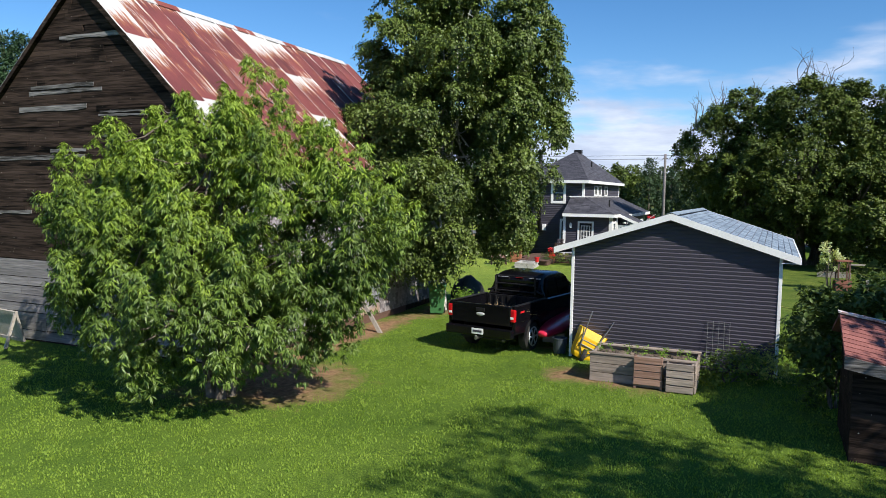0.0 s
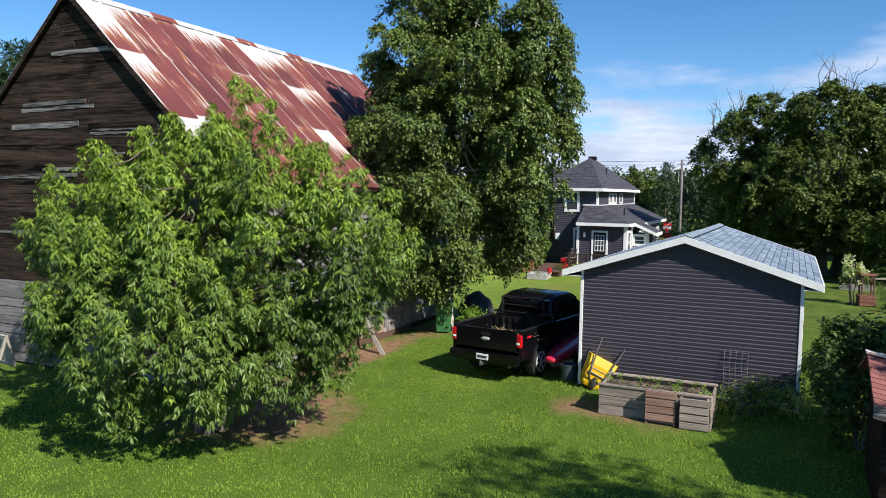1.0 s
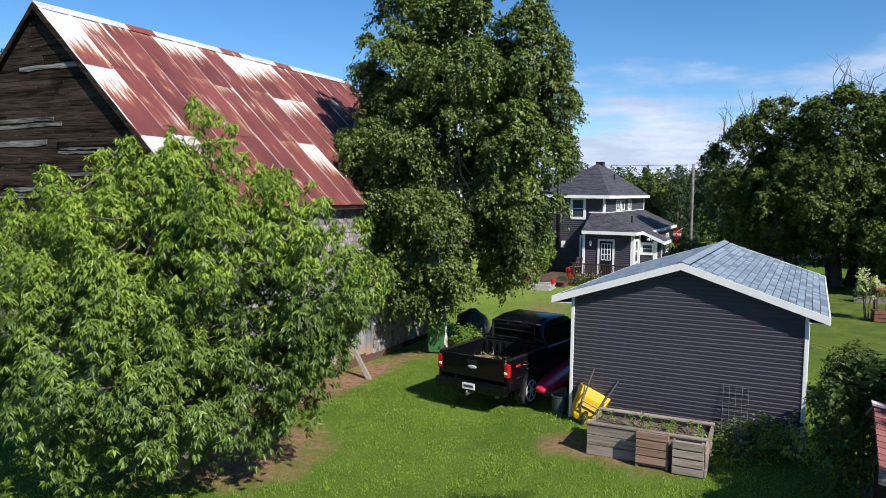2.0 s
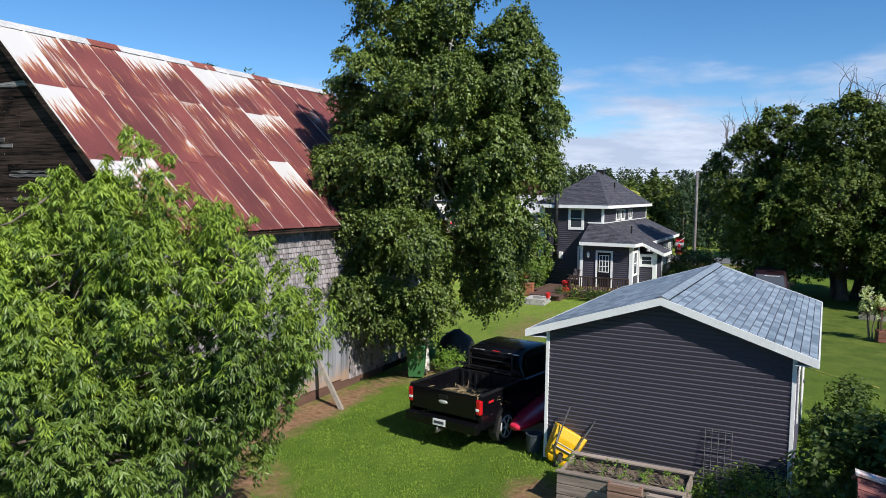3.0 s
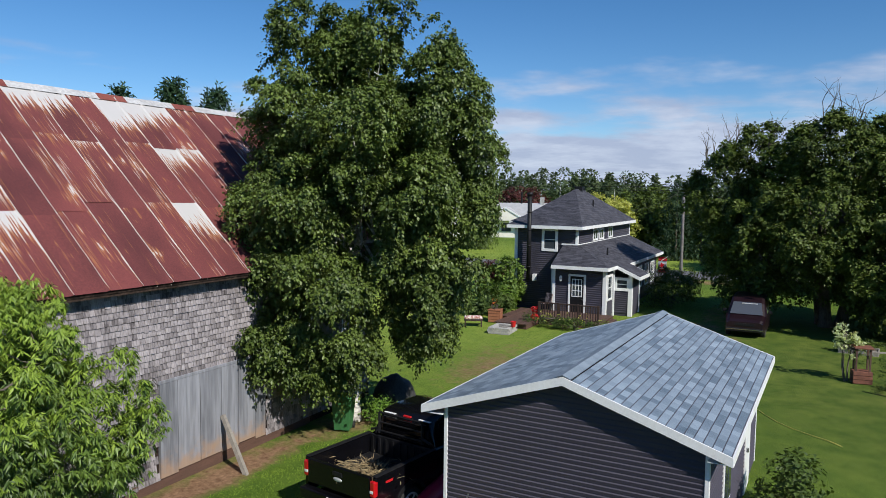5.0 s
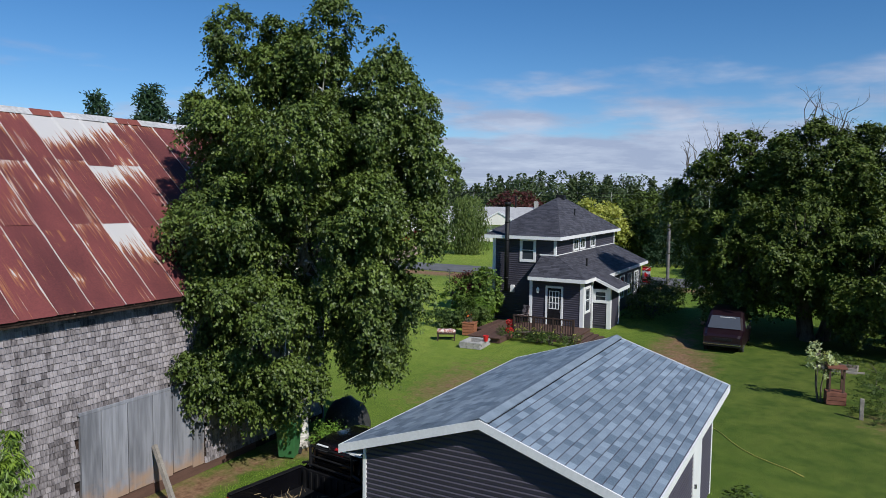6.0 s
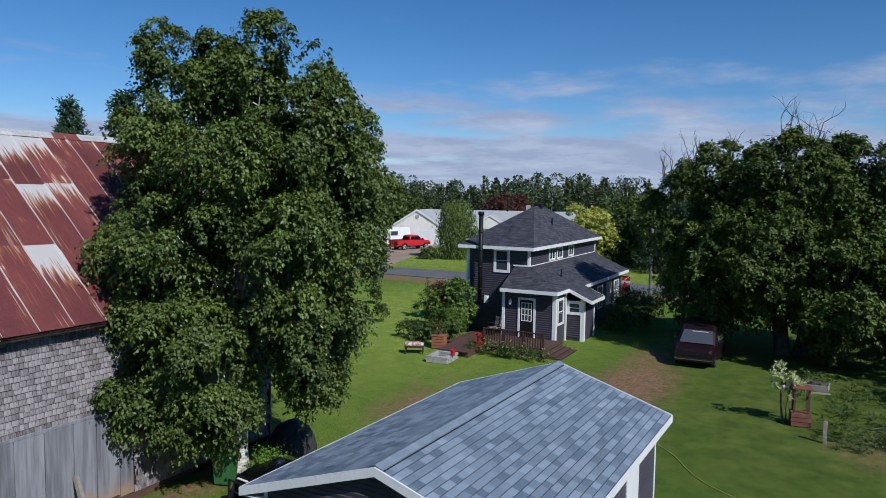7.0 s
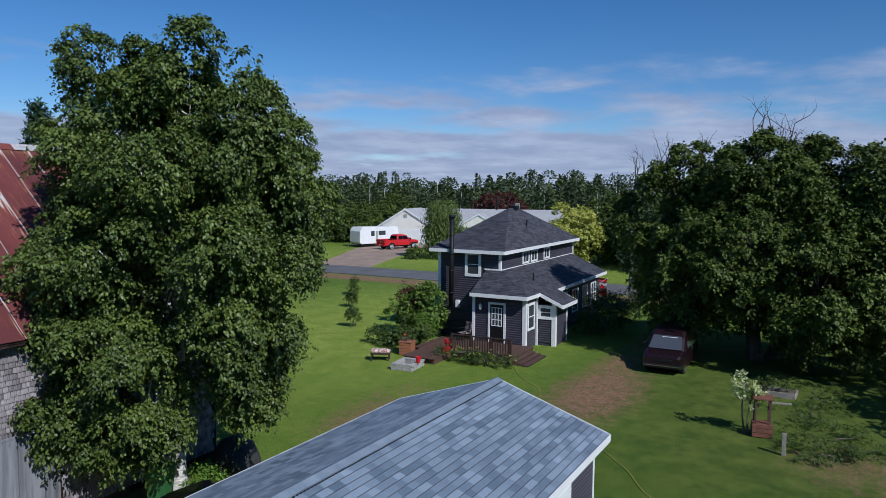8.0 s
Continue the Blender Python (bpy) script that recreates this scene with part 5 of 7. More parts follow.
def shrub(name, base, lobes, count, per, spray, leaf, wide, droop, lift, material, label, seed, clump=0.35, clumps=40, floor=0.05, category="shrub", group=""):
    return tree(name, base, lobes, max(l[2] for l in lobes) * 0.8, 0.03, count, per, spray, leaf, wide, droop, lift, material, BARK, label, seed, 20, 3, category, group, floor=floor, clump=clump, clumps=clumps)


LUSH_LEAF = leaf_mat("lush_weed_leaf", (0.08, 0.17, 0.02), (0.22, 0.36, 0.05), 0.25)
PURPLE_LEAF = leaf_mat("dark_red_leaf", (0.05, 0.014, 0.014), (0.15, 0.045, 0.04), 0.2)
# lilac and shrubs by the garage's corner and the small shed
shrub("lilac_bush", (15.2, -1.55, 0), [(0, 0, 1.2, 0.6, 0.55, 1.0), (1.2, -0.4, 1.1, 0.5, 0.4, 0.9), (0.2, -0.5, 1.75, 0.3, 0.3, 0.5), (-0.6, -0.7, 1.2, 0.5, 0.5, 0.9), (2.0, -0.2, 0.8, 0.4, 0.35, 0.7)], 1100, 12, 0.3, 0.115, 0.6, 0.4, 0.5, SHRUB_LEAF, "dense dark green lilac shoots between shed and garage", 31, 0.24, 80)
shrub("lilac_bush", (21.6, -1.75, 0), [(0, 0, 0.6, 0.5, 0.4, 0.6), (-0.7, -0.2, 0.4, 0.5, 0.4, 0.4)], 300, 12, 0.3, 0.10, 0.6, 0.4, 0.5, SHRUB_LEAF, "low green lilac suckers beside the garage wall", 32, 0.24, 30)
shrub("weed_clump", (16.3, 0.35, 0), [(0, 0, 0.22, 0.45, 0.4, 0.25), (0.2, -0.4, 0.2, 0.4, 0.35, 0.22)], 200, 10, 0.24, 0.07, 0.5, 0.4, 0.5, VINE_LEAF, "green weeds growing at the garage wall", 33, 0.25, 20)
shrub("weed_clump", (16.9, -0.35, 0), [(0, 0, 0.25, 0.6, 0.35, 0.3)], 160, 10, 0.25, 0.07, 0.4, 0.4, 0.6, LIME_LEAF, "yellow-green weeds growing at the garage wall", 34, 0.2, 14)
shrub("weed_clump", (23.4, 9.5, gz(23.4, 9.5)), [(0, 0, 0.25, 0.3, 0.28, 0.25), (0.2, -0.25, 0.18, 0.28, 0.25, 0.2)], 110, 10, 0.28, 0.09, 0.5, 0.4, 0.5, LUSH_LEAF, "bright green weeds at the foot of the poplar", 37, 0.22, 18)
# unseen tall tree whose shadow falls on the near lawn
tree("poplar_tree", (3.0, -11.6, 0), [(0, 0, 8, 2.7, 2.7, 4.5), (0.5, 0.4, 12.5, 1.9, 1.9, 2.4), (0.8, 0.6, 5.0, 2.0, 2.0, 2.0)], 12.0, 0.2, 2600, 12, 0.6, 0.16, 0.75, 0.6, 0.1, BIG_LEAF, BARK, "tall poplar standing off the lawn, casting shade", 35, 40, 1, floor=1.5, clump=0.7, clumps=120)
tree("poplar_tree", (10.2, -10.9, 0), [(0, 0, 6, 2.6, 2.6, 3.5), (0.5, 0.4, 8.8, 1.6, 1.6, 1.6)], 9.0, 0.2, 1800, 12, 0.6, 0.16, 0.75, 0.6, 0.1, BIG_LEAF, BARK, "tall poplar standing off the lawn, casting shade", 36, 40, 1, floor=1.5, clump=0.7, clumps=90)
# green mass of vines and shrubs at the house's side
shrub("vine_hedge", (43.4, 14.1, 0.1), [(0, 0, 1.4, 0.6, 0.8, 1.3), (-0.2, 0.8, 1.2, 0.5, 0.55, 1.0), (0.2, -0.6, 1.5, 0.5, 0.5, 1.0)], 1000, 10, 0.28, 0.13, 0.8, 0.5, 0.2, VINE_LEAF, "tall leafy vine hedge beside the deck", 41, 0.32, 60)
shrub("border_shrub", (41.2, 14.2, 0.1), [(0, 0, 0.45, 0.6, 0.7, 0.5), (-0.3, 0.8, 0.4, 0.5, 0.6, 0.4), (0.3, -1.0, 0.6, 0.5, 0.6, 0.6)], 420, 10, 0.3, 0.13, 0.6, 0.4, 0.4, SHRUB_LEAF, "low green border plants beside the deck", 42, 0.3, 26)
shrub("dark_shrub", (49.5, 5.6, 0.1), [(0, 0, 0.6, 1.5, 1.1, 0.8), (2.2, 0.2, 0.7, 1.6, 1.1, 0.9), (4.2, 0.4, 0.7, 1.4, 1.0, 0.9)], 900, 10, 0.3, 0.12, 0.6, 0.4, 0.4, RIGHT_LEAF, "dark rounded shrubs along the house wall", 43, 0.4, 60)
shrub("flower_bed", (39.4, 8.8, 0.1), [(0, -1.2, 0.12, 0.3, 0.6, 0.18), (0, -0.3, 0.14, 0.3, 0.6, 0.2), (0, 0.7, 0.12, 0.3, 0.6, 0.2), (0, 1.5, 0.12, 0.3, 0.5, 0.18)], 330, 10, 0.2, 0.10, 0.35, 0.3, 0.8, SHRUB_LEAF, "green flower bed in front of the deck railing", 44, 0.2, 36)
shrub("flower_bed", (39.3, 8.2, 0.1), [(0, -0.6, 0.5, 0.2, 0.7, 0.1), (0, 1.0, 0.5, 0.2, 0.9, 0.1)], 40, 5, 0.1, 0.07, 0.8, 0.1, 0.8, LIME_LEAF, "yellow lily flowers above the bed", 45, 0.2, 22)
shrub("pale_shrub", (35.3, -3.1, 0.02), [(0, 0, 1.75, 0.28, 0.28, 0.25), (0.05, -0.1, 1.2, 0.35, 0.35, 0.3)], 110, 8, 0.16, 0.09, 0.8, 0.2, 0.4, PALE_LEAF, "slender shrub with pale blossom heads", 46, 0.14, 14, 0.7)
shrub("garden_plants", (35.6, -5.6, 0), [(0, 0, 0.1, 1.6, 1.6, 0.2), (2.6, 0.6, 0.1, 1.6, 1.2, 0.2), (5.0, 0.2, 0.1, 1.4, 1.6, 0.2), (-1.6, 0.4, 0.08, 0.8, 1.2, 0.15)], 620, 8, 0.22, 0.11, 0.3, 0.3, 0.9, SHRUB_LEAF, "straggling low green vegetable garden plants", 47, 0.16, 110, 0.0)
shrub("purple_shrub", (43.7, 14.75, 0.1), [(0, 0, 2.0, 0.45, 0.5, 0.55), (0, 0.3, 1.2, 0.35, 0.35, 0.6)], 240, 9, 0.25, 0.11, 0.7, 0.4, 0.4, PURPLE_LEAF, "dark red-leaved shrub rising behind the hedge", 48, 0.26, 26)
shrub("ornamental_grass", (42.5, 13.45, 0.1), [(0, 0, 0.5, 0.3, 0.3, 0.4)], 120, 9, 0.5, 0.5, 0.06, 0.5, 1.2, LUSH_LEAF, "tuft of bright arching ornamental grass", 49, 0.22, 10)
for x, y, h, sd in ((43.95, 18.75, 1.15, 51), (49.6, 22.9, 1.1, 52), (54.4, 26.0, 1.4, 53)):
    shrub("young_tree", (x, y, 0.02), [(0, 0, h * 0.55, 0.17, 0.17, h * 0.36)], 100, 9, 0.25, 0.12, 0.6, 0.5, 0.5, SHRUB_LEAF, "young planted tree on the lawn", sd, 0.16, 16, 0.35, "tree", "young trees on the lawn")


def conifer(name, base, h, r, seed, label, tiers=16, per=60, group=""):
    rng = np.random.default_rng(seed)
    ob = thing(name, pose(*base), label, "tree", group)
    bm = bmesh.new()
    pipe(bm, [(0, 0, -0.2), (0, 0, h * 0.5), (0, 0, h * 0.98)], [h * 0.015, h * 0.01, 0.02], 7)
    part("trunk", bm, BARK, ob)
    ps, ds = [], []
    for t in range(tiers):
        f = t / (tiers - 1)
        z = h * (0.08 + 0.9 * f)
        rr = r * (1 - f) ** 0.85 + 0.1
        n = int(per * (1 - f * 0.75))
        a = rng.random(n) * math.tau
        q = rr * (0.35 + 0.65 * rng.random(n) ** 0.6) * (0.8 + 0.3 * np.sin(a * 3 + t * 2.1))
        ps.append(np.stack([np.cos(a) * q, np.sin(a) * q, z - q * 0.25 + rng.normal(size=n) * h * 0.012], axis=1))
        ds.append(np.stack([np.cos(a), np.sin(a), -0.1 + 0 * a], axis=1))
    p, d = np.concatenate(ps), np.concatenate(ds)
    crown = new("crown", leafy("crown", p, d, rng, 14, r * 0.20, r * 0.10, 0.34, 0.3, 0.05, SPRUCE_LEAF))
    crown.parent = ob
    crown["kind"] = "stuff"
    return ob


for x, y, h, r, sd in ((38.6, 38.9, 13.3, 2.8, 61), (42.0, 38.0, 14.2, 3.6, 62), (44.6, 36.7, 13.7, 3.6, 63), (48.0, 35.0, 12.6, 3.4, 64), (36, 52.0, 13.0, 2.6, 65), (30, 40.4, 13.0, 2.3, 66), (28, 39.3, 12.5, 2.3, 67)):
    conifer("spruce", (x, y, 0), h, r, sd, "dark green spruce behind the barn", 24, 105, "spruces behind the barn")
conifer("spruce", (51.4, 19.8, 0.05), 1.9, 0.45, 68, "small dark spruce on the lawn", 10, 30)
for x, y, h, r, sd in ((83, 11.0, 8.0, 2.6, 69), (86.5, 9.0, 7.0, 2.4, 70), (84, 5.5, 8.5, 2.6, 71)):
    conifer("spruce", (x, y, 0), h, r, sd, "dark spruce across the road", group="spruces across the road")
tree("lime_tree", (84.0, 18.6, 0), [(0, 0, 3.7, 2.2, 2.2, 2.9), (0, -1.0, 2.7, 1.8, 1.8, 1.9), (0.2, 0.9, 2.7, 1.8, 1.7, 2.0)], 4.0, 0.15, 1500, 9, 0.5, 0.26, 0.7, 0.5, 0.2, LIME_LEAF, BARK, "rounded yellow-green ornamental tree across the road", 72, 20, 1, floor=0.4, clump=0.5, clumps=110)
tree("copper_tree", (120, 42.4, 0), [(0, 0, 4.6, 3.4, 3.6, 2.8), (0, -1.6, 3.8, 2.2, 2.2, 2.2), (0, 1.8, 3.8, 2.2, 2.2, 2.2)], 4.0, 0.2, 1100, 8, 0.7, 0.34, 0.7, 0.4, 0.2, PURPLE_LEAF, BARK, "dark red-leaved tree behind the bungalow", 75, 20, 1, floor=0.4, clump=0.7, clumps=90)
tree("weeping_tree", (84, 33.9, 0), [(0, 0, 5.4, 1.4, 1.4, 1.5), (-0.3, -0.8, 3.2, 0.9, 0.8, 2.2), (-0.3, 0.8, 3.2, 0.9, 0.8, 2.2), (-0.8, 0.1, 2.8, 1.0, 1.0, 2.2)], 5.5, 0.16, 1400, 10, 1.1, 0.3, 0.3, 2.2, -0.7, WILLOW_LEAF, BARK, "weeping tree hanging in front of a white house", 73, 30, 1, floor=0.5, clump=0.45, clumps=110)
shrub("round_shrub", (82.0, 36.6, 0), [(0, 0, 0.6, 0.6, 0.65, 0.6)], 160, 8, 0.3, 0.2, 0.7, 0.3, 0.3, WILLOW_LEAF, "rounded clipped shrub by the drive", 74, 0.35, 24)
for i, (x, y, h, r) in enumerate(((86, 64, 8, 3.8), (90, 71, 9, 4.4), (99, 66, 9, 4.2), (84, 58.5, 5.5, 2.8), (78, 53.5, 3.8, 2.0), (105, 60.5, 5.5, 2.8), (112, 57.5, 6.0, 3.0), (100.5, 58.5, 4.2, 2.2), (118, 62, 6.5, 3.2), (92, 15.2, 7.0, 3.2), (88, 13.0, 6.0, 2.6))):
    tree("roadside_tree", (x, y, 0), [(0, 0, h * 0.55, r, r, h * 0.42), (0, -r * 0.5, h * 0.45, r * 0.6, r * 0.6, h * 0.3), (-r * 0.5, r * 0.4, h * 0.4, r * 0.6, r * 0.6, h * 0.3)], h * 0.6, 0.2, 1300, 8, 0.9, 0.34, 0.7, 0.4, 0.2, RIGHT_LEAF, BARK, "full green roadside tree across the road", 80 + i, 20, 1, group="trees across the road", floor=0.3, clump=0.8, clumps=90)
for i, (x, y, h, r) in enumerate(((62, -7.0, 8.5, 3.6), (73.5, -2.0, 9.0, 4.0), (60.5, -14, 9.5, 4.2), (40, -16, 9.0, 4.5), (50, -17, 10, 4.6))):
    tree("yard_tree", (x, y, 0), [(0, 0, h * 0.5, r, r, h * 0.46), (0, -r * 0.5, h * 0.45, r * 0.6, r * 0.6, h * 0.3), (-r * 0.5, r * 0.4, h * 0.4, r * 0.6, r * 0.6, h * 0.3)], h * 0.6, 0.22, 2200, 8, 0.8, 0.28, 0.7, 0.4, 0.2, RIGHT_LEAF, BARK, "dark leafy tree at the back of the yard", 90 + i, 20, 1, group="trees at the back of the yard", floor=0.2, clump=0.8, clumps=130)


def woods():
    """Far woods: rows of many tree crowns, broad and pointed, joined as one."""
    rng = np.random.default_rng(7)
    P, A, F, L, W = [], [], [], [], []
    bm = bmesh.new()
    for k in range(760):
        band = rng.random()
        x = 150 + band * 75
        y = -60 + 330 * rng.random()
        h = (6.2 + 4.6 * rng.random()) * (1 + 0.18 * band) * (1.0 + 0.12 * math.sin(y * 0.11 + 1.3) + 0.08 * math.sin(y * 0.31))
        pointed = rng.random() < 0.42
        n = 340
        f = rng.random(n)
        a = rng.random(n) * math.tau
        r = (1.5 * (1 - f) + 0.15 if pointed else (1.5 + 0.9 * (h > 8)) * np.sqrt(np.clip(1 - (2 * f - 0.9) ** 2 / 1.21, 0.02, 1))) * (0.7 + 0.4 * rng.random(n))
        z = h * (0.12 + 0.88 * f)
        P.append(np.stack([x + np.cos(a) * r, y + np.sin(a) * r, z], axis=1))
        d = np.stack([np.cos(a), np.sin(a), rng.normal(size=n) * 0.5 - 0.2], axis=1)
        A.append(d + rng.normal(size=(n, 3)) * 0.4)
        F.append(np.stack([np.cos(a) * 0.6, np.sin(a) * 0.6, np.ones(n)], axis=1) + rng.normal(size=(n, 3)) * 0.4)
        L.append(np.full(n, 0.72) * (0.6 + 0.7 * rng.random(n)))
        if rng.random() < 0.3:
            tube(bm, (x - 3, y, 0), (x - 3 + rng.normal() * 0.4, y + rng.normal() * 0.4, h * 0.9), 0.13, 0.05, 5, False)
    L = np.concatenate(L)
    ob = new("woods", leaf_mesh("woods", np.concatenate(P), np.concatenate(A), np.concatenate(F), L, L * 0.75, WOODS_LEAF))
    tagged(ob, "far belt of mixed green woods", "woods", kind="stuff")
    tagged(part("bare_trunks", bm, WHITE_BARK), "pale bare trunks along the far woods", "trunks", kind="stuff")


woods()


def grass():
    """Blades of grass on the near lawn, one tuft after another."""
    rng = np.random.default_rng(17)
    n = 230000
    x, y = 3.5 + 22 * rng.random(n) ** 1.15, -4.0 + 21 * rng.random(n)
    w = np.zeros(n)
    for cx, cy, hx, hy, st in EARTH:
        q = np.sqrt(((x - cx) / hx) ** 2 + ((y - cy) / hy) ** 2)
        w = np.maximum(w, st * np.clip(1.35 - q * 0.75, 0, 1))
    tuft = np.sin(x * 5.1 + 2 * np.sin(y * 3.3)) + np.sin(y * 5.7 + 2 * np.sin(x * 2.9))
    keep = (w + rng.random(n) * 0.35 < 0.62) & (tuft + rng.normal(size=n) > -0.9) & (rng.random(n) < np.clip((x - 3.5) / 3.5, 0, 1) * np.clip((25.5 - x) / 6, 0, 1) * np.clip((y + 4.0) / 2.5, 0, 1) * np.clip((17 - y) / 2, 0, 1)) & ~((x > 17.2) & (y < 4.2) & (y > -0.7)) & ~((y > 11) & (x > 13))
    x, y, tuft = x[keep], y[keep], tuft[keep]
    n = len(x)
    z = np.array([gz(a, b) for a, b in zip(x, y)])
    up = np.stack([rng.normal(size=n) * 0.45, rng.normal(size=n) * 0.45, np.ones(n)], axis=1)
    h = 0.026 + 0.028 * rng.random(n) + 0.008 * np.clip(tuft, 0, 2)
    me = leaf_mesh("grass", np.stack([x, y, z - 0.005], axis=1), up, rng.normal(size=(n, 3)) * np.array([1, 1, 0.2]), h, 0.016 + 0.014 * rng.random(n), GRASS_BLADE)
    tagged(new("grass", me), "short mown grass blades", "grass", kind="stuff")


GRASS_BLADE = leaf_mat("grass_blade", (0.125, 0.215, 0.025), (0.26, 0.37, 0.052), 0.3, 0.7, 0.5)
grass()


# ---- vehicles ----
def wheel(parent, x, y, r, w, rim_mat, spokes=6):
    bm = bmesh.new()
    spin(bm, [(r * 0.62, -w / 2), (r * 0.9, -w / 2), (r, -w * 0.32), (r, w * 0.32), (r * 0.9, w / 2), (r * 0.62, w / 2)], (x, y, r), "y", 28)
    tyre_ob = part("wheel", bm, RUBBER, parent)
    bm = bmesh.new()
    s = 1 if y > 0 else -1
    off = y + s * w * 0.42
    spin(bm, [(r * 0.67, -0.05 * s), (r * 0.67, 0.03 * s), (r * 0.58, 0.035 * s), (r * 0.54, -0.01 * s), (r * 0.2, 0.0), (r * 0.18, 0.04 * s), (r * 0.05, 0.05 * s)], (x, off, r), "y", 24)
    for k in range(spokes):
        a = k * math.tau / spokes
        c, sn = math.cos(a), math.sin(a)
        tube(bm, (x + c * r * 0.15, off + s * 0.005, r + sn * r * 0.15), (x + c * r * 0.56, off + s * 0.005, r + sn * r * 0.56), r * 0.07, r * 0.10, 6)
    part("rim", bm, rim_mat, tyre_ob, "alloy rim", True)
    for k in range(spokes):
        a = (k + 0.5) * math.tau / spokes
        bm = bmesh.new()
        spin(bm, [(r * 0.085, -0.012), (r * 0.085, 0.012)], (x + math.cos(a) * r * 0.38, off + s * 0.002, r + math.sin(a) * r * 0.38), "y", 8)
        part("slot", bm, BLACK_PLASTIC, tyre_ob)


def arch_outline(x0, x1, z0, z1, arches, r, n=9):
    """The lower side of a car body with round wheel arches cut out."""
    pts = [(x0, z0)]
    for cx in arches:
        for k in range(n):
            a = math.pi - k * math.pi / (n - 1)
            pts.append((cx + r * math.cos(a), max(z0, 0.40 + r * math.sin(a))))
    pts += [(x1, z0), (x1, z1), (x0, z1)]
    return pts


def loft(bm, sections):
    """Skins a row of closed outlines with equal counts; caps the ends."""
    rings = [[bm.verts.new(p) for p in s] for s in sections]
    n = len(rings[0])
    for a, b in zip(rings, rings[1:]):
        for k in range(n):
            j = (k + 1) % n
            bm.faces.new((a[k], a[j], b[j], b[k]))
    bm.faces.new(rings[0][::-1]); bm.faces.new(rings[-1])


def pickup(m, paint, label, detail=True):
    ob = thing("pickup_truck", m, label, "truck")
    W = 0.99
    # bed sides and lower body
    for s in (1, -1):
        bm = bmesh.new()
        y0, y1 = (W - 0.09, W) if s > 0 else (-W, -W + 0.09)
        prism(bm, arch_outline(0.05, 2.05, 0.58, 1.31, (1.15,), 0.47), "y", y0, y1)
        part("bed_side", bevelled(bm, 0.018, 2), paint, ob)
        bm = bmesh.new()
        for k in range(10):
            a0, a1 = math.pi * k / 10, math.pi * (k + 1) / 10
            prism(bm, [(1.15 + 0.46 * math.cos(a0), 0.40 + 0.46 * math.sin(a0)), (1.15 + 0.54 * math.cos(a0), 0.40 + 0.54 * math.sin(a0)), (1.15 + 0.54 * math.cos(a1), 0.40 + 0.54 * math.sin(a1)), (1.15 + 0.46 * math.cos(a1), 0.40 + 0.46 * math.sin(a1))], "y", s * (W - 0.03), s * (W + 0.02))
        part("arch_flare", bm, BLACK_PLASTIC, ob)
        part("bed_rail", new_box(0.06, 2.02, min(s * (W - 0.12), s * W), max(s * (W - 0.12), s * W), 1.312, 1.335, 0.01), BLACK_PLASTIC, ob)
        lens = part("tail_light", new_box(0.0, 0.12, min(s * (W - 0.13), s * (W + 0.004)), max(s * (W - 0.13), s * (W + 0.004)), 0.92, 1.25, 0.03), RED_LENS, ob, "red tail light")
        part("reversing_lens", new_box(-0.006, 0.05, min(s * (W - 0.12), s * (W - 0.03)), max(s * (W - 0.12), s * (W - 0.03)), 1.0, 1.06, 0.008), WHITE, lens)
        part("mirror", new_box(4.0, 4.16, min(s * (W + 0.03), s * (W + 0.28)), max(s * (W + 0.03), s * (W + 0.28)), 1.28, 1.52, 0.03), BLACK_PLASTIC, ob)
    part("bed_floor", new_box(0.06, 2.05, -W + 0.05, W - 0.05, 0.80, 0.88), BLACK_PLASTIC, ob)
    part("bed_front", new_box(1.97, 2.04, -W + 0.07, W - 0.07, 0.8, 1.31, 0.01), BLACK_PLASTIC, ob)
    for k in range(9):
        part("bed_rib", new_box(1.945, 1.972, -0.8 + k * 0.2 - 0.03, -0.8 + k * 0.2 + 0.03, 0.88, 1.27), BLACK_PLASTIC, ob)
    gate = part("tailgate", new_box(0.0, 0.09, -W + 0.133, W - 0.133, 0.80, 1.315, 0.02), paint, ob)
    part("handle", new_box(-0.02, 0.03, -0.13, 0.13, 1.13, 1.22, 0.01), BLACK_PLASTIC, gate)
    bm = bmesh.new()
    spin(bm, [(0.02, -0.012), (0.10, -0.006), (0.11, 0.0)], (0.0, 0, 1.06), "x", 20)
    for v in bm.verts:
        v.co.y *= 1.15
        v.co.z = 1.06 + (v.co.z - 1.06) * 0.45
    part("badge", bm, plain("silver_badge", (0.72, 0.72, 0.74), 0.35, 0.3), gate, "plain oval chrome badge", True)
    part("bumper", new_box(-0.14, 0.06, -W + 0.02, W - 0.02, 0.50, 0.73, 0.03), paint, ob)
    plate = part("number_plate", new_box(-0.155, -0.135, -0.17, 0.17, 0.55, 0.70, 0.005), WHITE, ob, "white number plate")
    part("plate_bar", new_box(-0.16, -0.15, -0.13, 0.13, 0.60, 0.655), HOUSE_SIDING, plate)
    bm = bmesh.new()
    tube(bm, (-0.24, 0, 0.45), (0.1, 0, 0.45), 0.035, 0.035, 8)
    spin(bm, [(0.01, 0.06), (0.03, 0.08), (0.03, 0.12), (0.01, 0.14)], (-0.22, 0, 0.4), "z", 10)
    part("hitch", bm, STEEL, ob)
    bm = bmesh.new()
    tube(bm, (0.1, -0.62, 0.40), (0.8, -0.6, 0.42), 0.035, 0.035, 10)
    part("exhaust", bm, STEEL, ob, "", True)
    # cab body and front
    bm = bmesh.new()
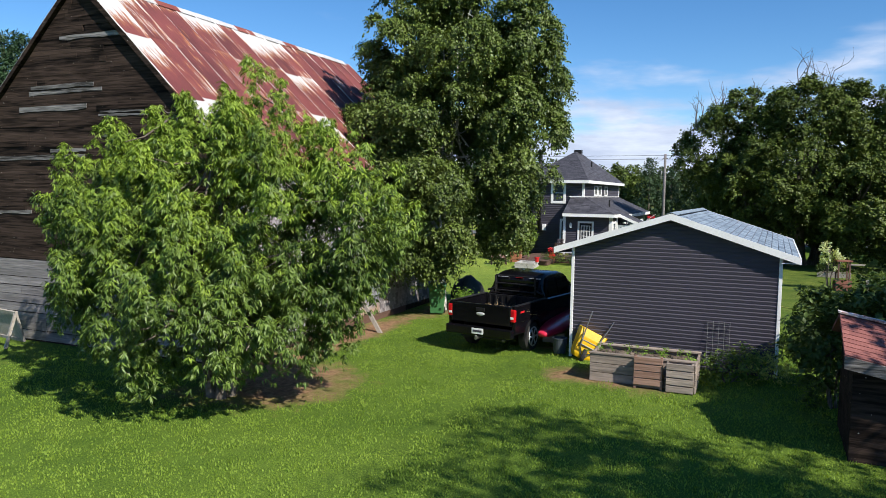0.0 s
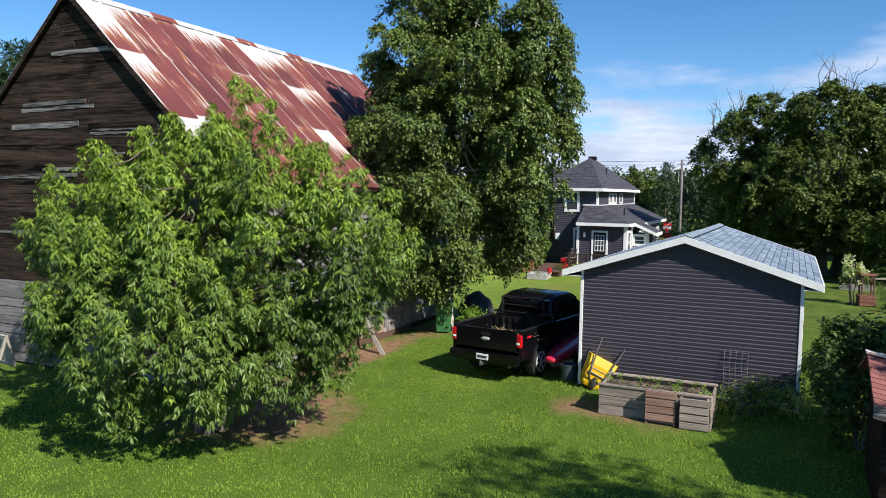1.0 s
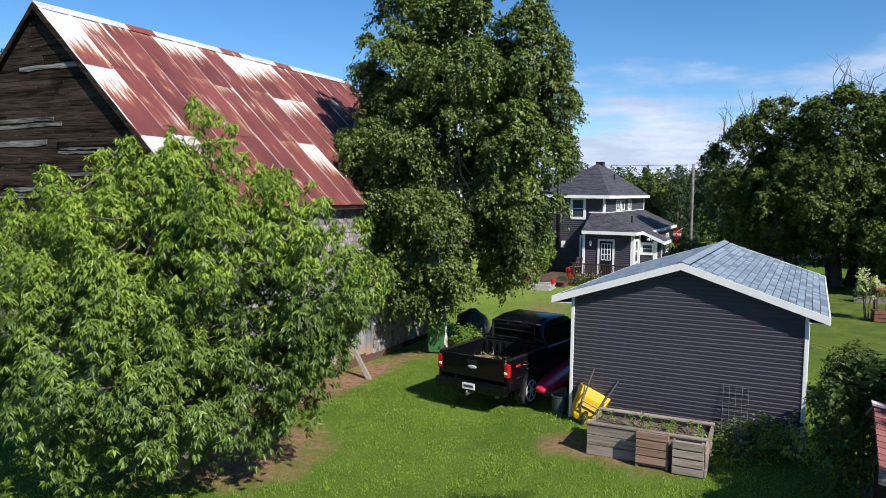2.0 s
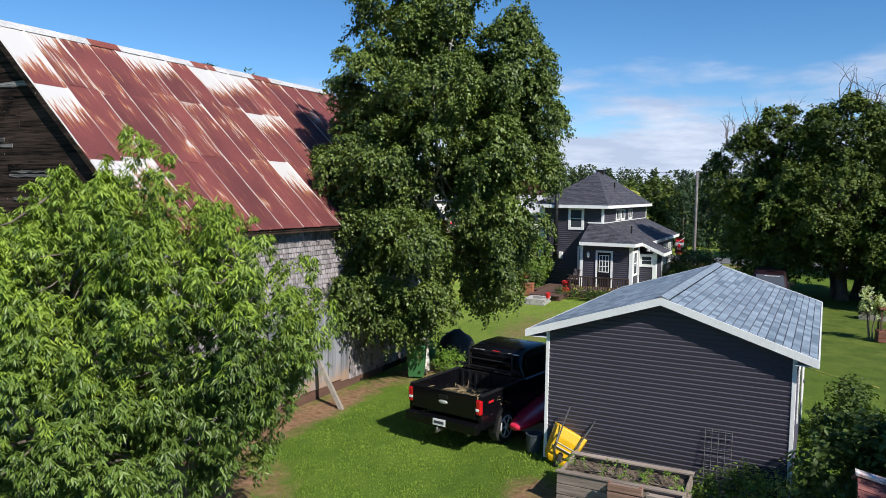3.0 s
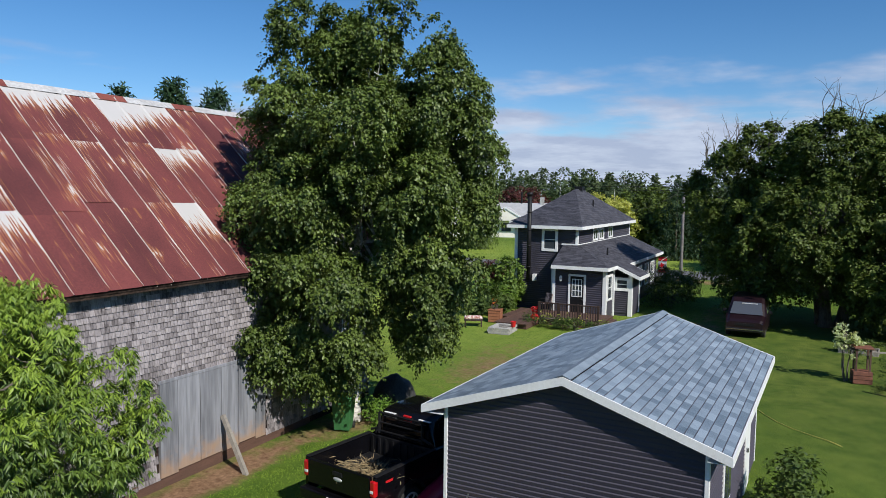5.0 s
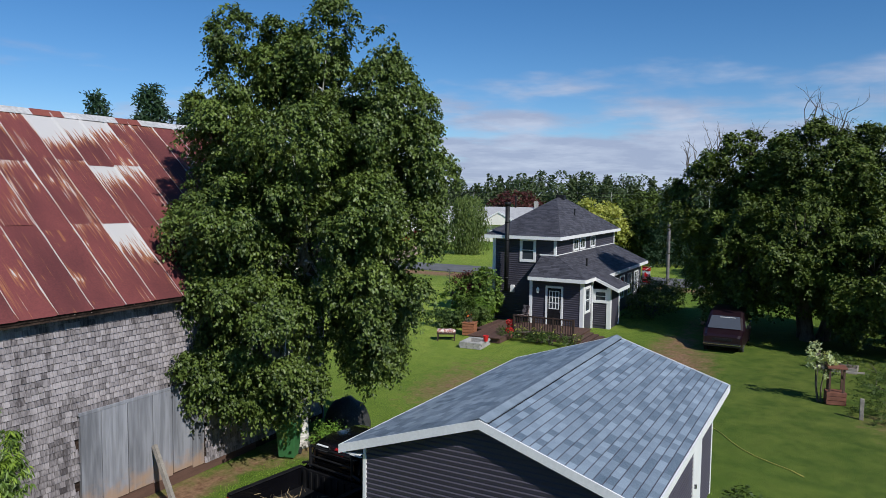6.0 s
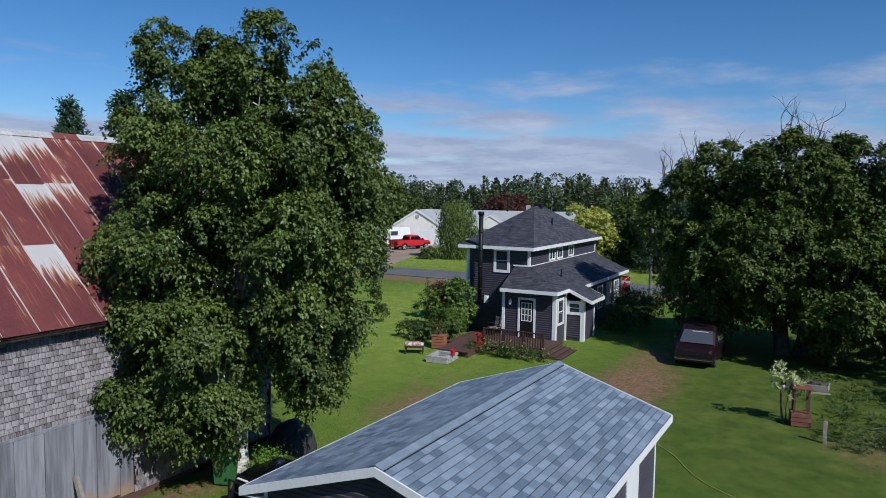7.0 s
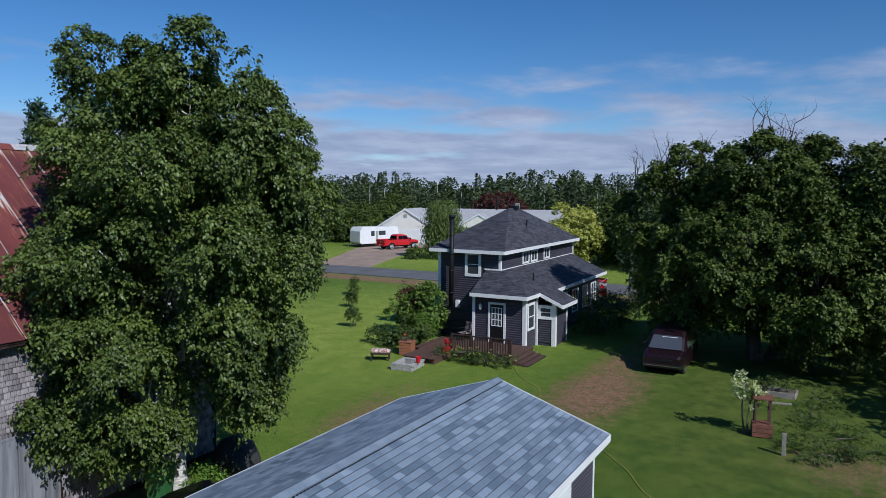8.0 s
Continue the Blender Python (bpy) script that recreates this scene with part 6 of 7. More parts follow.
    loft(bm, [[(x, -w, z0), (x, -w - 0.01, 0.95), (x, -w + 0.03, z1 - 0.04), (x, -w + 0.09, z1), (x, w - 0.09, z1), (x, w - 0.03, z1 - 0.04), (x, w + 0.01, 0.95), (x, w, z0)] for x, w, z0, z1 in ((2.07, 0.97, 0.55, 1.32), (4.05, 0.97, 0.55, 1.30), (4.3, 0.96, 0.85, 1.28), (5.35, 0.92, 0.88, 1.20), (5.62, 0.86, 0.62, 1.10), (5.72, 0.80, 0.65, 0.98))])
    part("body", bm, paint, ob)
    bm = bmesh.new()
    sec = []
    for x, w, z in ((2.10, 0.90, 1.31), (2.16, 0.82, 1.56), (2.28, 0.75, 1.88), (2.60, 0.74, 1.95), (3.35, 0.74, 1.95), (3.65, 0.75, 1.89), (4.15, 0.82, 1.52), (4.42, 0.90, 1.29)):
        sec.append([(x, -0.90, 1.29), (x, -w - (0.9 - w) * 0.3, (1.29 + z) / 2), (x, -w, z - 0.05), (x, -w + 0.12, z), (x, w - 0.12, z), (x, w, z - 0.05), (x, w + (0.9 - w) * 0.3, (1.29 + z) / 2), (x, 0.90, 1.29)])
    loft(bm, sec)
    part("cab", bm, paint, ob, "", True)
    part("rear_window", new_box(2.075, 2.27, -0.62, 0.62, 1.42, 1.76, 0.02), CAB_GLASS, ob)
    for s in (1, -1):
        for x0, x1 in ((2.35, 2.95), (3.0, 3.75)):
            bm = bmesh.new()
            prism(bm, [(x0, 1.34), (x1 + 0.12 if x1 > 3.5 else x1, 1.34), (x1, 1.78), (x0 + 0.02, 1.78)], "y", s * 0.86 if s > 0 else -0.895, s * 0.895 if s > 0 else -0.86)
            for v in bm.verts:
                v.co.y -= s * max(0, v.co.z - 1.34) * 0.26
            part("side_window", bm, CAB_GLASS, ob)
    bm = bmesh.new()
    prism(bm, [(-0.66, 0), (0.66, 0), (0.6, 0.46), (-0.6, 0.46)], "x", 0, 0.02)
    for v in bm.verts:
        v.co = Vector((4.40 - v.co.z * 1.5 + v.co.x, v.co.y, 1.335 + v.co.z))
    part("windscreen", bm, GLASS, ob)
    part("chassis", new_box(0.2, 5.4, -0.7, 0.7, 0.38, 0.62), BLACK_PLASTIC, ob)
    # headache rack
    bm = bmesh.new()
    for s in (1, -1):
        tube(bm, (1.98, s * 0.62, 1.38), (1.98, s * 0.62, 1.86), 0.03, 0.03, 8)
        tube(bm, (1.98, s * 0.86, 1.42), (1.98, s * 0.62, 1.50), 0.03, 0.03, 8)
    for z in (1.86, 1.64, 1.44):
        tube(bm, (1.98, -0.62, z), (1.98, 0.62, z), 0.022, 0.022, 8)
    if detail:
        part("cab_rack", bm, BLACK_PLASTIC, ob, "black tubular cab guard")
        part("sticker", new_box(2.2, 2.3, -0.10, 0.10, 1.80, 1.83), RED, ob)
        for y in (-0.5, 0.5):
            part("sticker", new_box(2.2, 2.29, y - 0.16, y + 0.16, 1.80, 1.815), WHITE, ob)
        part("sticker", new_box(0.34, 0.56, -W - 0.004, -W + 0.01, 1.12, 1.17), RED, ob, "red side decal")
    else:
        bm.free()
    for x in (1.15, 4.83):
        for y in (-W + 0.14, W - 0.14):
            wheel(ob, x, y, 0.40, 0.27, ALLOY)
    return ob


TRUCK = pose(17.14, 6.44, gz(17.5, 6.4), 0, 0, -9.0)
pickup(TRUCK, BLACK_PAINT, "black pickup truck parked on the lawn with brushwood in its bed")
brush = thing("brushwood", TRUCK @ pose(0.75, -0.1, 0.88), "heap of dry straw-coloured brushwood in a truck bed", "brushwood", kind="stuff")
rngb = np.random.default_rng(3)
nb = 420
pp = rngb.normal(size=(nb, 3)) * np.array([0.26, 0.36, 0.07]) + np.array([0, 0, 0.14])
part_b = new("sticks", leaf_mesh("sticks", pp, rngb.normal(size=(nb, 3)) * np.array([1, 1, 0.18]), rngb.normal(size=(nb, 3)), 0.16 + 0.3 * rngb.random(nb), np.full(nb, 0.022), mat("dry_straw", (0.20, 0.14, 0.07), (0.42, 0.33, 0.18), 5, 30, 0.9, per_island=0.5)))
part_b.parent = brush
pickup(pose(90.4, 46.6, 0.0, 0, 0, -22), RED, "red pickup truck parked on a drive across the road", False)


def van():
    ob = thing("minivan", pose(46.0, 0.86, 0.05, 0, 0, 180), "dark maroon minivan parked in deep shade", "van")
    bm = bmesh.new()
    sec = []
    for x, w, z0, z1, zt, wt in ((0.0, 0.80, 0.45, 1.0, 1.62, 0.68), (0.25, 0.88, 0.35, 1.02, 1.74, 0.70), (1.5, 0.9, 0.3, 1.04, 1.80, 0.72), (2.9, 0.9, 0.3, 1.04, 1.76, 0.72), (3.25, 0.9, 0.3, 1.04, 1.55, 0.74), (3.75, 0.88, 0.32, 1.02, 1.06, 0.80), (4.3, 0.84, 0.35, 0.86, 0.90, 0.78), (4.45, 0.78, 0.42, 0.76, 0.80, 0.72)):
        sec.append([(x, -w, z0), (x, -w, z1), (x, -wt, zt - 0.04), (x, -wt + 0.1, zt), (x, wt - 0.1, zt), (x, wt, zt - 0.04), (x, w, z1), (x, w, z0)])
    loft(bm, sec)
    part("body", bm, MAROON, ob)
    bm = bmesh.new()
    prism(bm, [(-0.72, 0), (0.72, 0), (0.62, 0.5), (-0.62, 0.5)], "x", 0, 0.02)
    for v in bm.verts:
        v.co = Vector((3.80 - v.co.z * 1.12 + v.co.x, v.co.y, 1.08 + v.co.z))
    screen = part("windscreen", bm, SCREEN_GLASS, ob)
    part("sun_strip", new_box(3.30, 3.33, -0.25, 0.45, 1.50, 1.54), WHITE, screen)
    for s in (1, -1):
        part("wiper", new_box(3.6, 3.64, s * 0.3 - 0.25, s * 0.3 + 0.25, 1.21, 1.235), BLACK_PLASTIC, screen)
        part("headlight", new_box(4.25, 4.44, min(s * 0.5, s * 0.78), max(s * 0.5, s * 0.78), 0.66, 0.78, 0.02), CHROME, ob, "clear headlight")
        bm = bmesh.new()
        prism(bm, [(0.4, 1.06), (3.3, 1.06), (2.95, 1.56), (0.45, 1.58)], "y", min(s * 0.84, s * 0.905), max(s * 0.84, s * 0.905))
        for v in bm.verts:
            v.co.y -= s * max(0, v.co.z - 1.06) * 0.30
        part("side_window", bm, GLASS, ob)
        part("mirror", new_box(3.2, 3.32, min(s * 0.92, s * 1.1), max(s * 0.92, s * 1.1), 1.08, 1.22, 0.02), BLACK_PLASTIC, ob)
    part("bumper", new_box(4.3, 4.52, -0.82, 0.82, 0.34, 0.52, 0.04), BLACK_PLASTIC, ob)
    part("bumper_strip", new_box(4.5, 4.535, -0.8, 0.8, 0.44, 0.475), CHROME, ob)
    part("grille", new_box(4.40, 4.47, -0.42, 0.42, 0.62, 0.74, 0.01), BLACK_PLASTIC, ob)
    for x in (0.85, 3.65):
        for y in (-0.76, 0.76):
            wheel(ob, x, y, 0.33, 0.2, STEEL)


van()


def trailer():
    ob = thing("travel_trailer", pose(92.0, 51.8, 0, 0, 0, -20), "white travel trailer parked beside a house", "trailer")
    bm = bmesh.new()
    prism(bm, [(0.0, 0.7), (0.25, 0.45), (6.6, 0.45), (6.9, 1.1), (6.6, 2.7), (0.4, 2.75), (0.05, 2.2)], "y", -1.2, 1.2)
    part("body", bevelled(bm, 0.06, 2), WHITE, ob)
    for x0, x1, z0, z1 in ((1.9, 2.5, 1.5, 2.2), (3.2, 4.4, 1.6, 2.2)):
        part("window", new_box(x0, x1, -1.215, -1.19, z0, z1, 0.01), GLASS, ob)
    part("door", new_box(2.7, 3.1, -1.22, -1.19, 0.6, 2.2, 0.01), CONCRETE, ob)
    part("underbody", new_box(0.3, 6.4, -1.05, 1.05, 0.22, 0.46), BLACK_PLASTIC, ob)
    for x in (2.9, 3.7):
        for y in (-1.0, 1.0):
            wheel(ob, x, y, 0.33, 0.2, STEEL)
    bm = bmesh.new()
    for s in (1, -1):
        tube(bm, (0.3, s * 0.5, 0.42), (-1.1, 0, 0.42), 0.05, 0.05, 6)
    part("drawbar", bm, STEEL, ob)
    part("jack", new_box(-1.1, -1.0, -0.05, 0.05, 0.0, 0.5), STEEL, ob)


trailer()


def white_house():
    """A long low house across the road with a front-facing double garage."""
    ob = thing("bungalow", pose(100.5, 48.8, 0, 0, 0, 13.0), "white bungalow with grey roof and a double garage", "house")
    pale = mat("cream_vinyl_siding", (0.80, 0.77, 0.69), (0.90, 0.87, 0.80), 1, 30, 0.5, bump=0.1)
    grey = mat("light_grey_shingles", (0.30, 0.30, 0.31), (0.46, 0.46, 0.47), 1.5, 20, 0.9, bump=0.3, per_island=0.4)
    bm = bmesh.new()
    prism(bm, [(-3.8, 0), (3.8, 0), (3.8, 2.7), (0, 5.0), (-3.8, 2.7)], "x", 0.0, 8.0)
    prism(bm, [(-22.0, 0), (-3.7, 0), (-3.7, 2.7), (-22.0, 2.7)], "x", 3.0, 11.0)
    part("wall", bm, pale, ob)
    bm = bmesh.new()
    for s in (1, -1):
        prism(bm, [(s * 4.2, 2.55), (0, 5.15), (0, 5.0), (s * 4.2, 2.4)], "x", -0.12, 8.2)
    prism(bm, [(2.6, 2.65), (7.0, 5.1), (11.4, 2.65), (11.4, 2.5), (7.0, 4.95), (2.6, 2.5)], "y", -22.4, -0.5)
    for s in (1, -1):
        prism(bm, [(-10.5 + s * 3.2, 2.6), (-10.5, 4.5), (-10.5, 4.35), (-10.5 + s * 3.2, 2.45)], "x", 1.6, 6.5)
    roof = part("roof", bm, grey, ob)
    bm = bmesh.new()
    prism(bm, [(-13.4, 2.55), (-7.6, 2.55), (-10.5, 4.3)], "x", 1.65, 3.4)
    part("dormer_gable", bm, pale, ob)
    for s in (1, -1):
        bm = bmesh.new()
        prism(bm, [(s * 4.25, 2.35), (s * 4.25, 2.6), (0, 5.22), (0, 4.95)], "x", -0.18, -0.12)
        part("rake_board", bm, WHITE, ob)
        bm = bmesh.new()
        prism(bm, [(-10.5 + s * 3.3, 2.4), (-10.5 + s * 3.3, 2.62), (-10.5, 4.58), (-10.5, 4.33)], "x", 1.54, 1.6)
        part("rake_board", bm, WHITE, ob)
    part("garage_door", new_box(-0.05, 0.06, -3.0, 0.6, 0.0, 2.2, 0.01), WHITE, ob, "white panelled garage door")
    part("garage_door", new_box(-0.05, 0.06, 1.2, 3.2, 0.0, 2.2, 0.01), WHITE, ob, "white panelled garage door")
    for y in (-7.0, -10.5, -14.0, -18.0):
        part("window", new_box(2.94, 3.04, y - 0.7, y + 0.7, 0.9, 2.1, 0.01), GLASS, ob)
    bm = bmesh.new()
    spin(bm, [(0.32, -0.03), (0.32, 0.03)], (-0.02, 0, 4.1), "x", 16)
    part("gable_vent", bm, CONCRETE, ob)
    part("chimney", new_box(6.6, 7.2, -15.6, -15.0, 4.6, 6.0, 0.02), CONCRETE, ob, "pale brick chimney")
    bm = bmesh.new()
    tube(bm, (6.9, -12.2, 4.8), (6.9, -12.2, 6.8), 0.12, 0.12, 8)
    part("flue", bm, BLACK_PLASTIC, ob)


white_house()


# ---- yard things by the garage ----
def wheelbarrow():
    """Stands on its wheel with the handles up against the wall, so that the tray's underside looks out."""
    ob = thing("wheelbarrow", pose(16.98, 3.70, 0.11), "yellow wheelbarrow tipped up against the garage wall", "wheelbarrow")
    ax = Vector((0.26, -0.44, 1.0)).normalized()
    out = Vector((-1, -0.25, 0))
    out = (out - ax * out.dot(ax)).normalized()
    side = ax.cross(out)
    m = Matrix((ax, side, -out)).transposed().to_4x4()        # x up along the handles, z into the tray
    def put(bm):
        bm.transform(m)
        return bm
    bm = bmesh.new()
    loft(bm, [[(x, -w, z0), (x, -w - 0.07, z0 + d), (x, w + 0.07, z0 + d), (x, w, z0)] for x, w, z0, d in ((-0.10, 0.17, 0.04, 0.18), (0.0, 0.24, 0.0, 0.26), (0.44, 0.30, 0.0, 0.26), (0.64, 0.33, 0.06, 0.17))])
    part("tray", bevelled(put(bm), 0.015, 2), YELLOW, ob, "yellow painted tray")
    for s in (1, -1):
        bm = bmesh.new()
        pipe(bm, [(-0.02, s * 0.06, 0.0), (0.2, s * 0.17, -0.03), (0.72, s * 0.25, -0.03), (1.08, s * 0.29, 0.0)], [0.016] * 4, 8)
        part("handle", put(bm), STEEL, ob, "bare steel tube handle")
        bm = bmesh.new()
        pipe(bm, [(0.16, s * 0.22, -0.03), (0.36, s * 0.22, -0.22), (0.52, s * 0.24, -0.03)], [0.016] * 3, 6)
        part("leg", put(bm), STEEL, ob)
    bm = bmesh.new()
    tube(bm, (0.36, -0.22, -0.22), (0.36, 0.22, -0.22), 0.016, 0.016, 6)
    part("leg_brace", put(bm), STEEL, ob)
    bm = bmesh.new()
    tube(bm, (0.24, -0.24, -0.02), (0.24, 0.24, -0.02), 0.018, 0.018, 6)
    part("tray_brace", put(bm), STEEL, ob)
    bm = bmesh.new()
    spin(bm, [(0.10, -0.04), (0.16, -0.045), (0.18, 0.0), (0.16, 0.045), (0.10, 0.04)], (0, 0, 0), "y", 20)
    spin(bm, [(0.11, -0.01), (0.11, 0.01)], (0, 0, 0), "y", 16)
    part("wheel", put(bm), RUBBER, ob)


wheelbarrow()


def planter_box():
    """A long raised bed of old planks, with a crate front and a side bin."""
    ob = thing("raised_bed", pose(0, 0, 0), "raised garden bed of weathered planks filled with dry soil", "planter")
    x0, x1, y0, y1, top = 15.15, 16.25, 0.95, 3.15, 0.60
    for k in range(3):
        z = 0.0 + k * 0.20
        part("plank", new_box(x0, x0 + 0.04, 2.05, y1, z + 0.006, z + 0.194, 0.006), BEDWOOD, ob)
        part("plank", new_box(x0 + 0.012, x0 + 0.05, y0, 2.04, z + 0.006, z + 0.194, 0.006), BEDWOOD, ob)
        part("plank", new_box(x1 - 0.04, x1, y0, y1, z + 0.006, z + 0.194, 0.006), BEDWOOD, ob)
        for y in (y0, y1 - 0.04):
            part("plank", new_box(x0 + 0.05, x1 - 0.04, y, y + 0.04, z + 0.006, z + 0.194, 0.006), BEDWOOD, ob)
    part("top_board", new_box(x0 - 0.02, x0 + 0.1, y0 - 0.02, y1 + 0.02, top, top + 0.035, 0.005), BEDWOOD, ob)
    part("top_board", new_box(x1 - 0.12, x1 + 0.02, y0 - 0.02, y1 + 0.02, top, top + 0.035, 0.005), BEDWOOD, ob)
    bm = bmesh.new()
    n = 14
    rng = random.Random(5)
    g = [[bm.verts.new((x0 + 0.05 + (x1 - x0 - 0.09) * i / n, y0 + 0.04 + (y1 - y0 - 0.08) * j / (2 * n), 0.50 + rng.uniform(-0.03, 0.05))) for j in range(2 * n + 1)] for i in range(n + 1)]
    for i in range(n):
        for j in range(2 * n):
            bm.faces.new((g[i][j], g[i + 1][j], g[i + 1][j + 1], g[i][j + 1]))
    part("soil", bm, mat("dry_soil", (0.055, 0.040, 0.030), (0.16, 0.12, 0.09), 6, 40, 0.95, bump=0.8), ob)
    crate = thing("wooden_crate", pose(0, 0, 0), "brown slatted wooden crate standing by the raised bed", "crate")
    for k in range(4):
        part("slat", new_box(14.92, 14.95, 1.60, 2.18, 0.09 + k * 0.15, 0.22 + k * 0.15, 0.005), CRATEWOOD, crate)
    for y in (1.60, 2.13):
        part("post", new_box(14.95, 15.0, y, y + 0.05, 0.0, 0.70, 0.005), CRATEWOOD, crate)
    part("back", new_box(15.0, 15.12, 1.61, 2.17, 0.02, 0.62), BEDWOOD, crate)
    bin_ = thing("plank_bin", pose(0, 0, 0), "grey slatted plank bin beside the raised bed", "crate")
    for k in range(4):
        part("slat", new_box(14.86, 14.89, 0.98, 1.52, 0.02 + k * 0.155, 0.15 + k * 0.155, 0.005), BEDWOOD, bin_)
        part("slat", new_box(14.90, 15.6, 0.94, 0.97, 0.02 + k * 0.155, 0.15 + k * 0.155, 0.005), BEDWOOD, bin_)
    for y in (0.98, 1.47):
        part("post", new_box(14.89, 14.94, y, y + 0.05, 0.0, 0.64, 0.005), BEDWOOD, bin_)
    part("lining", new_box(14.95, 15.14, 1.0, 1.5, 0.02, 0.55), BEDWOOD, bin_)


planter_box()
shrub("bed_weeds", (15.7, 2.1, 0.50), [(0, 0.3, 0.03, 0.35, 0.8, 0.06), (-0.1, -0.7, 0.03, 0.3, 0.4, 0.08)], 60, 8, 0.12, 0.06, 0.4, 0.2, 0.7, LUSH_LEAF, "sparse weeds sprouting in the raised bed", 57, 0.09, 26, 0.0, "weeds")


def trellis():
    ob = thing("wire_trellis", pose(17.13, 0.40, 0.0, 0, 5, 0), "square grid wire trellis leaning on the garage wall", "trellis")
    for k in range(5):
        bm = bmesh.new()
        tube(bm, (0, k * 0.12, 0.02), (0, k * 0.12, 1.18), 0.006, 0.006, 5)
        part("upright_wire", bm, WIRE, ob)
    for k in range(10):
        bm = bmesh.new()
        tube(bm, (0.008, 0, 0.1 + k * 0.115), (0.008, 0.48, 0.1 + k * 0.115), 0.005, 0.005, 5)
        part("cross_wire", bm, WIRE, ob)


trellis()


def kayak():
    ob = thing("kayak", pose(17.65, 4.90, 0.36, 0, -4, -3), "glossy red plastic kayak lying beside the garage", "kayak")
    bm = bmesh.new()
    sec = []
    for k in range(13):
        f = k / 12
        w = 0.34 * math.sin(math.pi * min(1, max(0.0, f * 0.94 + 0.05))) ** 0.55 + 0.02
        d = 0.30 * math.sin(math.pi * min(1, max(0.0, f * 0.94 + 0.05))) ** 0.5 + 0.02
        sec.append([(f * 3.1, w * math.cos(a), d * 0.55 * math.sin(a) + 0.05 * (2 * f - 1) ** 2) for a in [j * math.tau / 14 for j in range(14)]])
    loft(bm, sec)
    part("hull", bm, plain("red_kayak_plastic", (0.60, 0.022, 0.06), 0.3, 0.0, 0.4), ob, "", True)
    part("trestle", new_box(0.9, 1.0, -0.3, 0.3, -0.40, -0.12), OLDWOOD, ob)
    part("trestle", new_box(2.3, 2.4, -0.3, 0.3, -0.30, -0.12), OLDWOOD, ob)
    tub = thing("bucket", pose(17.55, 4.42, 0), "dark grey plastic bucket at the garage corner", "bucket")
    bm = bmesh.new()
    spin(bm, [(0.15, 0.0), (0.18, 0.36), (0.19, 0.36), (0.19, 0.39), (0.16, 0.39), (0.14, 0.06)], (0, 0, 0), "z", 18)
    part("shell", bm, plain("blue_grey_plastic", (0.05, 0.06, 0.075), 0.4), tub)


kayak()


def wheelie_bin():
    ob = thing("wheelie_bin", pose(22.35, 9.95, gz(22, 9.9), 0, 0, 20), "green plastic wheelie bin beside the tree", "bin")
    bm = bmesh.new()
    loft(bm, [[(-a, -a, z), (a, -a, z), (a, a, z), (-a, a, z)] for a, z in ((0.22, 0.05), (0.28, 0.92), (0.30, 0.92), (0.30, 0.97))])
    part("body", bevelled(bm, 0.012, 2), GREEN_BIN, ob)
    part("lid", new_box(-0.32, 0.32, -0.31, 0.31, 0.975, 1.04, 0.025), GREEN_BIN, ob)
    for s in (1, -1):
        bm = bmesh.new()
        spin(bm, [(0.05, -0.025), (0.1, -0.025), (0.1, 0.025), (0.05, 0.025)], (0.24, s * 0.24, 0.1), "y", 14)
        part("wheel", bm, RUBBER, ob)


wheelie_bin()


def covered_machine():
    ob = thing("covered_machine", pose(25.0, 9.85, gz(25, 9.9)), "rounded garden machine under a dark tarpaulin", "tarpaulin")
    bm = bmesh.new()
    bmesh.ops.create_uvsphere(bm, u_segments=28, v_segments=16, radius=1.0)
    for v in bm.verts:
        n = noise.noise(v.co * 2.2) * 0.10 + noise.noise(v.co * 6) * 0.03
        z = max(0.0, v.co.z)
        v.co = Vector((v.co.x * (0.75 + n), v.co.y * (0.68 + n), z * (1.06 + n)))
    part("cover", bm, TARP, ob, "", True)


covered_machine()


def small_shed():
    """A low sagging shed with a red shingled roof whose ridge falls away to one end."""
    ob = thing("small_shed", pose(13.07, -1.37, 0, 0, 0, -1), "small dark sagging shed with a worn red shingle roof", "shed")
    red = mat("faded_red_shingles", (0.13, 0.040, 0.038), (0.30, 0.115, 0.10), 2, 30, 0.9, bump=0.5, per_island=0.5)
    fall = 0.19

    def low(bm):
        for v in bm.verts:
            v.co.z += fall * v.co.y if v.co.z > 0.5 else 0.0
        return bm
    bm = bmesh.new()
    prism(bm, [(-1.0, 0), (1.0, 0), (1.0, 1.62), (0, 2.05), (-1.0, 1.62)], "y", -3.3, -0.15)
    part("wall", low(bm), BARN_DARK, ob)
    bm = bmesh.new()
    cr = bmesh.new()
    for s in (1, -1):
        pl = [(s * 1.25, 0.0, 1.70), (s * 1.25, -3.5, 1.70 - 3.5 * fall), (0, -3.5, 2.16 - 3.5 * fall), (0, 0.0, 2.16)]
        if s < 0:
            pl = [pl[1], pl[0], pl[3], pl[2]]
        slab(bm, pl, 0.05)
        roof_courses(cr, pl, 0.13)
    roof = part("roof", bm, red, ob)
    part("shingles", cr, red, roof)
    part("eave_board", low(new_box(-1.30, -1.26, -3.5, 0.0, 1.50, 1.69)), BARN_MID, ob, "weathered grey eave board")
    part("ridge_board", low(new_box(-0.09, 0.09, -3.5, 0.02, 2.165, 2.195)), mat("peeling_ridge", (0.30, 0.12, 0.10), (0.78, 0.75, 0.73), 5, 18, 0.8), ob, "pale peeling ridge board")


small_shed()


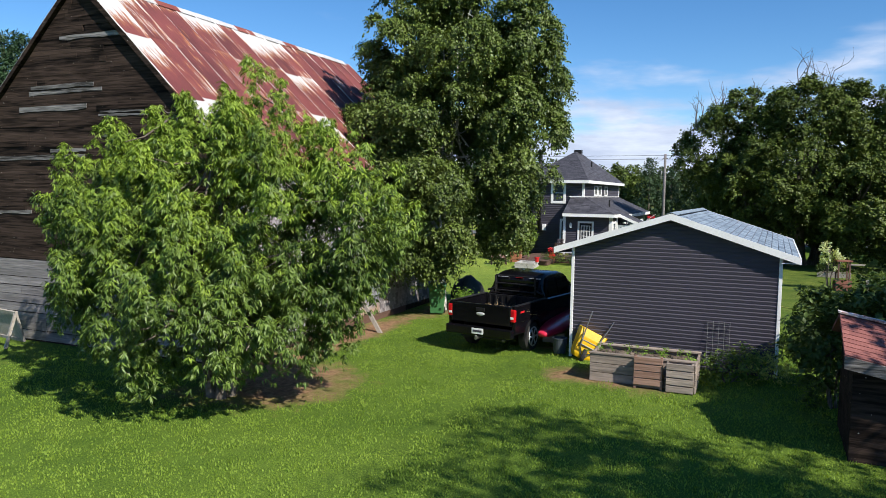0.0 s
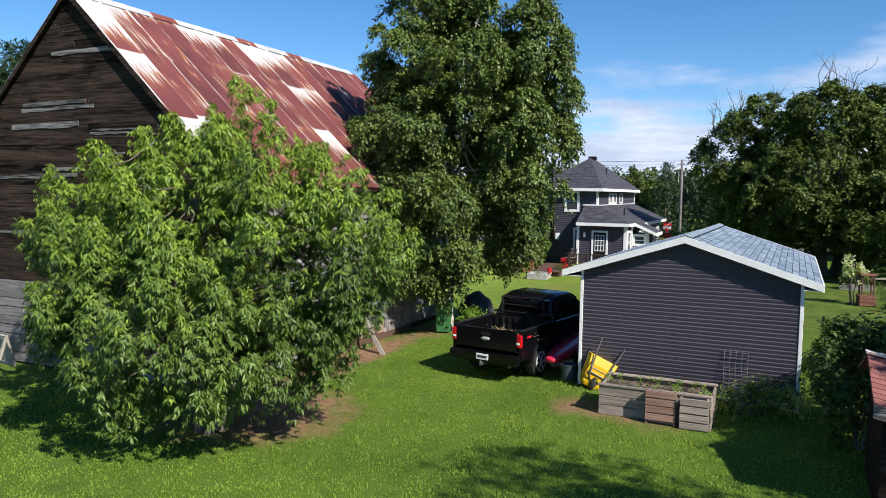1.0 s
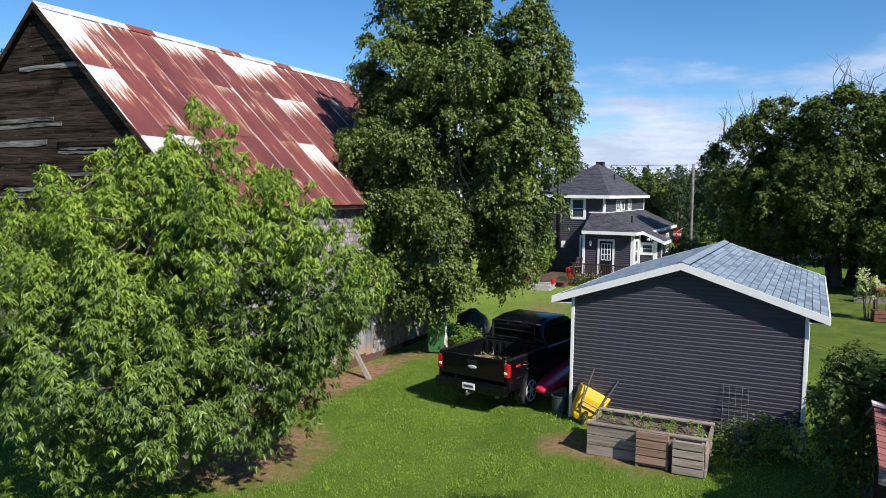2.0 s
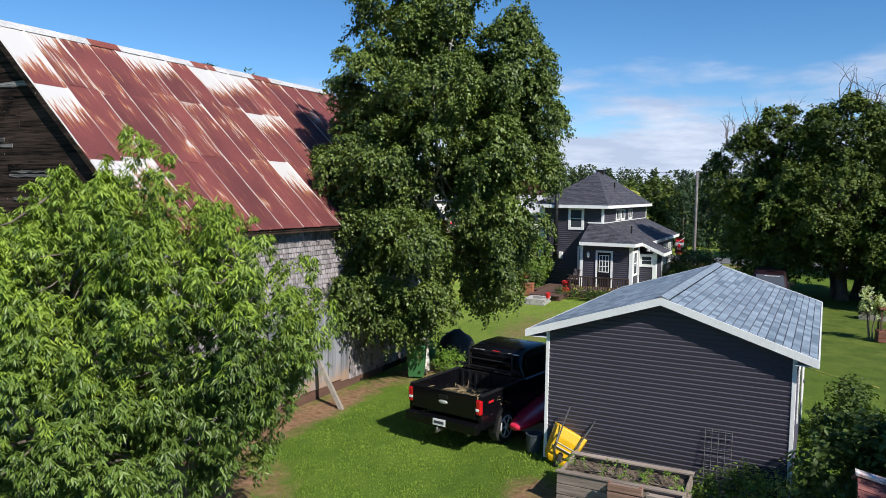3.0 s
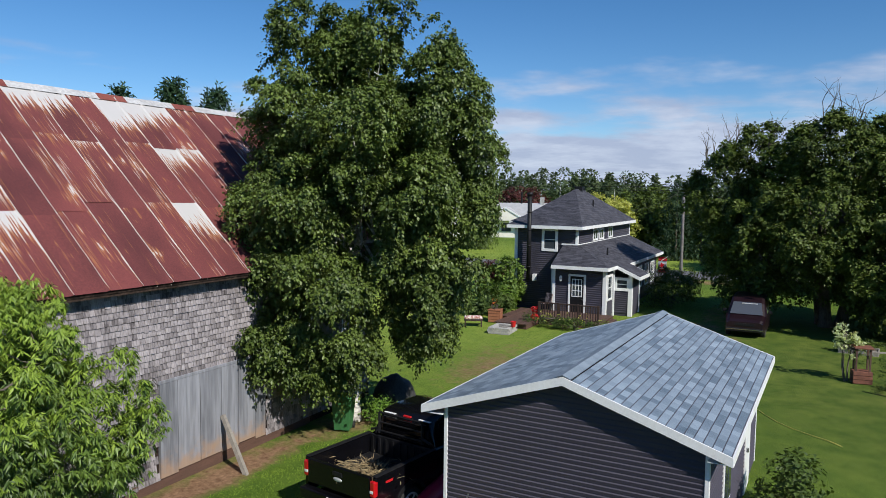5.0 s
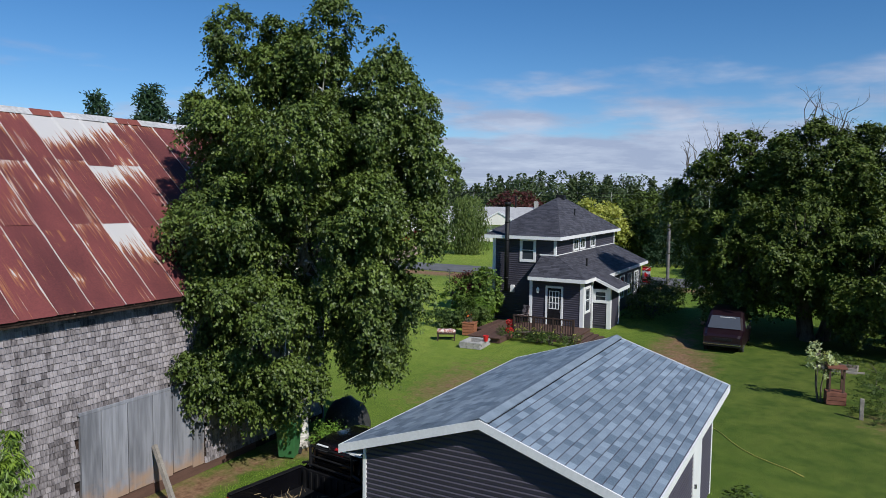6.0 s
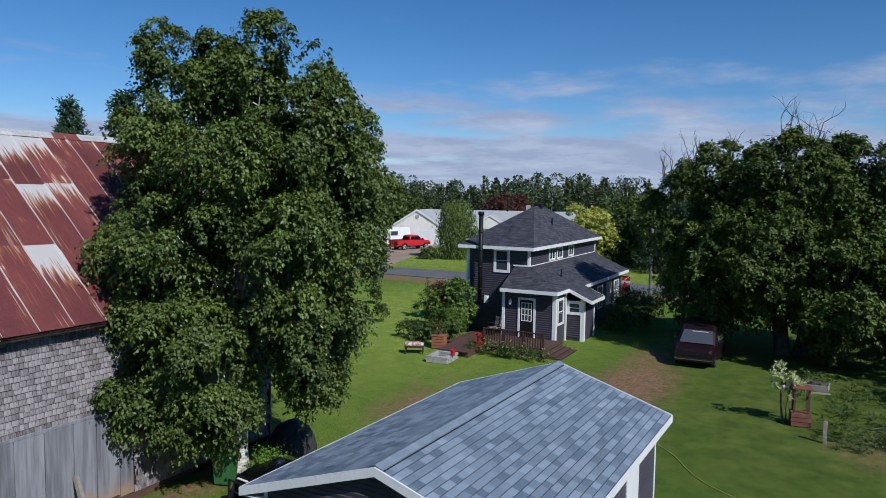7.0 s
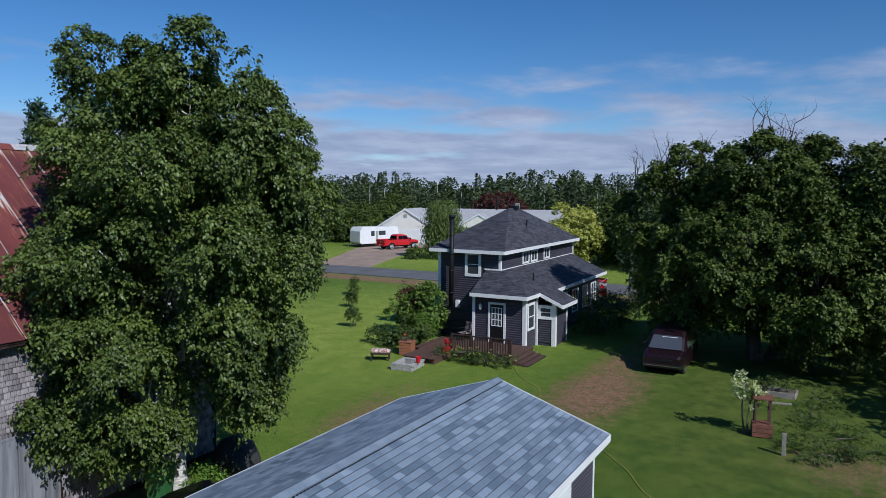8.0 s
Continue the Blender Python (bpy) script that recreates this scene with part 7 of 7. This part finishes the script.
def leaning_panel():
    """The old framed panel leaning on trestle legs by the barn."""
    ob = thing("framed_panel", pose(12.2, 17.6, 0.0, 0, 0, -8), "old framed plywood panel leaning on timber legs", "panel")
    m = Matrix.Rotation(radians(-14), 4, "Y")
    bm = new_box(0.0, 0.02, -0.7, 0.7, 0.15, 0.85)
    bm.transform(m)
    part("sheet", bm, OLDWOOD, ob)
    for y0, y1, z0, z1 in ((-0.75, 0.75, 0.82, 0.92), (-0.75, 0.75, 0.10, 0.18), (-0.78, -0.70, 0.1, 0.92), (0.70, 0.78, 0.1, 0.92)):
        bm = new_box(-0.03, 0.03, y0, y1, z0, z1, 0.005)
        bm.transform(m)
        part("frame_rail", bm, OLDWOOD, ob)
    bm = bmesh.new()
    tube(bm, (-0.5, -0.76, 0.0), (-0.2, -0.74, 0.9), 0.045, 0.045, 4)
    part("leg", bm, OLDWOOD, ob)
    bm = bmesh.new()
    tube(bm, (-0.5, 0.76, 0.0), (-0.2, 0.74, 0.9), 0.045, 0.045, 4)
    part("leg", bm, OLDWOOD, ob)


leaning_panel()


# ---- the yard behind the house ----
def deck():
    ob = thing("deck", pose(0, 0, 0.1), "brown stained timber deck with a railing and steps", "deck")
    part("deck_frame", new_box(40.05, 42.94, 7.35, 12.4, 0.0, 0.22), BROWNWOOD, ob)
    part("deck_frame", new_box(38.3, 40.0, 10.4, 12.0, 0.0, 0.22), BROWNWOOD, ob)
    y = 7.3
    while y < 12.4:
        x0 = 38.2 if 10.3 < y < 11.95 else 40.0
        part("plank", new_box(x0, 42.96, y + 0.004, y + 0.136, 0.222, 0.26), BROWNWOOD, ob)
        y += 0.14
    rail = part("railing", new_box(39.98, 40.06, 7.3, 10.4, 1.08, 1.14, 0.008), DARKWOOD, ob, "brown deck railing")
    part("bottom_rail", new_box(40.0, 40.05, 7.3, 10.4, 0.36, 0.42), DARKWOOD, rail)
    for k in range(4):
        y = 7.3 + k * 1.01
        part("post", new_box(39.97, 40.07, y, y + 0.1, 0.0, 1.16, 0.006), DARKWOOD, rail)
    y = 7.45
    while y < 10.35:
        part("baluster", new_box(40.005, 40.045, y, y + 0.045, 0.42, 1.08), DARKWOOD, rail)
        y += 0.13
    for k in range(3):
        part("step", new_box(39.9, 42.3, 7.28 - 0.28 * (k + 1), 7.28 - 0.28 * k, 0.0, 0.20 - 0.065 * k, 0.01), BROWNWOOD, ob)
        part("step_riser", new_box(39.92, 42.28, 7.26 - 0.28 * (k + 1), 7.275 - 0.28 * (k + 1), 0.0, 0.19 - 0.065 * k), DARKWOOD, ob)


deck()


def deck_chair():
    ob = thing("deck_chair", pose(42.5, 10.95, 0.362, 0, 0, 150), "patterned folding chair on the deck by the door", "chair")
    cloth = mat("brown_patterned_cloth", (0.05, 0.03, 0.03), (0.42, 0.33, 0.30), 6, 14, 0.85, contrast=0.25)
    part("seat", new_box(-0.25, 0.25, -0.25, 0.25, 0.40, 0.44, 0.01), cloth, ob)
    bm = new_box(-0.25, -0.21, -0.25, 0.25, 0.46, 0.95, 0.01)
    bm.transform(Matrix.Translation((-0.25, 0, 0.44)) @ Matrix.Rotation(radians(-12), 4, "Y") @ Matrix.Translation((0.25, 0, -0.44)))
    part("backrest", bm, cloth, ob)
    for x in (-0.22, 0.22):
        for y in (-0.24, 0.24):
            bm = bmesh.new()
            tube(bm, (x, y, 0), (x * 0.8, y, 0.41), 0.014, 0.014, 6)
            part("leg", bm, BLACK_PLASTIC, ob)
    for y in (-0.27, 0.27):
        part("armrest", new_box(-0.24, 0.22, y - 0.02, y + 0.02, 0.62, 0.645, 0.006), BLACK_PLASTIC, ob)


deck_chair()


def garden_hose():
    ob = thing("garden_hose", pose(0, 0, 0), "thin yellow garden hose trailing across the lawn", "hose")
    bm = bmesh.new()
    pts = [(40.2, 7.15, 0.42), (39.9, 7.05, 0.10)]
    for k in range(31):
        f = k / 30
        pts.append((39.6 - 12.4 * f + 0.12 * math.sin(k * 1.1), 6.95 - 9.6 * f ** 1.05 + 0.18 * math.sin(k * 0.8), 0.02 + gz(39.6 - 12.4 * f, 6.9 - 9.6 * f)))
    pipe(bm, pts, [0.011] * len(pts), 6)
    part("tubing", bm, HOSE, ob, "", True)


garden_hose()


def flower_pot(x, y, z, r, h, flower, label):
    ob = thing("flower_pot", pose(x, y, z), label, "flower pot", "pots by the deck")
    bm = bmesh.new()
    spin(bm, [(r * 0.7, 0), (r, h), (r * 1.08, h), (r * 1.08, h * 1.12), (r * 0.9, h * 1.12), (r * 0.85, h)], (0, 0, 0), "z", 16)
    part("pot", bm, RED if flower is None else mat("clay", (0.25, 0.08, 0.05), (0.36, 0.14, 0.09), 4, 30, 0.8), ob)
    if flower is not None:
        rng = np.random.default_rng(int(x * 10))
        n = 160
        p = unit(rng.normal(size=(n, 3))) * r * 1.25 * np.array([1, 1, 0.8]) + np.array([0, 0, h * 1.5])
        bl = new("bloom_head", leaf_mesh("bloom_head", p, rng.normal(size=(n, 3)), rng.normal(size=(n, 3)) + np.array([0, 0, 1]), np.full(n, r * 0.5), np.full(n, r * 0.4), flower))
        bl.parent = ob
        bl["kind"] = "stuff"


RED_BLOOM = leaf_mat("red_petals", (0.45, 0.01, 0.015), (0.7, 0.03, 0.03), 0.2)
flower_pot(40.15, 10.62, 0.36, 0.16, 0.3, RED_BLOOM, "pot of bright red flowers on the deck")
flower_pot(39.75, 10.5, 0.1, 0.15, 0.25, RED_BLOOM, "pot of bright red flowers by the deck")
flower_pot(37.3, 10.68, 0.355, 0.13, 0.24, None, "small red bucket on the stone fire pit")


def fire_pit():
    ob = thing("fire_pit", pose(37.35, 11.25, 0.05, 0, 0, 4) @ Matrix.Diagonal((0.95, 0.80, 1.0, 1.0)), "square fire pit of stacked pale concrete blocks", "fire pit")
    for lv in range(3):
        for k in range(3):
            o = -0.66 + k * 0.44 + (0.06 if lv % 2 else 0)
            for x0, x1, y0, y1 in ((-0.7, -0.46, o, o + 0.42), (0.46, 0.7, o, o + 0.42)):
                part("block", new_box(x0, x1, y0, y1, lv * 0.1 + 0.002, lv * 0.1 + 0.096, 0.008), CONCRETE, ob)
            if k < 2:
                for y0, y1 in ((-0.66, -0.44), (0.42, 0.64)):
                    part("block", new_box(-0.45 + k * 0.45, -0.01 + k * 0.45, y0, y1, lv * 0.1 + 0.002, lv * 0.1 + 0.096, 0.008), CONCRETE, ob)
    part("ash", new_box(-0.45, 0.45, -0.43, 0.41, 0.0, 0.05), RUBBER, ob)


fire_pit()


def garden_bench():
    """A low dark bench with a thick flowered pad, and a tub of plants beside the deck."""
    ob = thing("garden_bench", pose(37.9, 13.05, 0.05, 0, 0, 25), "low dark wooden bench with a pale flowered pad", "bench")
    part("seat", new_box(-0.24, 0.24, -0.46, 0.46, 0.32, 0.40, 0.015), DARKWOOD, ob)
    pad = new_box(-0.23, 0.23, -0.45, 0.45, 0.402, 0.52, 0.045)
    bmesh.ops.subdivide_edges(pad, edges=pad.edges[:], cuts=4, use_grid_fill=True)
    for v in pad.verts:
        if v.co.z > 0.45:
            v.co.z += 0.035 * noise.noise(v.co * 6.0) + 0.02 * math.cos(v.co.y * 3.2)
    part("pad", pad, mat("pale_flowered_cloth", (0.42, 0.16, 0.14), (0.80, 0.72, 0.66), 9, 30, 0.9, contrast=0.12), ob, "pale cloth pad with a reddish pattern", True)
    for x in (-0.2, 0.2):
        for y in (-0.40, 0.40):
            part("leg", new_box(x - 0.03, x + 0.03, y - 0.03, y + 0.03, 0.0, 0.33), DARKWOOD, ob)
    part("stretcher", new_box(-0.02, 0.02, -0.38, 0.38, 0.12, 0.16), DARKWOOD, ob)
    tub = thing("wooden_tub", pose(39.5, 12.55, 0.09, 0, 0, 10), "orange-brown square wooden planter tub", "planter")
    stain = mat("orange_stained_wood", (0.24, 0.085, 0.04), (0.38, 0.16, 0.08), 3, 20, 0.7, stretch=(1, 6, 6))
    for k in range(4):
        part("slat", new_box(-0.31, 0.31, -0.31, 0.31, 0.02 + k * 0.15, 0.155 + k * 0.15, 0.01), stain, tub)
    part("rim", new_box(-0.34, 0.34, -0.34, 0.34, 0.622, 0.66, 0.008), stain, tub)
    shrub("tub_plants", (39.5, 12.55, 0.75), [(0, 0, 0.16, 0.28, 0.3, 0.2), (0.1, 0.2, 0.35, 0.18, 0.18, 0.2)], 90, 8, 0.15, 0.09, 0.6, 0.2, 0.6, SHRUB_LEAF, "small plants growing in a tub", 55, 0.12, 14, 0.0)
    shrub("tub_flowers", (39.45, 12.6, 0.78), [(0, 0, 0.30, 0.2, 0.28, 0.12)], 14, 4, 0.08, 0.06, 0.8, 0.1, 0.6, ORANGE_BLOOM, "a few orange flowers in a tub", 57, 0.1, 8, 0.0, "flowers")


ORANGE_BLOOM = leaf_mat("orange_petals", (0.55, 0.10, 0.02), (0.80, 0.28, 0.04), 0.2)
garden_bench()


def garden_stand():
    ob = thing("wishing_well_planter", pose(35.3, -3.6, 0.02, 0, 0, 10) @ Matrix.Diagonal((0.74, 0.74, 1.0, 1.0)), "rust-red wooden planter stand with a flat top", "planter")
    for x in (-0.25, 0.25):
        for y in (-0.3, 0.3):
            part("post", new_box(x - 0.04, x + 0.04, y - 0.04, y + 0.04, 0.0, 1.28), BROWNWOOD, ob)
    tone = mat("rust_red_stain", (0.13, 0.050, 0.032), (0.24, 0.095, 0.06), 3, 20, 0.7)
    part("roof_board", new_box(-0.38, 0.38, -0.42, 0.42, 1.28, 1.34, 0.01), tone, ob)
    for k in range(3):
        part("slat", new_box(-0.36, 0.36, -0.42, 0.42, 0.02 + k * 0.15, 0.155 + k * 0.15, 0.008), tone, ob)
    part("rail", new_box(-0.04, 0.04, -1.2, -0.3, 1.12, 1.18, 0.01), OLDWOOD, ob)
    post = thing("garden_post", pose(33.7, -4.35, 0), "short pale wooden garden post", "post")
    part("stake", new_box(-0.06, 0.06, -0.06, 0.06, 0, 0.7, 0.01), OLDWOOD, post)
    box_ = thing("low_planter_box", pose(40.6, -3.75, 0.02, 0, 0, 84), "low grey plank planter box under the maple", "planter")
    for y0, y1 in ((-0.4, -0.36), (0.36, 0.4)):
        part("plank", new_box(-0.75, 0.75, y0, y1, 0.0, 0.3, 0.006), OLDWOOD, box_)
    for x0, x1 in ((-0.75, -0.71), (0.71, 0.75)):
        part("plank", new_box(x0, x1, -0.36, 0.36, 0.0, 0.298, 0.006), OLDWOOD, box_)
    part("soil", new_box(-0.71, 0.71, -0.36, 0.36, 0.0, 0.24), BARK, box_)
    shrub("box_plants", (40.6, -3.75, 0.25), [(0, 0.3, 0.15, 0.3, 0.4, 0.2), (0, -0.35, 0.12, 0.28, 0.35, 0.16)], 120, 8, 0.15, 0.08, 0.6, 0.2, 0.6, SHRUB_LEAF, "leafy plants filling a planter box", 56, 0.14, 20, 0.0, "plants")


garden_stand()


def flag():
    ob = thing("house_flag", pose(54.2, 7.4, 2.2) @ Matrix.Scale(1.35, 4), "red and white flag hanging from the house wall", "flag")
    bm = bmesh.new()
    tube(bm, (0, 0.25, -0.25), (0, -0.55, 0.35), 0.014, 0.014, 6)
    part("staff", bm, WHITE, ob)
    for k, m_ in enumerate((RED, WHITE, RED)):
        w = (0.22, 0.42, 0.22)[k]
        o = (-0.42, -0.2, 0.22)[k]
        bm = bmesh.new()
        n = 6
        g = [[bm.verts.new((0.03 * math.sin((i + k * 3) * 0.9) + 0.02 * j, -0.5 + 0.42 * (j / n) - 0.02 * i / n, 0.30 - 0.0 + (-0.75) * 0 - (o + 0.42 + w * i / n) * 0.9 - 0.35 * (j / n) * 0.0)) for j in range(n + 1)] for i in range(n + 1)]
        for i in range(n):
            for j in range(n):
                bm.faces.new((g[i][j], g[i + 1][j], g[i + 1][j + 1], g[i][j + 1]))
        band = part("band", bm, m_, ob)
        mod = band.modifiers.new("thick", "SOLIDIFY")
        mod.thickness = 0.006
    bm = bmesh.new()
    pts = []
    for k in range(11):
        a = k * math.tau / 11 + math.pi / 2
        r = 0.13 if k % 2 == 0 else 0.06
        pts.append((-0.29 + r * math.cos(a), -0.09 + r * math.sin(a)))
    prism(bm, pts, "x", -0.03, -0.018)
    part("emblem", bm, RED, ob)


flag()


def utility_pole():
    ob = thing("utility_pole", pose(61.7, 7.0, 0), "grey wooden utility pole with wires", "pole")
    bm = bmesh.new()
    pipe(bm, [(0, 0, -0.3), (0, 0, 4), (0.02, 0, 7.4)], [0.125, 0.11, 0.095], 12)
    part("mast", bm, BARN_GREY, ob, "", True)
    part("insulator", new_box(-0.05, 0.05, -0.2, 0.2, 7.0, 7.08), WIRE, ob)
    for z, d in ((7.3, (6, 300)), (7.0, (6, 300)), (7.3, (6, -300)), (7.0, (6, -300))):
        bm = bmesh.new()
        pts = []
        for k in range(13):
            f = k / 12
            pts.append(Vector((d[0] * f, d[1] * f, z + 0.2 * f - 6 * 0.25 * f * (1 - f))))
        pipe(bm, pts, [0.012] * 13, 4)
        part("wire", bm, BLACK_PLASTIC, ob)
    bm = bmesh.new()
    pts = [Vector((-5.0 * f, 3.0 * f, 7.1 - 1.6 * f - 1.2 * f * (1 - f))) for f in [k / 8 for k in range(9)]]
    pipe(bm, pts, [0.012] * 9, 4)
    part("service_wire", bm, BLACK_PLASTIC, ob)
    far = thing("utility_pole", pose(74.0, 62.0, 0), "grey wooden utility pole across the road", "pole")
    bm = bmesh.new()
    pipe(bm, [(0, 0, -0.3), (0, 0, 5), (0.02, 0, 9.5)], [0.16, 0.14, 0.11], 10)
    part("mast", bm, CONCRETE, far, "", True)


utility_pole()

# ---- many small pieces last ----
barn_shingles(the_barn)
garage_shingles(the_garage)
